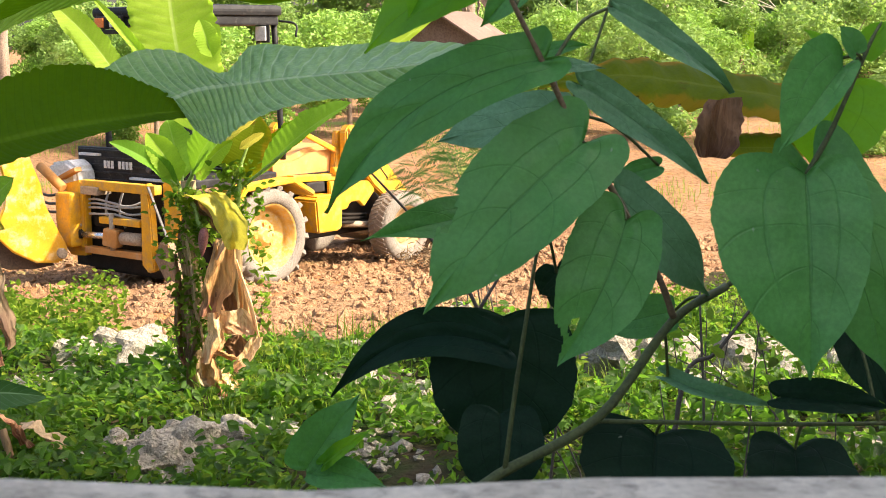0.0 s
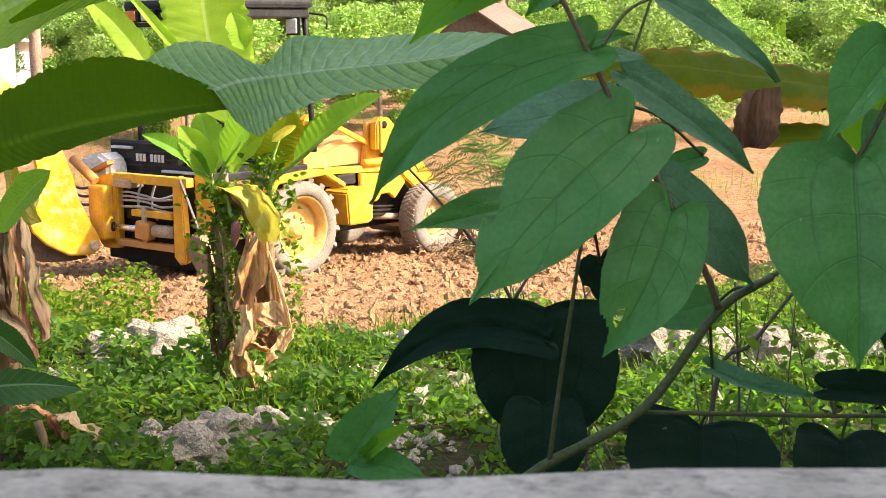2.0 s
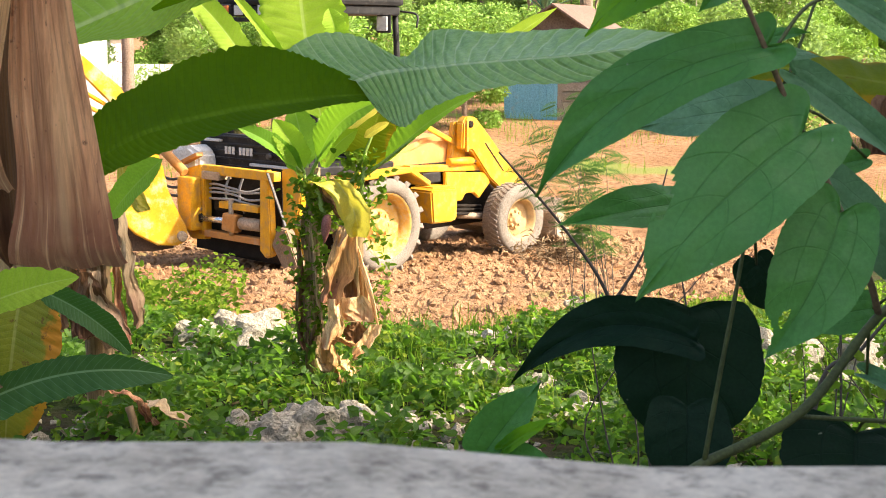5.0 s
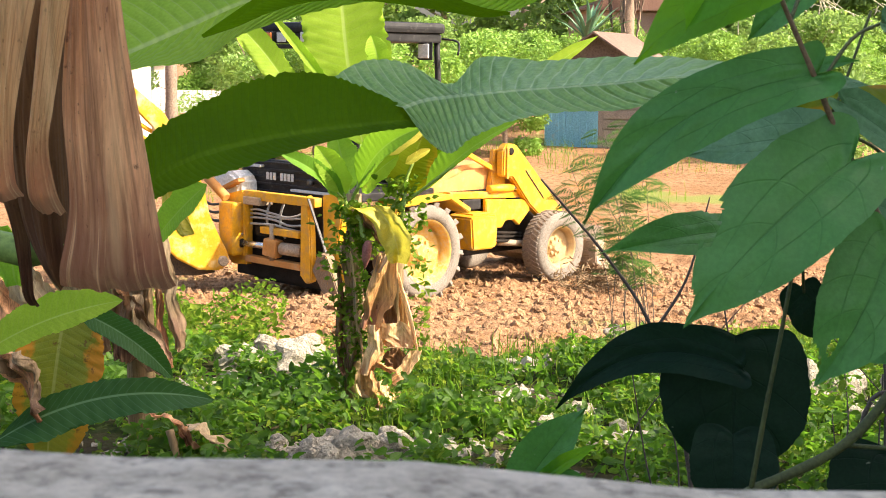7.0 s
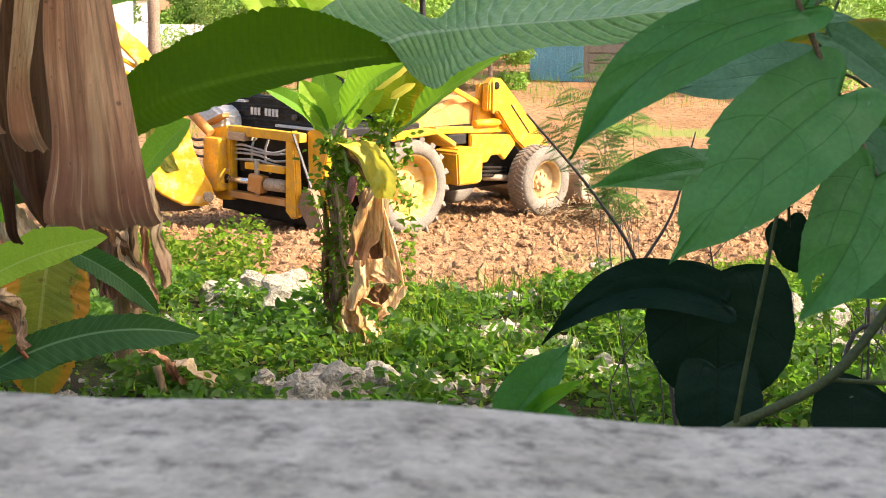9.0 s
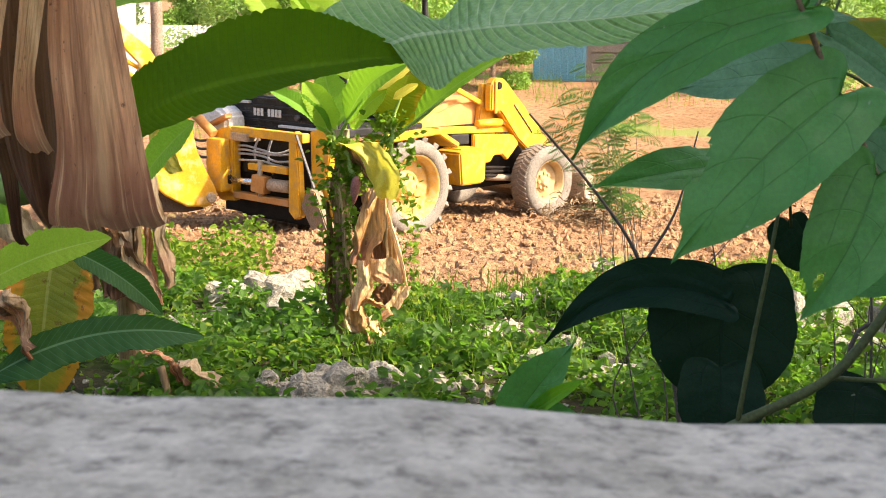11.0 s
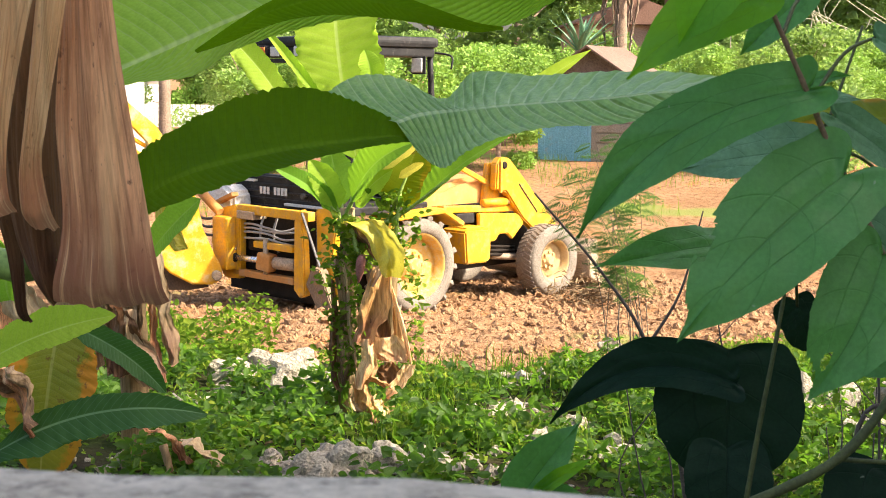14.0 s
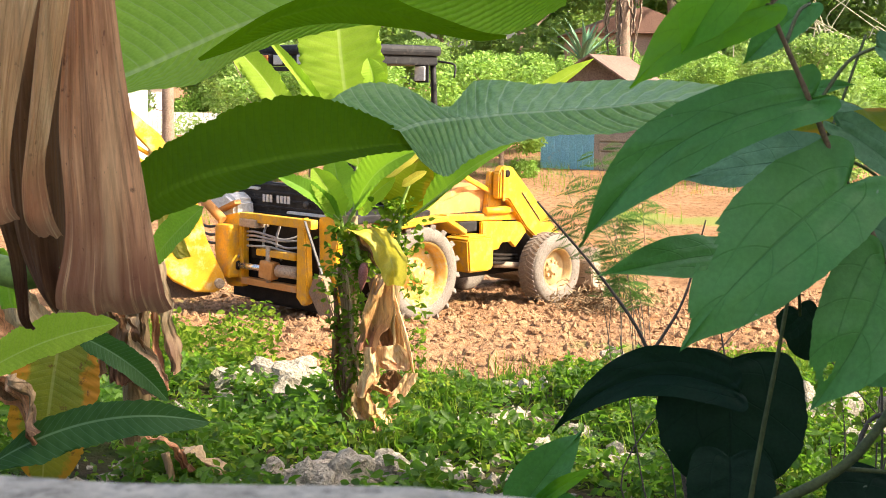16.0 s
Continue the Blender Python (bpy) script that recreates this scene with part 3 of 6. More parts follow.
def ribbon(stations, nu=10, nv=10, ripple=0.004, ribs=60, sag=0.1, ragged=0.0, seed=1, flip=False):
    """A long leaf: for each station the midrib and the two edges; smooth between, with a ripple across the blade."""
    mid, up, low = (spline([s[k] for s in stations], nu) for k in range(3))
    rnd = random.Random(seed)
    n = len(mid)
    verts, uvs, faces = [], [], []
    for i in range(n):
        u = i / (n - 1)
        jag_a, jag_b = (1 - ragged * rnd.random() ** 2 for _ in range(2))
        for j in range(-nv, nv + 1):
            e = up[i] if j < 0 else low[i]
            t = abs(j) / nv
            if abs(j) == nv:
                t *= jag_a if j < 0 else jag_b
            p = mid[i] + (e - mid[i]) * t
            nrm = np.cross(mid[min(i + 1, n - 1)] - mid[max(i - 1, 0)], e - mid[i])
            ln = np.linalg.norm(nrm)
            nrm = nrm / ln if ln > 1e-9 else nrm
            if j < 0:
                nrm = -nrm
            width = np.linalg.norm(e - mid[i])
            verts.append(p + nrm * (sag * width * t * (1 - t) * 2 + ripple * math.sin(u * ribs * 2 * math.pi - t * 1.5) * min(1, 3 * t) * (1 - 0.5 * t)))
            uvs.append((u, 0.5 + 0.5 * j / nv))
    k = 2 * nv + 1
    for i in range(n - 1):
        for j in range(k - 1):
            q = i * k + j
            faces.append((q, q + 1, q + k + 1, q + k) if not flip else (q, q + k, q + k + 1, q + 1))
    return mesh_from(verts, faces, uvs)


def lumpy(radius, seed, squash=(1, 1, 0.75), cuts=2, rough=0.35):
    """A broken stone or clod."""
    own = bmesh.new()
    bmesh.ops.create_icosphere(own, subdivisions=cuts, radius=1.0)
    off = Vector((seed * 3.7, seed * 1.3, seed * 7.1))
    for v in own.verts:
        d = 1 + rough * noise.noise(v.co * 1.4 + off) * 1.6 + rough * 0.5 * noise.noise(v.co * 3.3 + off)
        v.co = Vector((v.co.x * squash[0], v.co.y * squash[1], v.co.z * squash[2])) * d * radius
    return own


# ground, walls and distance
GROUND = ((-60, 0.60), (6, 0.62), (8, 0.52), (9.5, 0.44), (11, 0.26), (13, 0.13), (14.0, 0.09), (15.2, -0.08), (16.8, -0.13), (18.5, -0.15), (22, 0.05), (30, 0.55), (45, 0.90), (90, 1.6), (600, 2.0))


def edge_of_grass(x):
    """How far from the wall the weeds reach before bare earth begins."""
    d = x - 0.15
    return 9.45 + (0.60 if d < 0 else 0.85) * abs(d) ** 1.2 + 0.3 * math.sin(x * 3.1) + 0.2 * noise.noise(Vector((x * 2, 3, 0)))


def ground_z(x, y):
    z = float(np.interp(y, [p[0] for p in GROUND], [p[1] for p in GROUND]))
    k = max(0.0, 1 - abs(y - 12) / 12)
    z += k * (0.07 * noise.noise(Vector((x * 0.8, y * 0.8, 0))) + 0.05 * noise.noise(Vector((x * 2.3, y * 2.3, 5))))
    if edge_of_grass(x) < y < 24:
        z += 0.050 * noise.noise(Vector((x * 4, y * 4, 2))) + 0.034 * abs(noise.noise(Vector((x * 9, y * 9, 9)))) + 0.016 * noise.noise(Vector((x * 21, y * 21, 4)))
    return z


xs = sorted(set([-400, -200, -100, -60, -40, -25, -16] + [round(-12 + 0.2 * i, 2) for i in range(40)] + [round(-4 + 0.035 * i, 3) for i in range(230)] + [round(4.05 + 0.2 * i, 2) for i in range(42)] + [14, 18, 25, 40, 60, 100, 200, 400]))
ys = sorted(set([-60, -20, -5, 0, 3, 5] + [round(5.5 + 0.09 * i, 2) for i in range(43)] + [round(9.36 + 0.035 * i, 3) for i in range(260)] + [18.5, 18.7, 18.9, 19.2, 19.5, 19.8] + [20 + 0.6 * i for i in range(40)] + [50, 65, 90, 150, 300, 600]))
gv = [(x, y, ground_z(x, y)) for y in ys for x in xs]
nx = len(xs)
gf = [(j * nx + i, j * nx + i + 1, (j + 1) * nx + i + 1, (j + 1) * nx + i) for j in range(len(ys) - 1) for i in range(nx - 1)]


def earth_material():
    n = Nodes("bare_earth")
    broad, fine = n.noise(0.5, 5.0), n.noise(11.0, 8.0, 0.7)
    c = n.mix(n.ramp(broad, 0.35, 0.65), (0.30, 0.165, 0.085), (0.40, 0.235, 0.130))
    c = n.mix(n.ramp(n.noise(1.6, 4.0), 0.55, 0.68), c, (0.46, 0.21, 0.080))
    c = n.mix(n.ramp(fine, 0.55, 0.36), c, (0.16, 0.082, 0.040))
    c = n.mix(n.ramp(n.noise(0.23, 3.0), 0.58, 0.64), c, (0.22, 0.24, 0.07))
    n.bump(n.math("ADD", fine, n.noise(34.0, 4.0)), 0.9, 0.05)
    return n.done(c, 0.95, 0.0, 0.1)


def soil_material():
    n = Nodes("weedy_soil")
    c = n.mix(n.ramp(n.noise(3.0, 6.0), 0.35, 0.65), (0.045, 0.034, 0.018), (0.03, 0.045, 0.012))
    n.bump(n.noise(20.0, 6.0), 0.8, 0.05)
    return n.done(c, 0.95, 0.0, 0.1)


earth, soil = earth_material(), soil_material()
gm = mesh_from(gv, gf)
gm.materials.append(earth)
gm.materials.append(soil)
for f in gm.polygons:
    x, y, _ = f.center
    f.material_index = 1 if y < edge_of_grass(x) else 0
ground = tagged(part("ground", gm, earth), "bare orange-brown earth running into dark weedy soil", "ground", kind="structure")

# boundary wall under the camera, and an unseen block added to shade the foreground
wb = bmesh.new()
n_seg = 60
rows = []
for i in range(n_seg + 1):
    x = -2.5 + 5.5 * i / n_seg
    top = 2.4355 - 0.030 * x + 0.004 * noise.noise(Vector((x * 9, 0, 0))) + 0.003 * noise.noise(Vector((x * 30, 4, 0)))
    ring = [(x, 0.40, 0.5), (x, 0.40, top - 0.012), (x, 0.388, top), (x, 0.215, top + 0.004), (x, 0.205, top - 0.012), (x, 0.205, 0.5)]
    rows.append([wb.verts.new(p) for p in ring])
for i in range(n_seg):
    for k in range(5):
        wb.faces.new((rows[i][k], rows[i][k + 1], rows[i + 1][k + 1], rows[i + 1][k]))
wall_front = tagged(part("wall_front", wb, wall_paint), "weathered whitewashed concrete boundary wall with grey stains", "wall", kind="structure")
# Added out of view at the right, sized to keep sun off the near plants.
shade_block = tagged(part("wall_back", box((3.0, 14.2, 11.0), (7.1, -3.1, 5.8), bevel=0.03), block_paint), "unseen plain wall block added to shade the near plants", "wall", kind="structure")


# shrub by the wall
shrub = thing("shrub", "leafy green shrub with broad heart-shaped leaves and brown stems", "shrub", (0.25, 1.0, ground_z(0.25, 1.0)))
shrub.matrix_world = Matrix.Identity(4)
leaf_count = 0


def shrub_leaf(material, base, end, right, left, **shape):
    global leaf_count
    leaf_count += 1
    ob = part("leaf", broad_leaf(base, end, right, left, seed=leaf_count, **shape), material, shrub)
    b = np.array(base)
    near = min(stem_points, key=lambda q: np.linalg.norm(q - b))
    gap = np.linalg.norm(near - b)
    if 0.006 < gap < 0.12:
        part("petiole", tube([near, (near + b) / 2 + np.array([0, 0, 0.12 * gap]), b], 0.0016, 0.0013, 7), olive_stem, shrub)
    return ob


stem_points = []


def stem(points, r0, r1, material):
    stem_points.extend(spline(points, 8))
    part("stem", tube(points, r0, r1), material, shrub)


stem([(0.257, 1.000, 2.202), (0.293, 1.000, 2.230), (0.378, 1.020, 2.269), (0.447, 1.060, 2.337), (0.504, 1.100, 2.358)], 0.0046, 0.0036, olive_stem)
stem([(0.448, 1.060, 2.341), (0.430, 1.040, 2.379), (0.386, 1.000, 2.450), (0.350, 0.970, 2.502), (0.322, 0.950, 2.553), (0.293, 0.930, 2.604), (0.274, 0.920, 2.642)], 0.0031, 0.0015, brown_stem)
stem([(0.299, 1.000, 2.233), (0.308, 1.000, 2.299), (0.317, 1.000, 2.357), (0.326, 1.010, 2.402), (0.333, 1.020, 2.416)], 0.0021, 0.0013, olive_stem)
stem([(0.375, 1.030, 2.263), (0.469, 1.030, 2.258), (0.553, 1.040, 2.251), (0.664, 1.050, 2.246)], 0.0019, 0.0017, olive_stem)
stem([(0.527, 0.975, 2.464), (0.547, 0.980, 2.497), (0.561, 0.985, 2.524), (0.580, 0.990, 2.564), (0.592, 1.000, 2.579)], 0.0024, 0.0012, olive_stem)
stem([(0.504, 1.100, 2.358), (0.532, 1.120, 2.372), (0.582, 1.130, 2.449)], 0.0023, 0.0019, olive_stem)
stem([(0.123, 1.300, 2.117), (0.147, 1.280, 2.146), (0.170, 1.270, 2.180)], 0.0022, 0.0013, olive_stem)
stem([(0.369, 1.100, 2.509), (0.387, 1.120, 2.545), (0.412, 1.140, 2.607)], 0.0014, 0.0012, olive_stem)
part("stem", tube([(0.10, 1.02, 0.62), (0.16, 1.02, 1.3), (0.24, 1.0, 2.0), (0.30, 1.0, 2.20)], 0.011, 0.005), olive_stem, shrub)
shrub_leaf(green_leaf, (0.324, 0.950, 2.555), (0.163, 0.985, 2.443), 0.028, 0.026, bow=.105, cord=.07, tip=.5, peak=.38)
shrub_leaf(green_leaf, (0.353, 0.955, 2.494), (0.232, 0.930, 2.374), 0.045, 0.041, bow=.03, cord=.13, bites=((.60, 1., .075), (.65, .9, .05), (.9, 1., .05)))
shrub_leaf(green_leaf, (0.390, 0.980, 2.433), (0.335, 0.965, 2.325), 0.038, 0.034, bow=-.05, cord=.12, bites=((.72, .4, .05), (.77, .5, .04), (.84, 1., .08)))
shrub_leaf(green_leaf, (0.525, 0.970, 2.466), (0.519, 0.930, 2.317), 0.077, 0.046, cord=.10, peak=.22, tip=.8)
shrub_leaf(green_leaf, (0.543, 1.000, 2.465), (0.601, 0.980, 2.302), 0.041, 0.045, cord=.2)
shrub_leaf(shaded_leaf, (0.329, 1.200, 2.285), (0.164, 1.280, 2.224), 0.028, 0.025, bow=.17, cord=.03, fold=.35)
shrub_leaf(shaded_leaf, (0.330, 1.250, 2.307), (0.324, 1.220, 2.177), 0.070, 0.070, cord=.06, blunt=1, fold=.05)
shrub_leaf(green_leaf, (0.347, 1.300, 2.401), (0.194, 1.200, 2.391), 0.024, 0.022, cord=.08, bites=((.2, 1., .07),))
shrub_leaf(green_leaf, (0.136, 1.280, 2.151), (0.191, 1.260, 2.232), 0.023, 0.029, cord=.06, fold=.3)
shrub_leaf(light_leaf, (0.154, 1.260, 2.163), (0.201, 1.220, 2.208), 0.008, 0.009, fold=.3)
shrub_leaf(green_leaf, (0.144, 1.280, 2.153), (0.216, 1.240, 2.143), 0.020, 0.019, cord=.05, fold=.3)
shrub_leaf(pale_leaf, (0.397, 1.050, 2.445), (0.483, 1.080, 2.354), 0.028, 0.027, cord=.1)
shrub_leaf(pale_leaf, (0.368, 1.050, 2.533), (0.482, 1.080, 2.449), 0.019, 0.017, cord=.1, fold=.35)
shrub_leaf(pale_leaf, (0.382, 1.000, 2.593), (0.492, 1.050, 2.525), 0.017, 0.014, fold=.4, cord=.05)
shrub_leaf(green_leaf, (0.555, 0.980, 2.546), (0.497, 0.950, 2.484), 0.037, 0.015, fold=.5, cord=.12)
shrub_leaf(light_leaf, (0.572, 1.020, 2.533), (0.552, 1.030, 2.463), 0.044, 0.041, fold=.25, cord=.12)
shrub_leaf(light_leaf, (0.283, 0.920, 2.618), (0.194, 0.950, 2.561), 0.026, 0.022, fold=.25, cord=.1, bow=.05)
shrub_leaf(light_leaf, (0.261, 0.900, 2.644), (0.222, 0.900, 2.583), 0.023, 0.022, fold=.3, cord=.1)
shrub_leaf(green_leaf, (0.326, 0.980, 2.623), (0.283, 1.000, 2.579), 0.016, 0.016, fold=.3, cord=.1)
shrub_leaf(pale_leaf, (0.332, 1.020, 2.550), (0.382, 1.020, 2.546), 0.007, 0.006, fold=.2)
shrub_leaf(green_leaf, (0.325, 1.000, 2.558), (0.361, 0.980, 2.565), 0.007, 0.007, fold=.2)
shrub_leaf(pale_leaf, (0.366, 1.120, 2.503), (0.261, 1.160, 2.481), 0.027, 0.021, cord=.1)
shrub_leaf(shaded_leaf, (0.432, 1.050, 2.244), (0.414, 1.000, 2.180), 0.064, 0.064, cord=.10, blunt=1, fold=.2)
shrub_leaf(shaded_leaf, (0.551, 1.050, 2.227), (0.539, 1.000, 2.167), 0.048, 0.048, cord=.14, blunt=1, fold=.25)
shrub_leaf(pale_leaf, (0.454, 1.100, 2.280), (0.539, 1.060, 2.263), 0.011, 0.012, fold=.8, bow=.08)
shrub_leaf(shaded_leaf, (0.536, 1.050, 2.272), (0.624, 1.020, 2.267), 0.015, 0.018, fold=.5)
shrub_leaf(green_leaf, (0.463, 1.120, 2.333), (0.407, 1.150, 2.312), 0.019, 0.020, cord=.05)
shrub_leaf(shaded_leaf, (0.615, 1.100, 2.322), (0.645, 1.080, 2.250), 0.027, 0.027, cord=.1)
shrub_leaf(shaded_leaf, (0.318, 1.180, 2.230), (0.313, 1.150, 2.159), 0.040, 0.040, cord=.1, blunt=1)
shrub_leaf(shaded_leaf, (0.366, 1.150, 2.371), (0.382, 1.150, 2.326), 0.021, 0.019, cord=.1, blunt=1)
shrub_leaf(light_leaf, (0.560, 1.000, 2.552), (0.529, 1.000, 2.575), 0.006, 0.007, fold=.5)
shrub_leaf(green_leaf, (0.565, 0.980, 2.556), (0.551, 0.980, 2.577), 0.011, 0.011, fold=.4)
shrub_leaf(light_leaf, (0.578, 1.000, 2.556), (0.599, 1.000, 2.581), 0.013, 0.012, fold=.4)
shrub_leaf(green_leaf, (0.444, 1.100, 2.463), (0.406, 1.120, 2.447), 0.010, 0.012, fold=.3)
shrub_leaf(shaded_leaf, (0.357, 1.100, 2.374), (0.345, 1.120, 2.351), 0.014, 0.012, cord=.05)

# banana plant whose leaves hang over the wall
near_banana = thing("banana_plant", "tall banana plant with large arching leaves and withered brown ones", "banana plant")
part("pseudostem", tube([(-1.55, 1.75, 0.55), (-1.52, 1.75, 1.6), (-1.45, 1.74, 2.5), (-1.35, 1.72, 2.95)], 0.11, 0.06, 14), trunk_dry, near_banana)
LEAF_UNDERSIDE = [
    ((-0.289, 1.420, 2.417), (-0.294, 1.460, 2.462), (-0.271, 1.370, 2.407)),
    ((-0.255, 1.420, 2.442), (-0.283, 1.480, 2.481), (-0.247, 1.380, 2.420)),
    ((-0.219, 1.420, 2.459), (-0.260, 1.500, 2.499), (-0.208, 1.380, 2.435)),
    ((-0.178, 1.430, 2.471), (-0.229, 1.520, 2.518), (-0.164, 1.380, 2.450)),
    ((-0.130, 1.440, 2.481), (-0.182, 1.530, 2.540), (-0.117, 1.390, 2.465)),
    ((-0.089, 1.450, 2.487), (-0.130, 1.530, 2.551), (-0.077, 1.400, 2.477)),
    ((-0.049, 1.455, 2.492), (-0.081, 1.520, 2.546), (-0.043, 1.420, 2.484)),
    ((-0.019, 1.460, 2.496), (-0.037, 1.500, 2.531), (-0.015, 1.430, 2.489)),
    ((0.016, 1.470, 2.499), (0.006, 1.485, 2.511), (0.018, 1.450, 2.492)),
]
LEAF_TOPSIDE = [
    ((0.000, 1.475, 2.512), (-0.091, 1.560, 2.542), (0.026, 1.420, 2.482)),
    ((0.024, 1.470, 2.521), (-0.053, 1.600, 2.564), (0.042, 1.400, 2.471)),
    ((0.052, 1.450, 2.526), (-0.005, 1.600, 2.561), (0.057, 1.380, 2.469)),
    ((0.077, 1.420, 2.529), (0.050, 1.520, 2.538), (0.078, 1.360, 2.486)),
    ((0.112, 1.390, 2.533), (0.085, 1.520, 2.568), (0.114, 1.340, 2.503)),
    ((0.162, 1.350, 2.538), (0.150, 1.460, 2.565), (0.163, 1.310, 2.514)),
    ((0.214, 1.300, 2.543), (0.211, 1.400, 2.569), (0.218, 1.270, 2.518)),
    ((0.272, 1.250, 2.550), (0.278, 1.330, 2.569), (0.275, 1.230, 2.531)),
    ((0.330, 1.200, 2.545), (0.340, 1.250, 2.560), (0.331, 1.190, 2.533)),
    ((0.372, 1.160, 2.543), (0.376, 1.180, 2.548), (0.372, 1.160, 2.538)),
]
LEAF_UPPER = [
    ((-0.486, 1.720, 2.523), (-0.556, 1.950, 2.712), (-0.426, 1.620, 2.491)),
    ((-0.376, 1.740, 2.568), (-0.465, 1.980, 2.731), (-0.356, 1.660, 2.546)),
    ((-0.293, 1.750, 2.606), (-0.374, 1.980, 2.764), (-0.268, 1.680, 2.561)),
    ((-0.221, 1.760, 2.638), (-0.283, 1.980, 2.773), (-0.218, 1.740, 2.597)),
    ((-0.128, 1.780, 2.669), (-0.167, 1.980, 2.781), (-0.130, 1.800, 2.628)),
    ((-0.025, 1.800, 2.693), (-0.044, 1.980, 2.782), (-0.027, 1.840, 2.645)),
    ((0.065, 1.820, 2.691), (0.070, 1.960, 2.765), (0.065, 1.860, 2.628)),
    ((0.141, 1.840, 2.685), (0.175, 1.940, 2.740), (0.131, 1.880, 2.634)),
    ((0.210, 1.860, 2.695), (0.238, 1.920, 2.723), (0.206, 1.900, 2.674)),
]
part("leaf", ribbon(LEAF_UNDERSIDE, 12, 10, 0.0008, 26, 0.06, 0.07, 3), banana_under_shaded, near_banana, "arching leaf seen from its underside, shade in the green")
part("leaf", ribbon(LEAF_TOPSIDE, 14, 10, 0.0014, 30, 0.08, 0.02, 4), banana_top, near_banana, "glossy ribbed end of the arching leaf")
part("leaf", ribbon(LEAF_UPPER, 14, 12, 0.0013, 38, 0.08, 0.03, 5), banana_upper, near_banana, "broad ribbed leaf arching overhead")
LEAF_FOLD = [
    ((-0.259, 1.660, 2.591), (-0.260, 1.660, 2.593), (-0.257, 1.660, 2.589)),
    ((-0.219, 1.665, 2.612), (-0.222, 1.665, 2.620), (-0.217, 1.665, 2.603)),
    ((-0.181, 1.670, 2.636), (-0.184, 1.670, 2.645), (-0.176, 1.670, 2.621)),
    ((-0.143, 1.680, 2.650), (-0.147, 1.680, 2.664), (-0.140, 1.680, 2.632)),
    ((-0.100, 1.700, 2.661), (-0.102, 1.700, 2.682), (-0.098, 1.700, 2.638)),
    ((-0.056, 1.730, 2.660), (-0.055, 1.730, 2.690), (-0.056, 1.730, 2.638)),
    ((-0.010, 1.750, 2.650), (-0.008, 1.750, 2.666), (-0.012, 1.750, 2.634)),
    ((0.037, 1.770, 2.639), (0.040, 1.770, 2.649), (0.035, 1.770, 2.628)),
    ((0.085, 1.790, 2.628), (0.087, 1.790, 2.634), (0.084, 1.790, 2.621)),
    ((0.122, 1.800, 2.627), (0.123, 1.800, 2.629), (0.122, 1.800, 2.625)),
]
part("leaf_fold", ribbon(LEAF_FOLD, 12, 6, 0.0008, 14, 0.12, 0.03, 6), banana_under_shaded, near_banana, "turned-under edge of the overhead leaf")
part("petiole", tube([(-1.38, 1.72, 2.85), (-0.9, 1.6, 2.60), (-0.45, 1.44, 2.36), (-0.28, 1.42, 2.42)], 0.022, 0.014), stalk, near_banana)
part("petiole", tube([(-1.36, 1.72, 2.9), (-0.9, 1.74, 2.70), (-0.48, 1.73, 2.53)], 0.022, 0.014), stalk, near_banana)


def hanging_dry(left, right, seed, folds=3.0, depth=0.01, bulge=0.02, hem=0.0):
    """A withered leaf that hangs down in folds between its two edges."""
    edge_a, edge_b = spline(left, 14), spline(right, 14)
    n, nv = len(edge_a), 56
    rnd = random.Random(seed)
    ph = rnd.uniform(0, 6)
    verts, uvs, faces = [], [], []
    for i in range(n):
        u = i / (n - 1)
        for j in range(nv + 1):
            v = j / nv
            p = edge_a[i] + (edge_b[i] - edge_a[i]) * v
            fold = math.sin(v * folds * 2 * math.pi + ph + 0.5 * math.sin(u * 4)) * depth * (0.6 + 0.4 * u) - math.sin(v * math.pi) * bulge
            rib = 0.0026 * noise.noise(Vector((v * 26, u * 2.2, seed))) + 0.005 * noise.noise(Vector((v * 8, u * 1.6, seed + 3)))
            tear = hem * (noise.noise(Vector((v * 7, 0, seed))) - 0.5 * math.sin(v * math.pi)) * max(0.0, u - 0.8) * 5
            roll = 0.018 * (max(0.0, u - 0.9) / 0.1) ** 2 if hem else 0.0
            verts.append((p[0], p[1] + fold + rib + roll, p[2] + tear))
            uvs.append((u, v))
    k = nv + 1
    for i in range(n - 1):
        for j in range(nv):
            q = i * k + j
            faces.append((q, q + 1, q + k + 1, q + k))
    return mesh_from(verts, faces, uvs)


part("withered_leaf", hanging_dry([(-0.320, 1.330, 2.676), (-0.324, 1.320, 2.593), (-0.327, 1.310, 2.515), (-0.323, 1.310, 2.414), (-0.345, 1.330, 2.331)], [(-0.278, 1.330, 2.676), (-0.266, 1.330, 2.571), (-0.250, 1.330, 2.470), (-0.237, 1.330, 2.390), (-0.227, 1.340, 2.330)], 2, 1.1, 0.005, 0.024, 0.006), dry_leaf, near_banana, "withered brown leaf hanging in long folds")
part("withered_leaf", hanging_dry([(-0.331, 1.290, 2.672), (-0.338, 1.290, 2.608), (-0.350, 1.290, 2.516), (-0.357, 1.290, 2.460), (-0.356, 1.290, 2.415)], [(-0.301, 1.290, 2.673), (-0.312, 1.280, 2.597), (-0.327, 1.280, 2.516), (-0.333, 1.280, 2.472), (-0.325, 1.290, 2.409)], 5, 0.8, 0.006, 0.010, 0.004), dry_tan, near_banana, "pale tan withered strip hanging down")
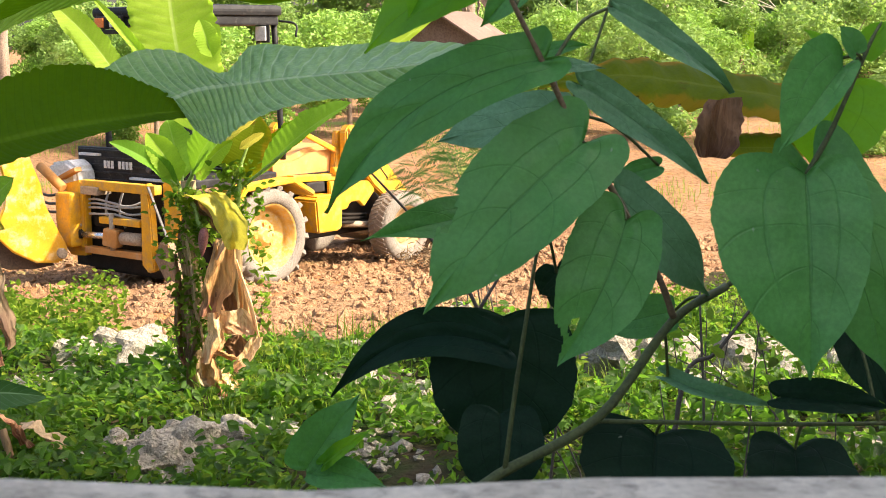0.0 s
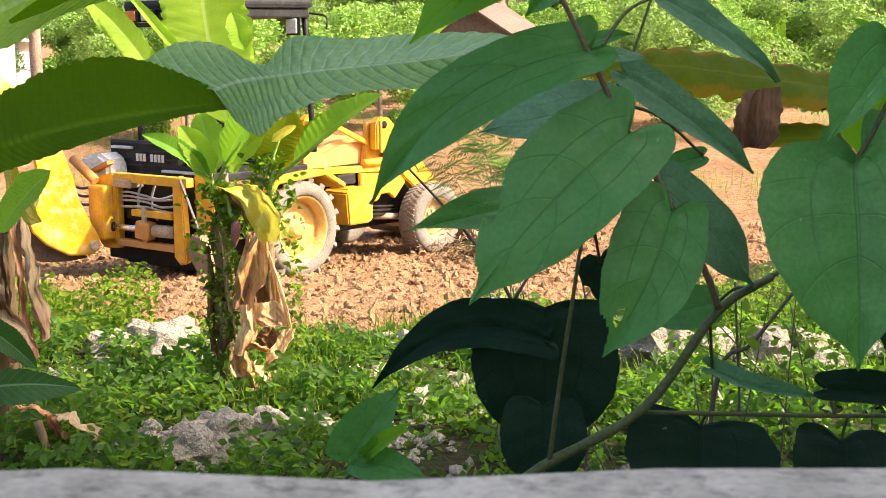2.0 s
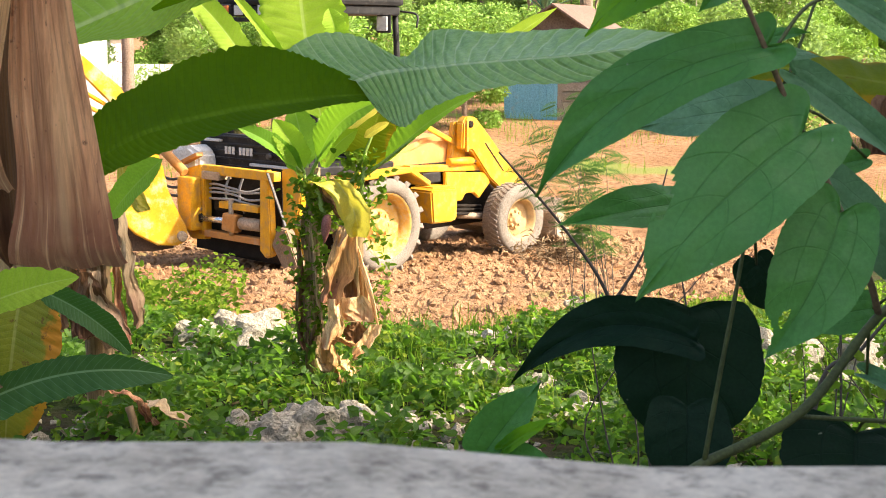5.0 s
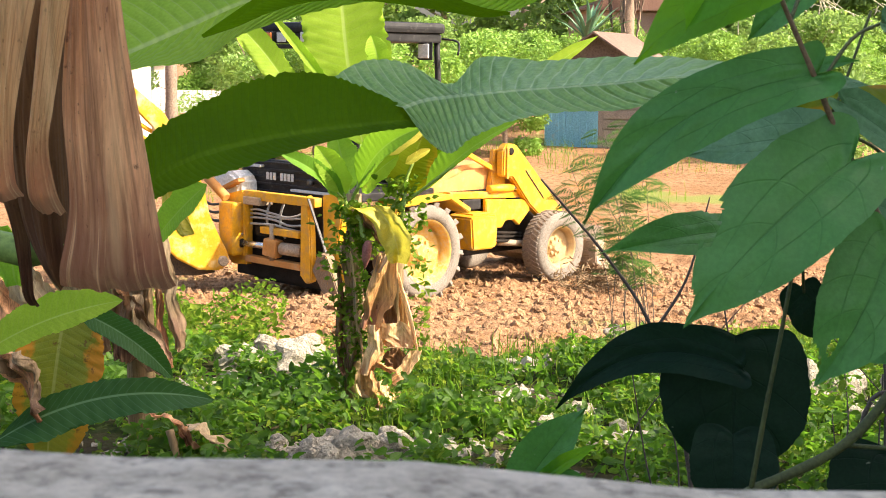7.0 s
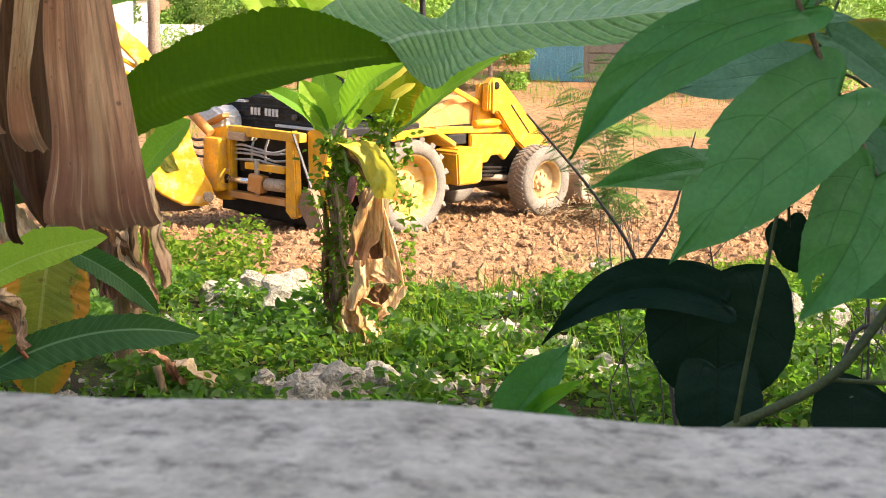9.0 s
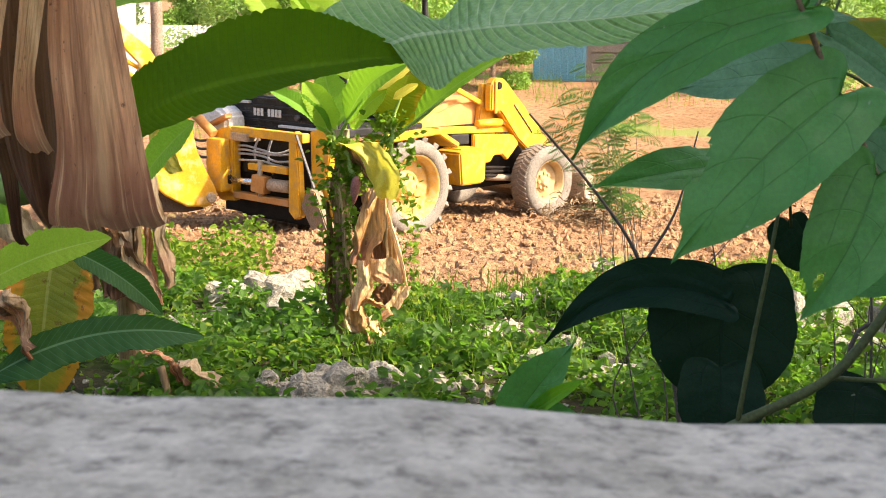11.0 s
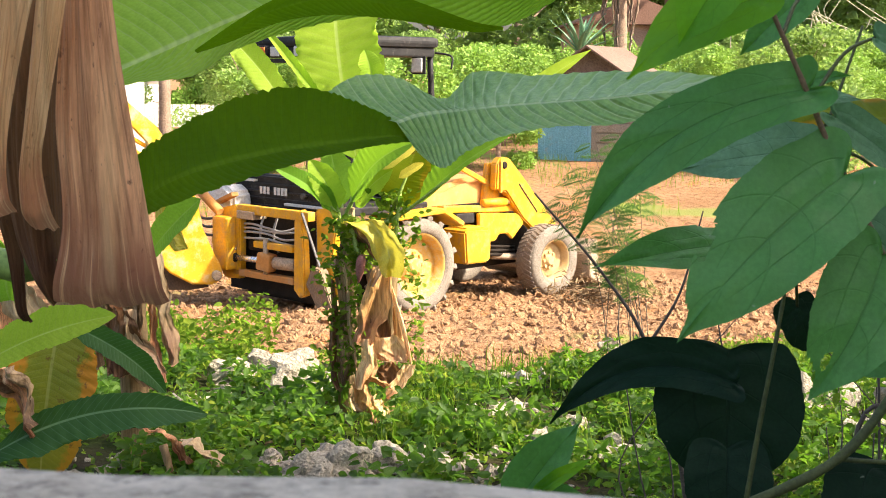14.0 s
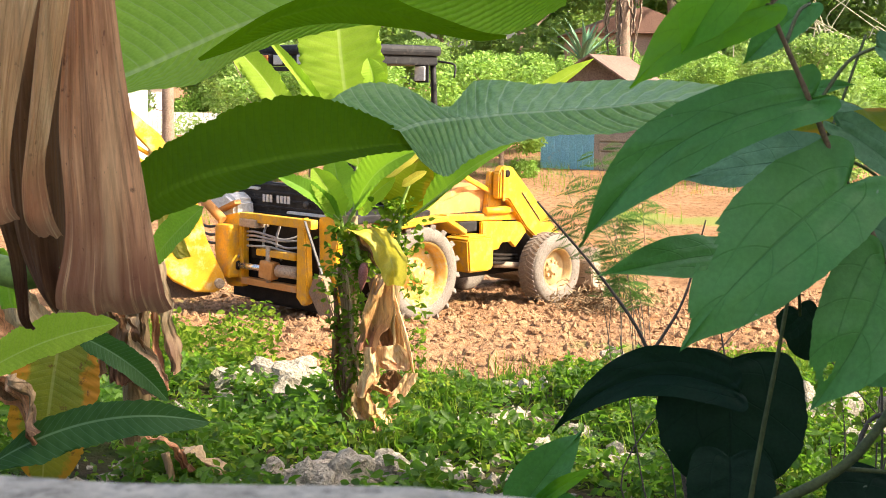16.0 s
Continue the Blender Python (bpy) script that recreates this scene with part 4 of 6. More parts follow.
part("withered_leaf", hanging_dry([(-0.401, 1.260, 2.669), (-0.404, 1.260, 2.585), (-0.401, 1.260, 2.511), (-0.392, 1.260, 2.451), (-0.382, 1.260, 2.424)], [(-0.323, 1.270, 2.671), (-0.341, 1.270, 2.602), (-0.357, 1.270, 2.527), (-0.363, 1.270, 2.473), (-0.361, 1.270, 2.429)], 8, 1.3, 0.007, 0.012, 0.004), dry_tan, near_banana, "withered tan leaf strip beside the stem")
# Dark panel behind the strips: its colour carries the shade inside the leaf.
part("withered_leaf", hanging_dry([(-0.379, 1.370, 2.679), (-0.393, 1.370, 2.588), (-0.405, 1.380, 2.495), (-0.399, 1.390, 2.393), (-0.372, 1.390, 2.324)], [(-0.318, 1.360, 2.678), (-0.327, 1.360, 2.588), (-0.336, 1.370, 2.496), (-0.340, 1.380, 2.395), (-0.346, 1.380, 2.321)], 9, 1.2, 0.012, -0.012, 0.008), dry_dark_and_shade, near_banana, "dark panel for the shade inside a withered leaf")
part("withered_leaf", hanging_dry([(-0.437, 1.400, 2.452), (-0.416, 1.400, 2.398), (-0.409, 1.400, 2.361), (-0.403, 1.400, 2.303)], [(-0.407, 1.400, 2.452), (-0.397, 1.400, 2.398), (-0.393, 1.400, 2.361), (-0.392, 1.400, 2.294)], 12, 1.0, 0.006, 0.004, 0.004), dry_dark_and_shade, near_banana, "dark withered strip beside the stem")


# backhoe loader
hoe = thing("backhoe_loader", "muddy yellow backhoe loader with black cab parked on bare earth", "backhoe loader", (-1.16, 15.79, -0.06), 46.0)


def wheel(name, radius, width, rim_r, at, lugs, rim_m):
    w = new(name)
    w.empty_display_size = 0.05
    w.parent = hoe
    w.matrix_local = pose(*at)
    own = bmesh.new()
    prof = [(rim_r, -0.42), (rim_r * 1.12, -0.50), (radius * 0.90, -0.50), (radius * 0.97, -0.42), (radius, -0.2), (radius, 0.2), (radius * 0.97, 0.42), (radius * 0.90, 0.50), (rim_r * 1.12, 0.50), (rim_r, 0.42)]
    seg = 48
    rings = [[own.verts.new((r * math.cos(2 * math.pi * i / seg), y * width, r * math.sin(2 * math.pi * i / seg))) for r, y in prof] for i in range(seg)]
    for i in range(seg):
        for k in range(len(prof)):
            a, b = rings[i], rings[(i + 1) % seg]
            own.faces.new((a[k], a[(k + 1) % len(prof)], b[(k + 1) % len(prof)], b[k])).smooth = True
    part("tyre", own, tyre_rubber, w, "dusty worn tyre")
    for side in (-1, 1):
        if lugs < 20:
            lug = box((0.065, width * 0.48, 0.10), (0, side * width * 0.24, radius * 0.955), (0, 0, side * 32), 0.010)
        else:
            lug = box((0.030, width * 0.40, 0.05), (0, side * width * 0.20, radius * 0.958), (0, 0, side * 24), 0.006)
        first = part("tread_lug", lug, tyre_rubber, w)
        for i in range(1, lugs):
            more = new("tread_lug", first.data)
            more.parent = w
            more.matrix_local = pose(0, 0, 0, 0, 360 / lugs * (i + (0.5 if side > 0 else 0)), 0)
    rim = bmesh.new()
    prof = [(rim_r * 1.03, -0.46), (rim_r * 0.95, -0.43), (rim_r * 0.90, -0.16), (rim_r * 0.80, -0.08), (rim_r * 0.76, -0.16), (rim_r * 0.52, 0.02), (rim_r * 0.46, -0.10), (rim_r * 0.24, -0.14), (rim_r * 0.20, -0.26), (0.0, -0.26)]
    rings = [[rim.verts.new((r * math.cos(2 * math.pi * i / 36), y * width, r * math.sin(2 * math.pi * i / 36))) for r, y in prof[:-1]] for i in range(36)]
    tip = rim.verts.new((0, prof[-1][1] * width, 0))
    for i in range(36):
        a, b = rings[i], rings[(i + 1) % 36]
        for k in range(len(a) - 1):
            rim.faces.new((a[k], a[k + 1], b[k + 1], b[k])).smooth = True
        rim.faces.new((a[-1], tip, b[-1]))
    for i in range(8):
        a = 2 * math.pi * i / 8
        cylinder((rim_r * 0.38 * math.cos(a), -0.08 * width, rim_r * 0.38 * math.sin(a)), (rim_r * 0.38 * math.cos(a), -0.18 * width, rim_r * 0.38 * math.sin(a)), 0.022, None, 6, 0, rim)
    part("rim", rim, rim_m, w, "mud-splashed yellow rim" if rim_m is rim_paint else "mud-covered tan rim")
    return w


wheel("rear_wheel", 0.545, 0.40, 0.36, (-0.07, -0.80, 0.53), 18, rim_paint)
left_rear = wheel("rear_wheel", 0.545, 0.40, 0.36, (-0.07, 0.80, 0.53), 18, rim_paint)
left_rear.matrix_local = pose(-0.07, 0.80, 0.53, 0, 0, 180)
wheel("front_wheel", 0.445, 0.31, 0.26, (2.29, -0.78, 0.375), 42, rim_mud)
left_front = wheel("front_wheel", 0.445, 0.31, 0.26, (2.29, 0.78, 0.375), 42, rim_mud)
left_front.matrix_local = pose(2.29, 0.78, 0.375, 0, 0, 180)

# chassis, bonnet and side boxes
part("axle", cylinder((-0.07, -0.7, 0.53), (-0.07, 0.7, 0.53), 0.13), dark_metal_and_shade, hoe)
part("axle", box((0.20, 1.35, 0.20), (2.29, 0, 0.38)), mud_steel, hoe)
part("chassis", box((2.9, 0.74, 0.62), (0.95, 0, 0.62), bevel=0.02), dark_metal_and_shade, hoe)
bon = profile([(0.40, 1.02), (0.40, 1.30), (0.80, 1.34), (1.05, 1.42), (1.40, 1.45), (1.75, 1.40), (2.2, 1.26), (2.40, 1.00)], 0.92, 0.06)
part("bonnet", bon, orange_paint, hoe, "dusty orange bonnet")
part("bonnet_trim", box((1.5, 0.02, 0.05), (1.25, -0.475, 1.10), bevel=0.006), dark_metal_and_shade, hoe)
tank = part("side_tank", profile([(0.76, 0.46), (0.73, 0.84), (0.78, 0.87), (1.16, 0.86), (1.18, 0.82), (1.17, 0.50), (1.12, 0.46)], 0.40, 0.02, (0, -0.68, 0)), yellow_paint, hoe, "yellow side tank with worn paint")
part("tank_lid", box((0.30, 0.30, 0.02), (0.95, -0.68, 0.876), bevel=0.006), yellow_paint, tank)
part("cap", cylinder((0.86, -0.62, 0.86), (0.86, -0.62, 0.93), 0.05, None, 14, 0.008), black_plastic, tank)
part("battery", box((0.30, 0.16, 0.12), (0.98, -0.56, 0.97), bevel=0.012), black_plastic, hoe)
part("front_bracket", profile([(1.22, 0.66), (1.20, 1.02), (1.96, 0.97), (2.00, 0.84), (1.80, 0.66), (1.70, 0.74), (1.56, 0.74), (1.50, 0.66)], 0.06, 0.012, (0, -0.62, 0)), yellow_paint, hoe)
part("side_rail", box((1.45, 0.12, 0.08), (1.32, -0.54, 1.06), (0, 2.5, 0), 0.015), yellow_paint, hoe)
part("fender", profile([(-0.62, 0.86), (-0.45, 1.12), (0.30, 1.16), (0.62, 0.98), (0.60, 0.92), (0.28, 1.10), (-0.42, 1.06), (-0.57, 0.84)], 0.42, 0.012, (0, -0.78, 0)), yellow_paint, hoe, "yellow rear mudguard")
part("lamp_bracket", box((0.05, 0.12, 0.16), (0.62, -0.60, 1.06), bevel=0.012), yellow_paint, hoe)
for k in range(3):
    part("pipe", tube([(1.2, -0.60, 0.62 - 0.05 * k), (1.6, -0.58, 0.58 - 0.05 * k), (2.1, -0.4, 0.52 - 0.04 * k)], 0.018, 0.018, 8), dark_metal_and_shade, hoe)
part("steering_ram", cylinder((1.55, -0.52, 0.46), (2.15, -0.60, 0.40), 0.04, None, 14, 0.006), mud_steel, hoe)

# loader arms and front bucket
for side in (-1, 1):
    arm = part("loader_arm", profile([(1.46, 1.28), (1.47, 1.60), (1.54, 1.68), (1.70, 1.66), (2.02, 1.36), (2.50, 0.88), (2.92, 0.46), (2.90, 0.26), (2.74, 0.28), (2.28, 0.66), (1.96, 0.90), (1.64, 1.26)], 0.12, 0.018, (0, side * 0.62, 0)), yellow_paint, hoe)
    part("pivot_pin", cylinder((1.60, side * 0.70, 1.58), (1.60, side * 0.52, 1.58), 0.045, None, 16, 0.01), dark_metal_and_shade, arm)
    part("stiffener", box((0.035, 0.03, 0.38), (1.53, side * 0.69, 1.44), bevel=0.008), yellow_paint, arm)
    for k in range(6):
        part("marking_bar", box((0.016, 0.006, 0.10), (1.90 + 0.055 * k, side * 0.683, 1.30 - 0.058 * k), (0, -40, 0), 0.0), dark_metal_and_shade, arm)
    ram = part("lift_ram", cylinder((1.30, side * 0.60, 1.13), (1.72, side * 0.60, 1.13), 0.05, None, 16, 0.008), yellow_paint, hoe)
    part("rod", cylinder((1.72, side * 0.60, 1.13), (1.95, side * 0.60, 1.12), 0.03, None, 14), chrome, ram)
    part("tower_post", profile([(1.36, 0.9), (1.46, 1.60), (1.62, 1.60), (1.70, 0.9)], 0.08, 0.012, (0, side * 0.50, 0)), yellow_paint, hoe)
    part("tie_bar", box((0.62, 0.05, 0.06), (1.22, side * 0.52, 1.47), (0, 24, 0), 0.012), yellow_paint, hoe)
part("front_bucket", profile([(2.85, 0.42), (2.88, 0.12), (3.1, 0.0), (3.65, 0.02), (3.60, 0.07), (3.2, 0.14), (3.05, 0.30), (3.02, 0.60)], 2.0, 0.012), mud_steel, hoe, "mud-caked loader bucket")

# cab
cab = part("cab_roof", box((1.28, 1.74, 0.12), (-0.34, 0, 3.01), bevel=0.05), black_plastic, hoe, "dusty black cab roof")
part("roof_lip", box((1.22, 1.66, 0.10), (-0.34, 0, 2.90), bevel=0.02), black_plastic, cab)
for y in (-0.76, 0.76):
    for x0, x1 in ((-0.92, -0.90), (0.26, 0.34)):
        part("cab_post", tube([(x1, y, 1.35), (x0, y, 2.88)], 0.035, 0.035, 8), black_plastic, hoe)
part("light_bar", box((0.06, 1.62, 0.05), (-0.985, 0, 2.80), bevel=0.01), black_plastic, hoe)
for y, m in ((0.66, lamp_orange), (0.40, lamp_clear), (-0.02, lamp_clear), (-0.30, lamp_orange), (-0.66, lamp_clear)):
    lamp = part("work_lamp", box((0.08, 0.19, 0.14), (-0.99, y, 2.90), bevel=0.02), black_plastic, hoe)
    part("lens", box((0.02, 0.15, 0.105), (-1.034, y, 2.90), bevel=0.006), m, lamp)
part("rear_panel", box((0.08, 1.95, 0.40), (-0.98, 0.22, 1.32), bevel=0.02), black_plastic, hoe, "ribbed black rear cab panel")
for k in range(5):
    part("panel_rib", box((0.03, 1.85, 0.022), (-1.03, 0.22, 1.16 + 0.082 * k), bevel=0.006), black_plastic, hoe)
for y0, y1, z0 in ((0.20, -0.62, 1.20), (1.10, 0.75, 1.44)):
    part("panel_ledge", box((0.06, y0 - y1, 0.03), (-1.05, (y0 + y1) / 2, z0), bevel=0.008), mark_pale, hoe, "scraped grey edge strip")
part("panel_knob", cylinder((-1.02, -0.12, 1.31), (-1.08, -0.12, 1.31), 0.035, None, 14, 0.008), hose_rubber, hoe)
for k, w in enumerate((0.05, 0.05, 0.05, 0.0, 0.05, 0.05, 0.05, 0.05)):
    if w:
        part("marking_bar", box((0.008, 0.045, 0.085), (-1.045, 0.66 - 0.065 * k, 1.335), bevel=0.002), mark_pale, hoe)
part("cab_floor", box((1.2, 1.5, 0.10), (-0.35, 0, 1.17), bevel=0.02), black_plastic, hoe)
part("dash", box((0.3, 1.2, 0.5), (0.1, 0, 1.5), bevel=0.05), black_plastic, hoe)
seat = part("seat", box((0.5, 0.5, 0.14), (-0.45, 0, 1.5), bevel=0.05), black_plastic, hoe)
part("backrest", box((0.14, 0.48, 0.5), (-0.22, 0, 1.8), (0, 8, 0), 0.05), black_plastic, hoe)
mirror = part("mirror_arm", tube([(0.3, -0.80, 2.9), (0.38, -0.98, 2.86), (0.34, -1.02, 2.72)], 0.012, 0.012, 8), black_plastic, hoe)
part("mirror_glass", box((0.03, 0.13, 0.16), (0.02, -0.80, 2.76), (0, 0, 20), 0.03), lamp_clear, mirror)
part("mirror_frame", box((0.02, 0.17, 0.20), (0.04, -0.81, 2.76), (0, 0, 20), 0.02), black_plastic, mirror)

# rear frame, rams, hoses and stabilisers
fx = -1.40
part("frame_beam", box((0.10, 1.26, 0.10), (fx, -0.06, 1.15), (0, 0, 0), 0.012), yellow_paint, hoe)
part("frame_beam", box((0.10, 1.10, 0.075), (fx, 0.12, 0.43), bevel=0.012), orange_paint, hoe)
part("frame_beam", box((0.09, 0.68, 0.075), (fx - 0.02, -0.08, 0.78), bevel=0.012), yellow_paint, hoe)
plate = part("frame_plate", profile([(0.54, 0.36), (0.52, 1.14), (0.60, 1.20), (0.96, 1.12), (1.06, 0.98), (1.08, 0.72), (0.98, 0.50), (0.82, 0.34)], 0.10, 0.015, (fx, 0, 0), (0, 0, 90)), yellow_paint, hoe, "thick yellow slew plate")
for y, z, r in ((0.86, 1.02, 0.045), (0.72, 1.04, 0.022), (0.60, 0.70, 0.02), (0.60, 0.62, 0.02), (0.64, 0.52, 0.03)):
    part("bolt", cylinder((fx - 0.075, y, z), (fx - 0.04, y, z), r, None, 12, 0.005), mud_steel, plate)
part("frame_post", profile([(-0.42, 0.34), (-0.44, 1.18), (-0.56, 1.22), (-0.60, 0.80), (-0.62, 0.30), (-0.52, 0.26)], 0.09, 0.014, (fx, 0, 0), (0, 0, 90)), yellow_paint, hoe)
part("frame_post", profile([(-0.66, 0.60), (-0.64, 1.22), (-0.90, 1.26), (-0.98, 1.05), (-0.90, 0.72)], 0.10, 0.014, (fx + 0.14, 0, 0), (0, 0, 90)), yellow_paint, hoe)
# Dark sheet behind the hoses, put in for the shade in the open frame.
part("frame_back", box((0.04, 1.56, 0.96), (fx + 0.17, 0.20, 0.68), bevel=0.0), dark_metal_and_shade, hoe)
# Added dark box, no real plate: fills the shaded hollow under the frame.
part("belly_guard", box((1.15, 1.30, 0.62), (fx + 0.78, 0.10, 0.46), bevel=0.03), dark_metal_and_shade, hoe, "dark box added for the shaded hollow under the rear frame")
for k, z in enumerate((1.00, 0.955, 0.91, 0.84)):
    part("hose", tube([(fx + 0.02, 0.54, z - 0.02), (fx - 0.04, 0.30, z), (fx - 0.02, 0.05, z - 0.03 + 0.012 * k), (fx + 0.0, -0.20, z - 0.05 + 0.03 * (k % 2)), (fx + 0.12, -0.40, z + 0.03 - 0.03 * k)], 0.013, 0.013, 8), hose_grey, hoe)
for y in (0.20, -0.04):
    part("hose", tube([(fx + 0.04, y, 1.08), (fx - 0.02, y - 0.02, 0.96), (fx + 0.02, y + 0.02, 0.80), (fx + 0.06, y, 0.70)], 0.014, 0.014, 8), hose_grey, hoe)
part("valve_block", box((0.20, 0.30, 0.09), (fx + 0.02, 0.40, 1.09), bevel=0.012), mud_steel, hoe)
part("valve_block", box((0.16, 0.24, 0.14), (fx + 0.10, 0.34, 0.76), bevel=0.02), dark_metal_and_shade, hoe)
ram = part("slew_ram", cylinder((fx - 0.06, 0.56, 0.60), (fx - 0.06, 0.14, 0.61), 0.036, None, 16, 0.006), chrome, hoe)
part("ram_body", cylinder((fx - 0.02, -0.08, 0.60), (fx + 0.02, -0.40, 0.60), 0.07, None, 16, 0.008), mud_steel, ram)
clevis = part("clevis", box((0.14, 0.20, 0.20), (fx - 0.05, 0.04, 0.60), (8, 0, 10), 0.03), orange_paint, hoe)
part("clevis_pin", cylinder((fx - 0.06, 0.04, 0.46), (fx - 0.06, 0.04, 0.86), 0.03, None, 12, 0.005), mud_steel, clevis)
part("ram_eye", cylinder((fx - 0.10, 0.62, 0.60), (fx - 0.02, 0.62, 0.60), 0.06, None, 14, 0.01), dark_metal_and_shade, hoe)
leg = part("stabiliser", profile([(-0.62, 0.42), (-0.72, 0.62), (-0.86, 0.60), (-1.16, 0.04), (-1.08, -0.06), (-0.98, -0.04)], 0.12, 0.012, (fx + 0.02, 0, 0), (0, 0, 90)), leg_mud, hoe, "mud-caked stabiliser leg")
part("leg_plate", profile([(-0.66, 0.50), (-0.74, 0.66), (-0.92, 0.62), (-1.02, 0.36), (-0.94, 0.20)], 0.03, 0.008, (fx + 0.11, 0, 0), (0, 0, 90)), yellow_paint, leg)
part("strap", box((0.03, 0.018, 0.62), (fx - 0.09, -0.78, 0.92), (-28, 0, 0), 0.01), hose_rubber, leg)

# digging boom, swung to the side
BOOM = [(-0.07, 0.40), (-0.05, 0.52), (0.04, 0.70), (0.14, 0.94), (0.19, 1.20), (0.33, 1.62), (0.63, 2.08), (1.09, 2.48), (1.39, 2.70), (1.44, 2.58), (1.13, 2.32), (0.74, 1.90), (0.60, 1.46), (0.55, 1.16), (0.58, 0.94), (0.69, 0.72), (0.65, 0.60), (0.51, 0.45), (0.27, 0.32), (0.02, 0.31)]
SHADE_SIDE = [(0.06, 0.27), (0.28, 0.24), (0.55, 0.25), (0.74, 0.32), (0.84, 0.46), (0.79, 0.68), (0.70, 0.86), (0.55, 0.62), (0.33, 0.44)]
part("boom", profile(BOOM, 0.14, 0.02, (-1.68, 0.67, 0), (0, 0, 151)), boom_paint, hoe, "broad yellow boom rubbed pale along its edge")
# Offset dark plate: the boom's unlit side is put in as colour.
part("boom_shoe", profile(SHADE_SIDE, 0.14, 0.01, (-1.62, 0.78, 0), (0, 0, 151)), boom_shade, hoe, "dark plate standing for the shaded underside of the boom")
part("boom_pin", cylinder((-1.76, 0.53, 0.42), (-1.50, 0.99, 0.42), 0.055, None, 18, 0.01), mud_steel, hoe)
part("boom_ram", cylinder((-1.52, 0.80, 1.10), (-1.56, 1.16, 1.34), 0.055, None, 16, 0.01), orange_paint, hoe)
for k in range(2):
    part("boom_ram", cylinder((-2.34, 1.02, 1.86 - 0.12 * k), (-2.92, 1.32, 2.26 - 0.16 * k), 0.024, None, 12, 0.004), yellow_paint, hoe)
for k in range(3):
    part("hose", tube([(-1.46, 0.96, 1.02 - 0.10 * k), (-1.50, 1.12, 1.00 - 0.09 * k), (-1.54, 1.26, 1.04 - 0.07 * k)], 0.016, 0.016, 8), hose_rubber, hoe)
part("kingpost", box((0.16, 0.26, 0.60), (-1.52, 0.72, 0.76), bevel=0.03), yellow_paint, hoe)
weight = part("counterweight", profile([(0.86, 1.08), (0.88, 1.30), (1.05, 1.38), (1.36, 1.34), (1.48, 1.16), (1.30, 1.06)], 0.30, 0.04, (-1.15, 0, 0), (0, 0, 90)), white_paint, hoe, "chalky white casing behind the frame")
part("casing_bracket", box((0.10, 0.34, 0.05), (-1.34, 0.92, 1.24), (-20, 0, 0), 0.012), orange_paint, weight)


# banana plant in the weeds, in front of the digger
mid_banana = thing("banana_plant", "banana plant with pale green leaves and dry hanging sheaths", "banana plant")
part("pseudostem", tube([(-0.66, 7.95, 0.44), (-0.67, 7.93, 0.9), (-0.65, 7.92, 1.35), (-0.66, 7.92, 1.80)], 0.055, 0.045, 16), trunk_dry, mid_banana)
part("pseudostem", tube([(-0.42, 8.05, 0.44), (-0.42, 8.05, 0.9), (-0.40, 8.0, 1.3), (-0.40, 7.95, 1.62)], 0.035, 0.03, 14), trunk_dry, mid_banana)
part("leaf", banana_blade((-0.606, 8.000, 2.053), (-0.757, 8.100, 3.308), 0.267, 0.267, fold=.12, bow=-.03, seed=1), banana_young, mid_banana, "broad bright leaf standing upright")
part("leaf", banana_blade((-0.966, 8.000, 2.243), (-1.411, 8.000, 2.834), 0.093, 0.099, fold=.35, bow=.05, seed=2), banana_young, mid_banana)
part("leaf", banana_blade((-0.749, 7.900, 2.337), (-1.153, 7.900, 2.851), 0.043, 0.036, fold=.6, seed=3), banana_young, mid_banana)
part("leaf", banana_blade((-0.492, 7.900, 2.502), (-0.558, 7.900, 2.719), 0.079, 0.072, fold=.4, seed=4), banana_young, mid_banana)
part("leaf", banana_blade((-0.700, 7.800, 1.764), (-1.049, 7.600, 2.055), 0.070, 0.051, fold=.5, bow=.06, seed=5), banana_mid, mid_banana)
part("leaf", banana_blade((-0.707, 7.800, 1.787), (-0.857, 7.700, 2.095), 0.090, 0.096, fold=.4, bow=.05, seed=6), banana_young, mid_banana)
part("leaf", banana_blade((-0.693, 8.000, 1.801), (-0.784, 8.100, 2.147), 0.113, 0.100, fold=.3, seed=7), banana_mid, mid_banana)
part("leaf", banana_blade((-0.622, 7.800, 1.843), (-0.250, 7.500, 2.206), 0.082, 0.127, fold=.35, bow=-.10, seed=8), banana_mid, mid_banana)
part("leaf", banana_blade((-0.611, 7.900, 1.808), (-0.387, 7.800, 2.035), 0.085, 0.072, fold=.4, bow=-.05, seed=9), banana_young, mid_banana)
part("leaf", banana_blade((-0.379, 7.900, 1.803), (-0.245, 7.900, 2.177), 0.164, 0.170, fold=.25, seed=10), banana_spotted, mid_banana)
part("leaf", banana_blade((-0.239, 7.800, 1.834), (0.288, 7.600, 2.250), 0.032, 0.102, fold=.35, bow=-.03, seed=11), banana_mid, mid_banana)
part("leaf", banana_blade((-0.271, 8.000, 1.842), (0.120, 8.000, 2.132), 0.040, 0.113, fold=.3, seed=12), banana_under_shaded, mid_banana)
part("leaf", banana_blade((-0.445, 7.800, 2.034), (-0.241, 7.800, 2.179), 0.045, 0.042, fold=.5, seed=13), banana_yellow, mid_banana)
part("leaf", banana_blade((-0.354, 7.800, 1.986), (-0.208, 7.800, 2.075), 0.039, 0.029, fold=.5, seed=14), banana_yellow, mid_banana)
part("petiole", tube([(-0.719, 7.850, 1.666), (-0.700, 7.800, 1.764), (-0.848, 7.700, 1.934)], 0.014, 0.008, 8), stalk, mid_banana)
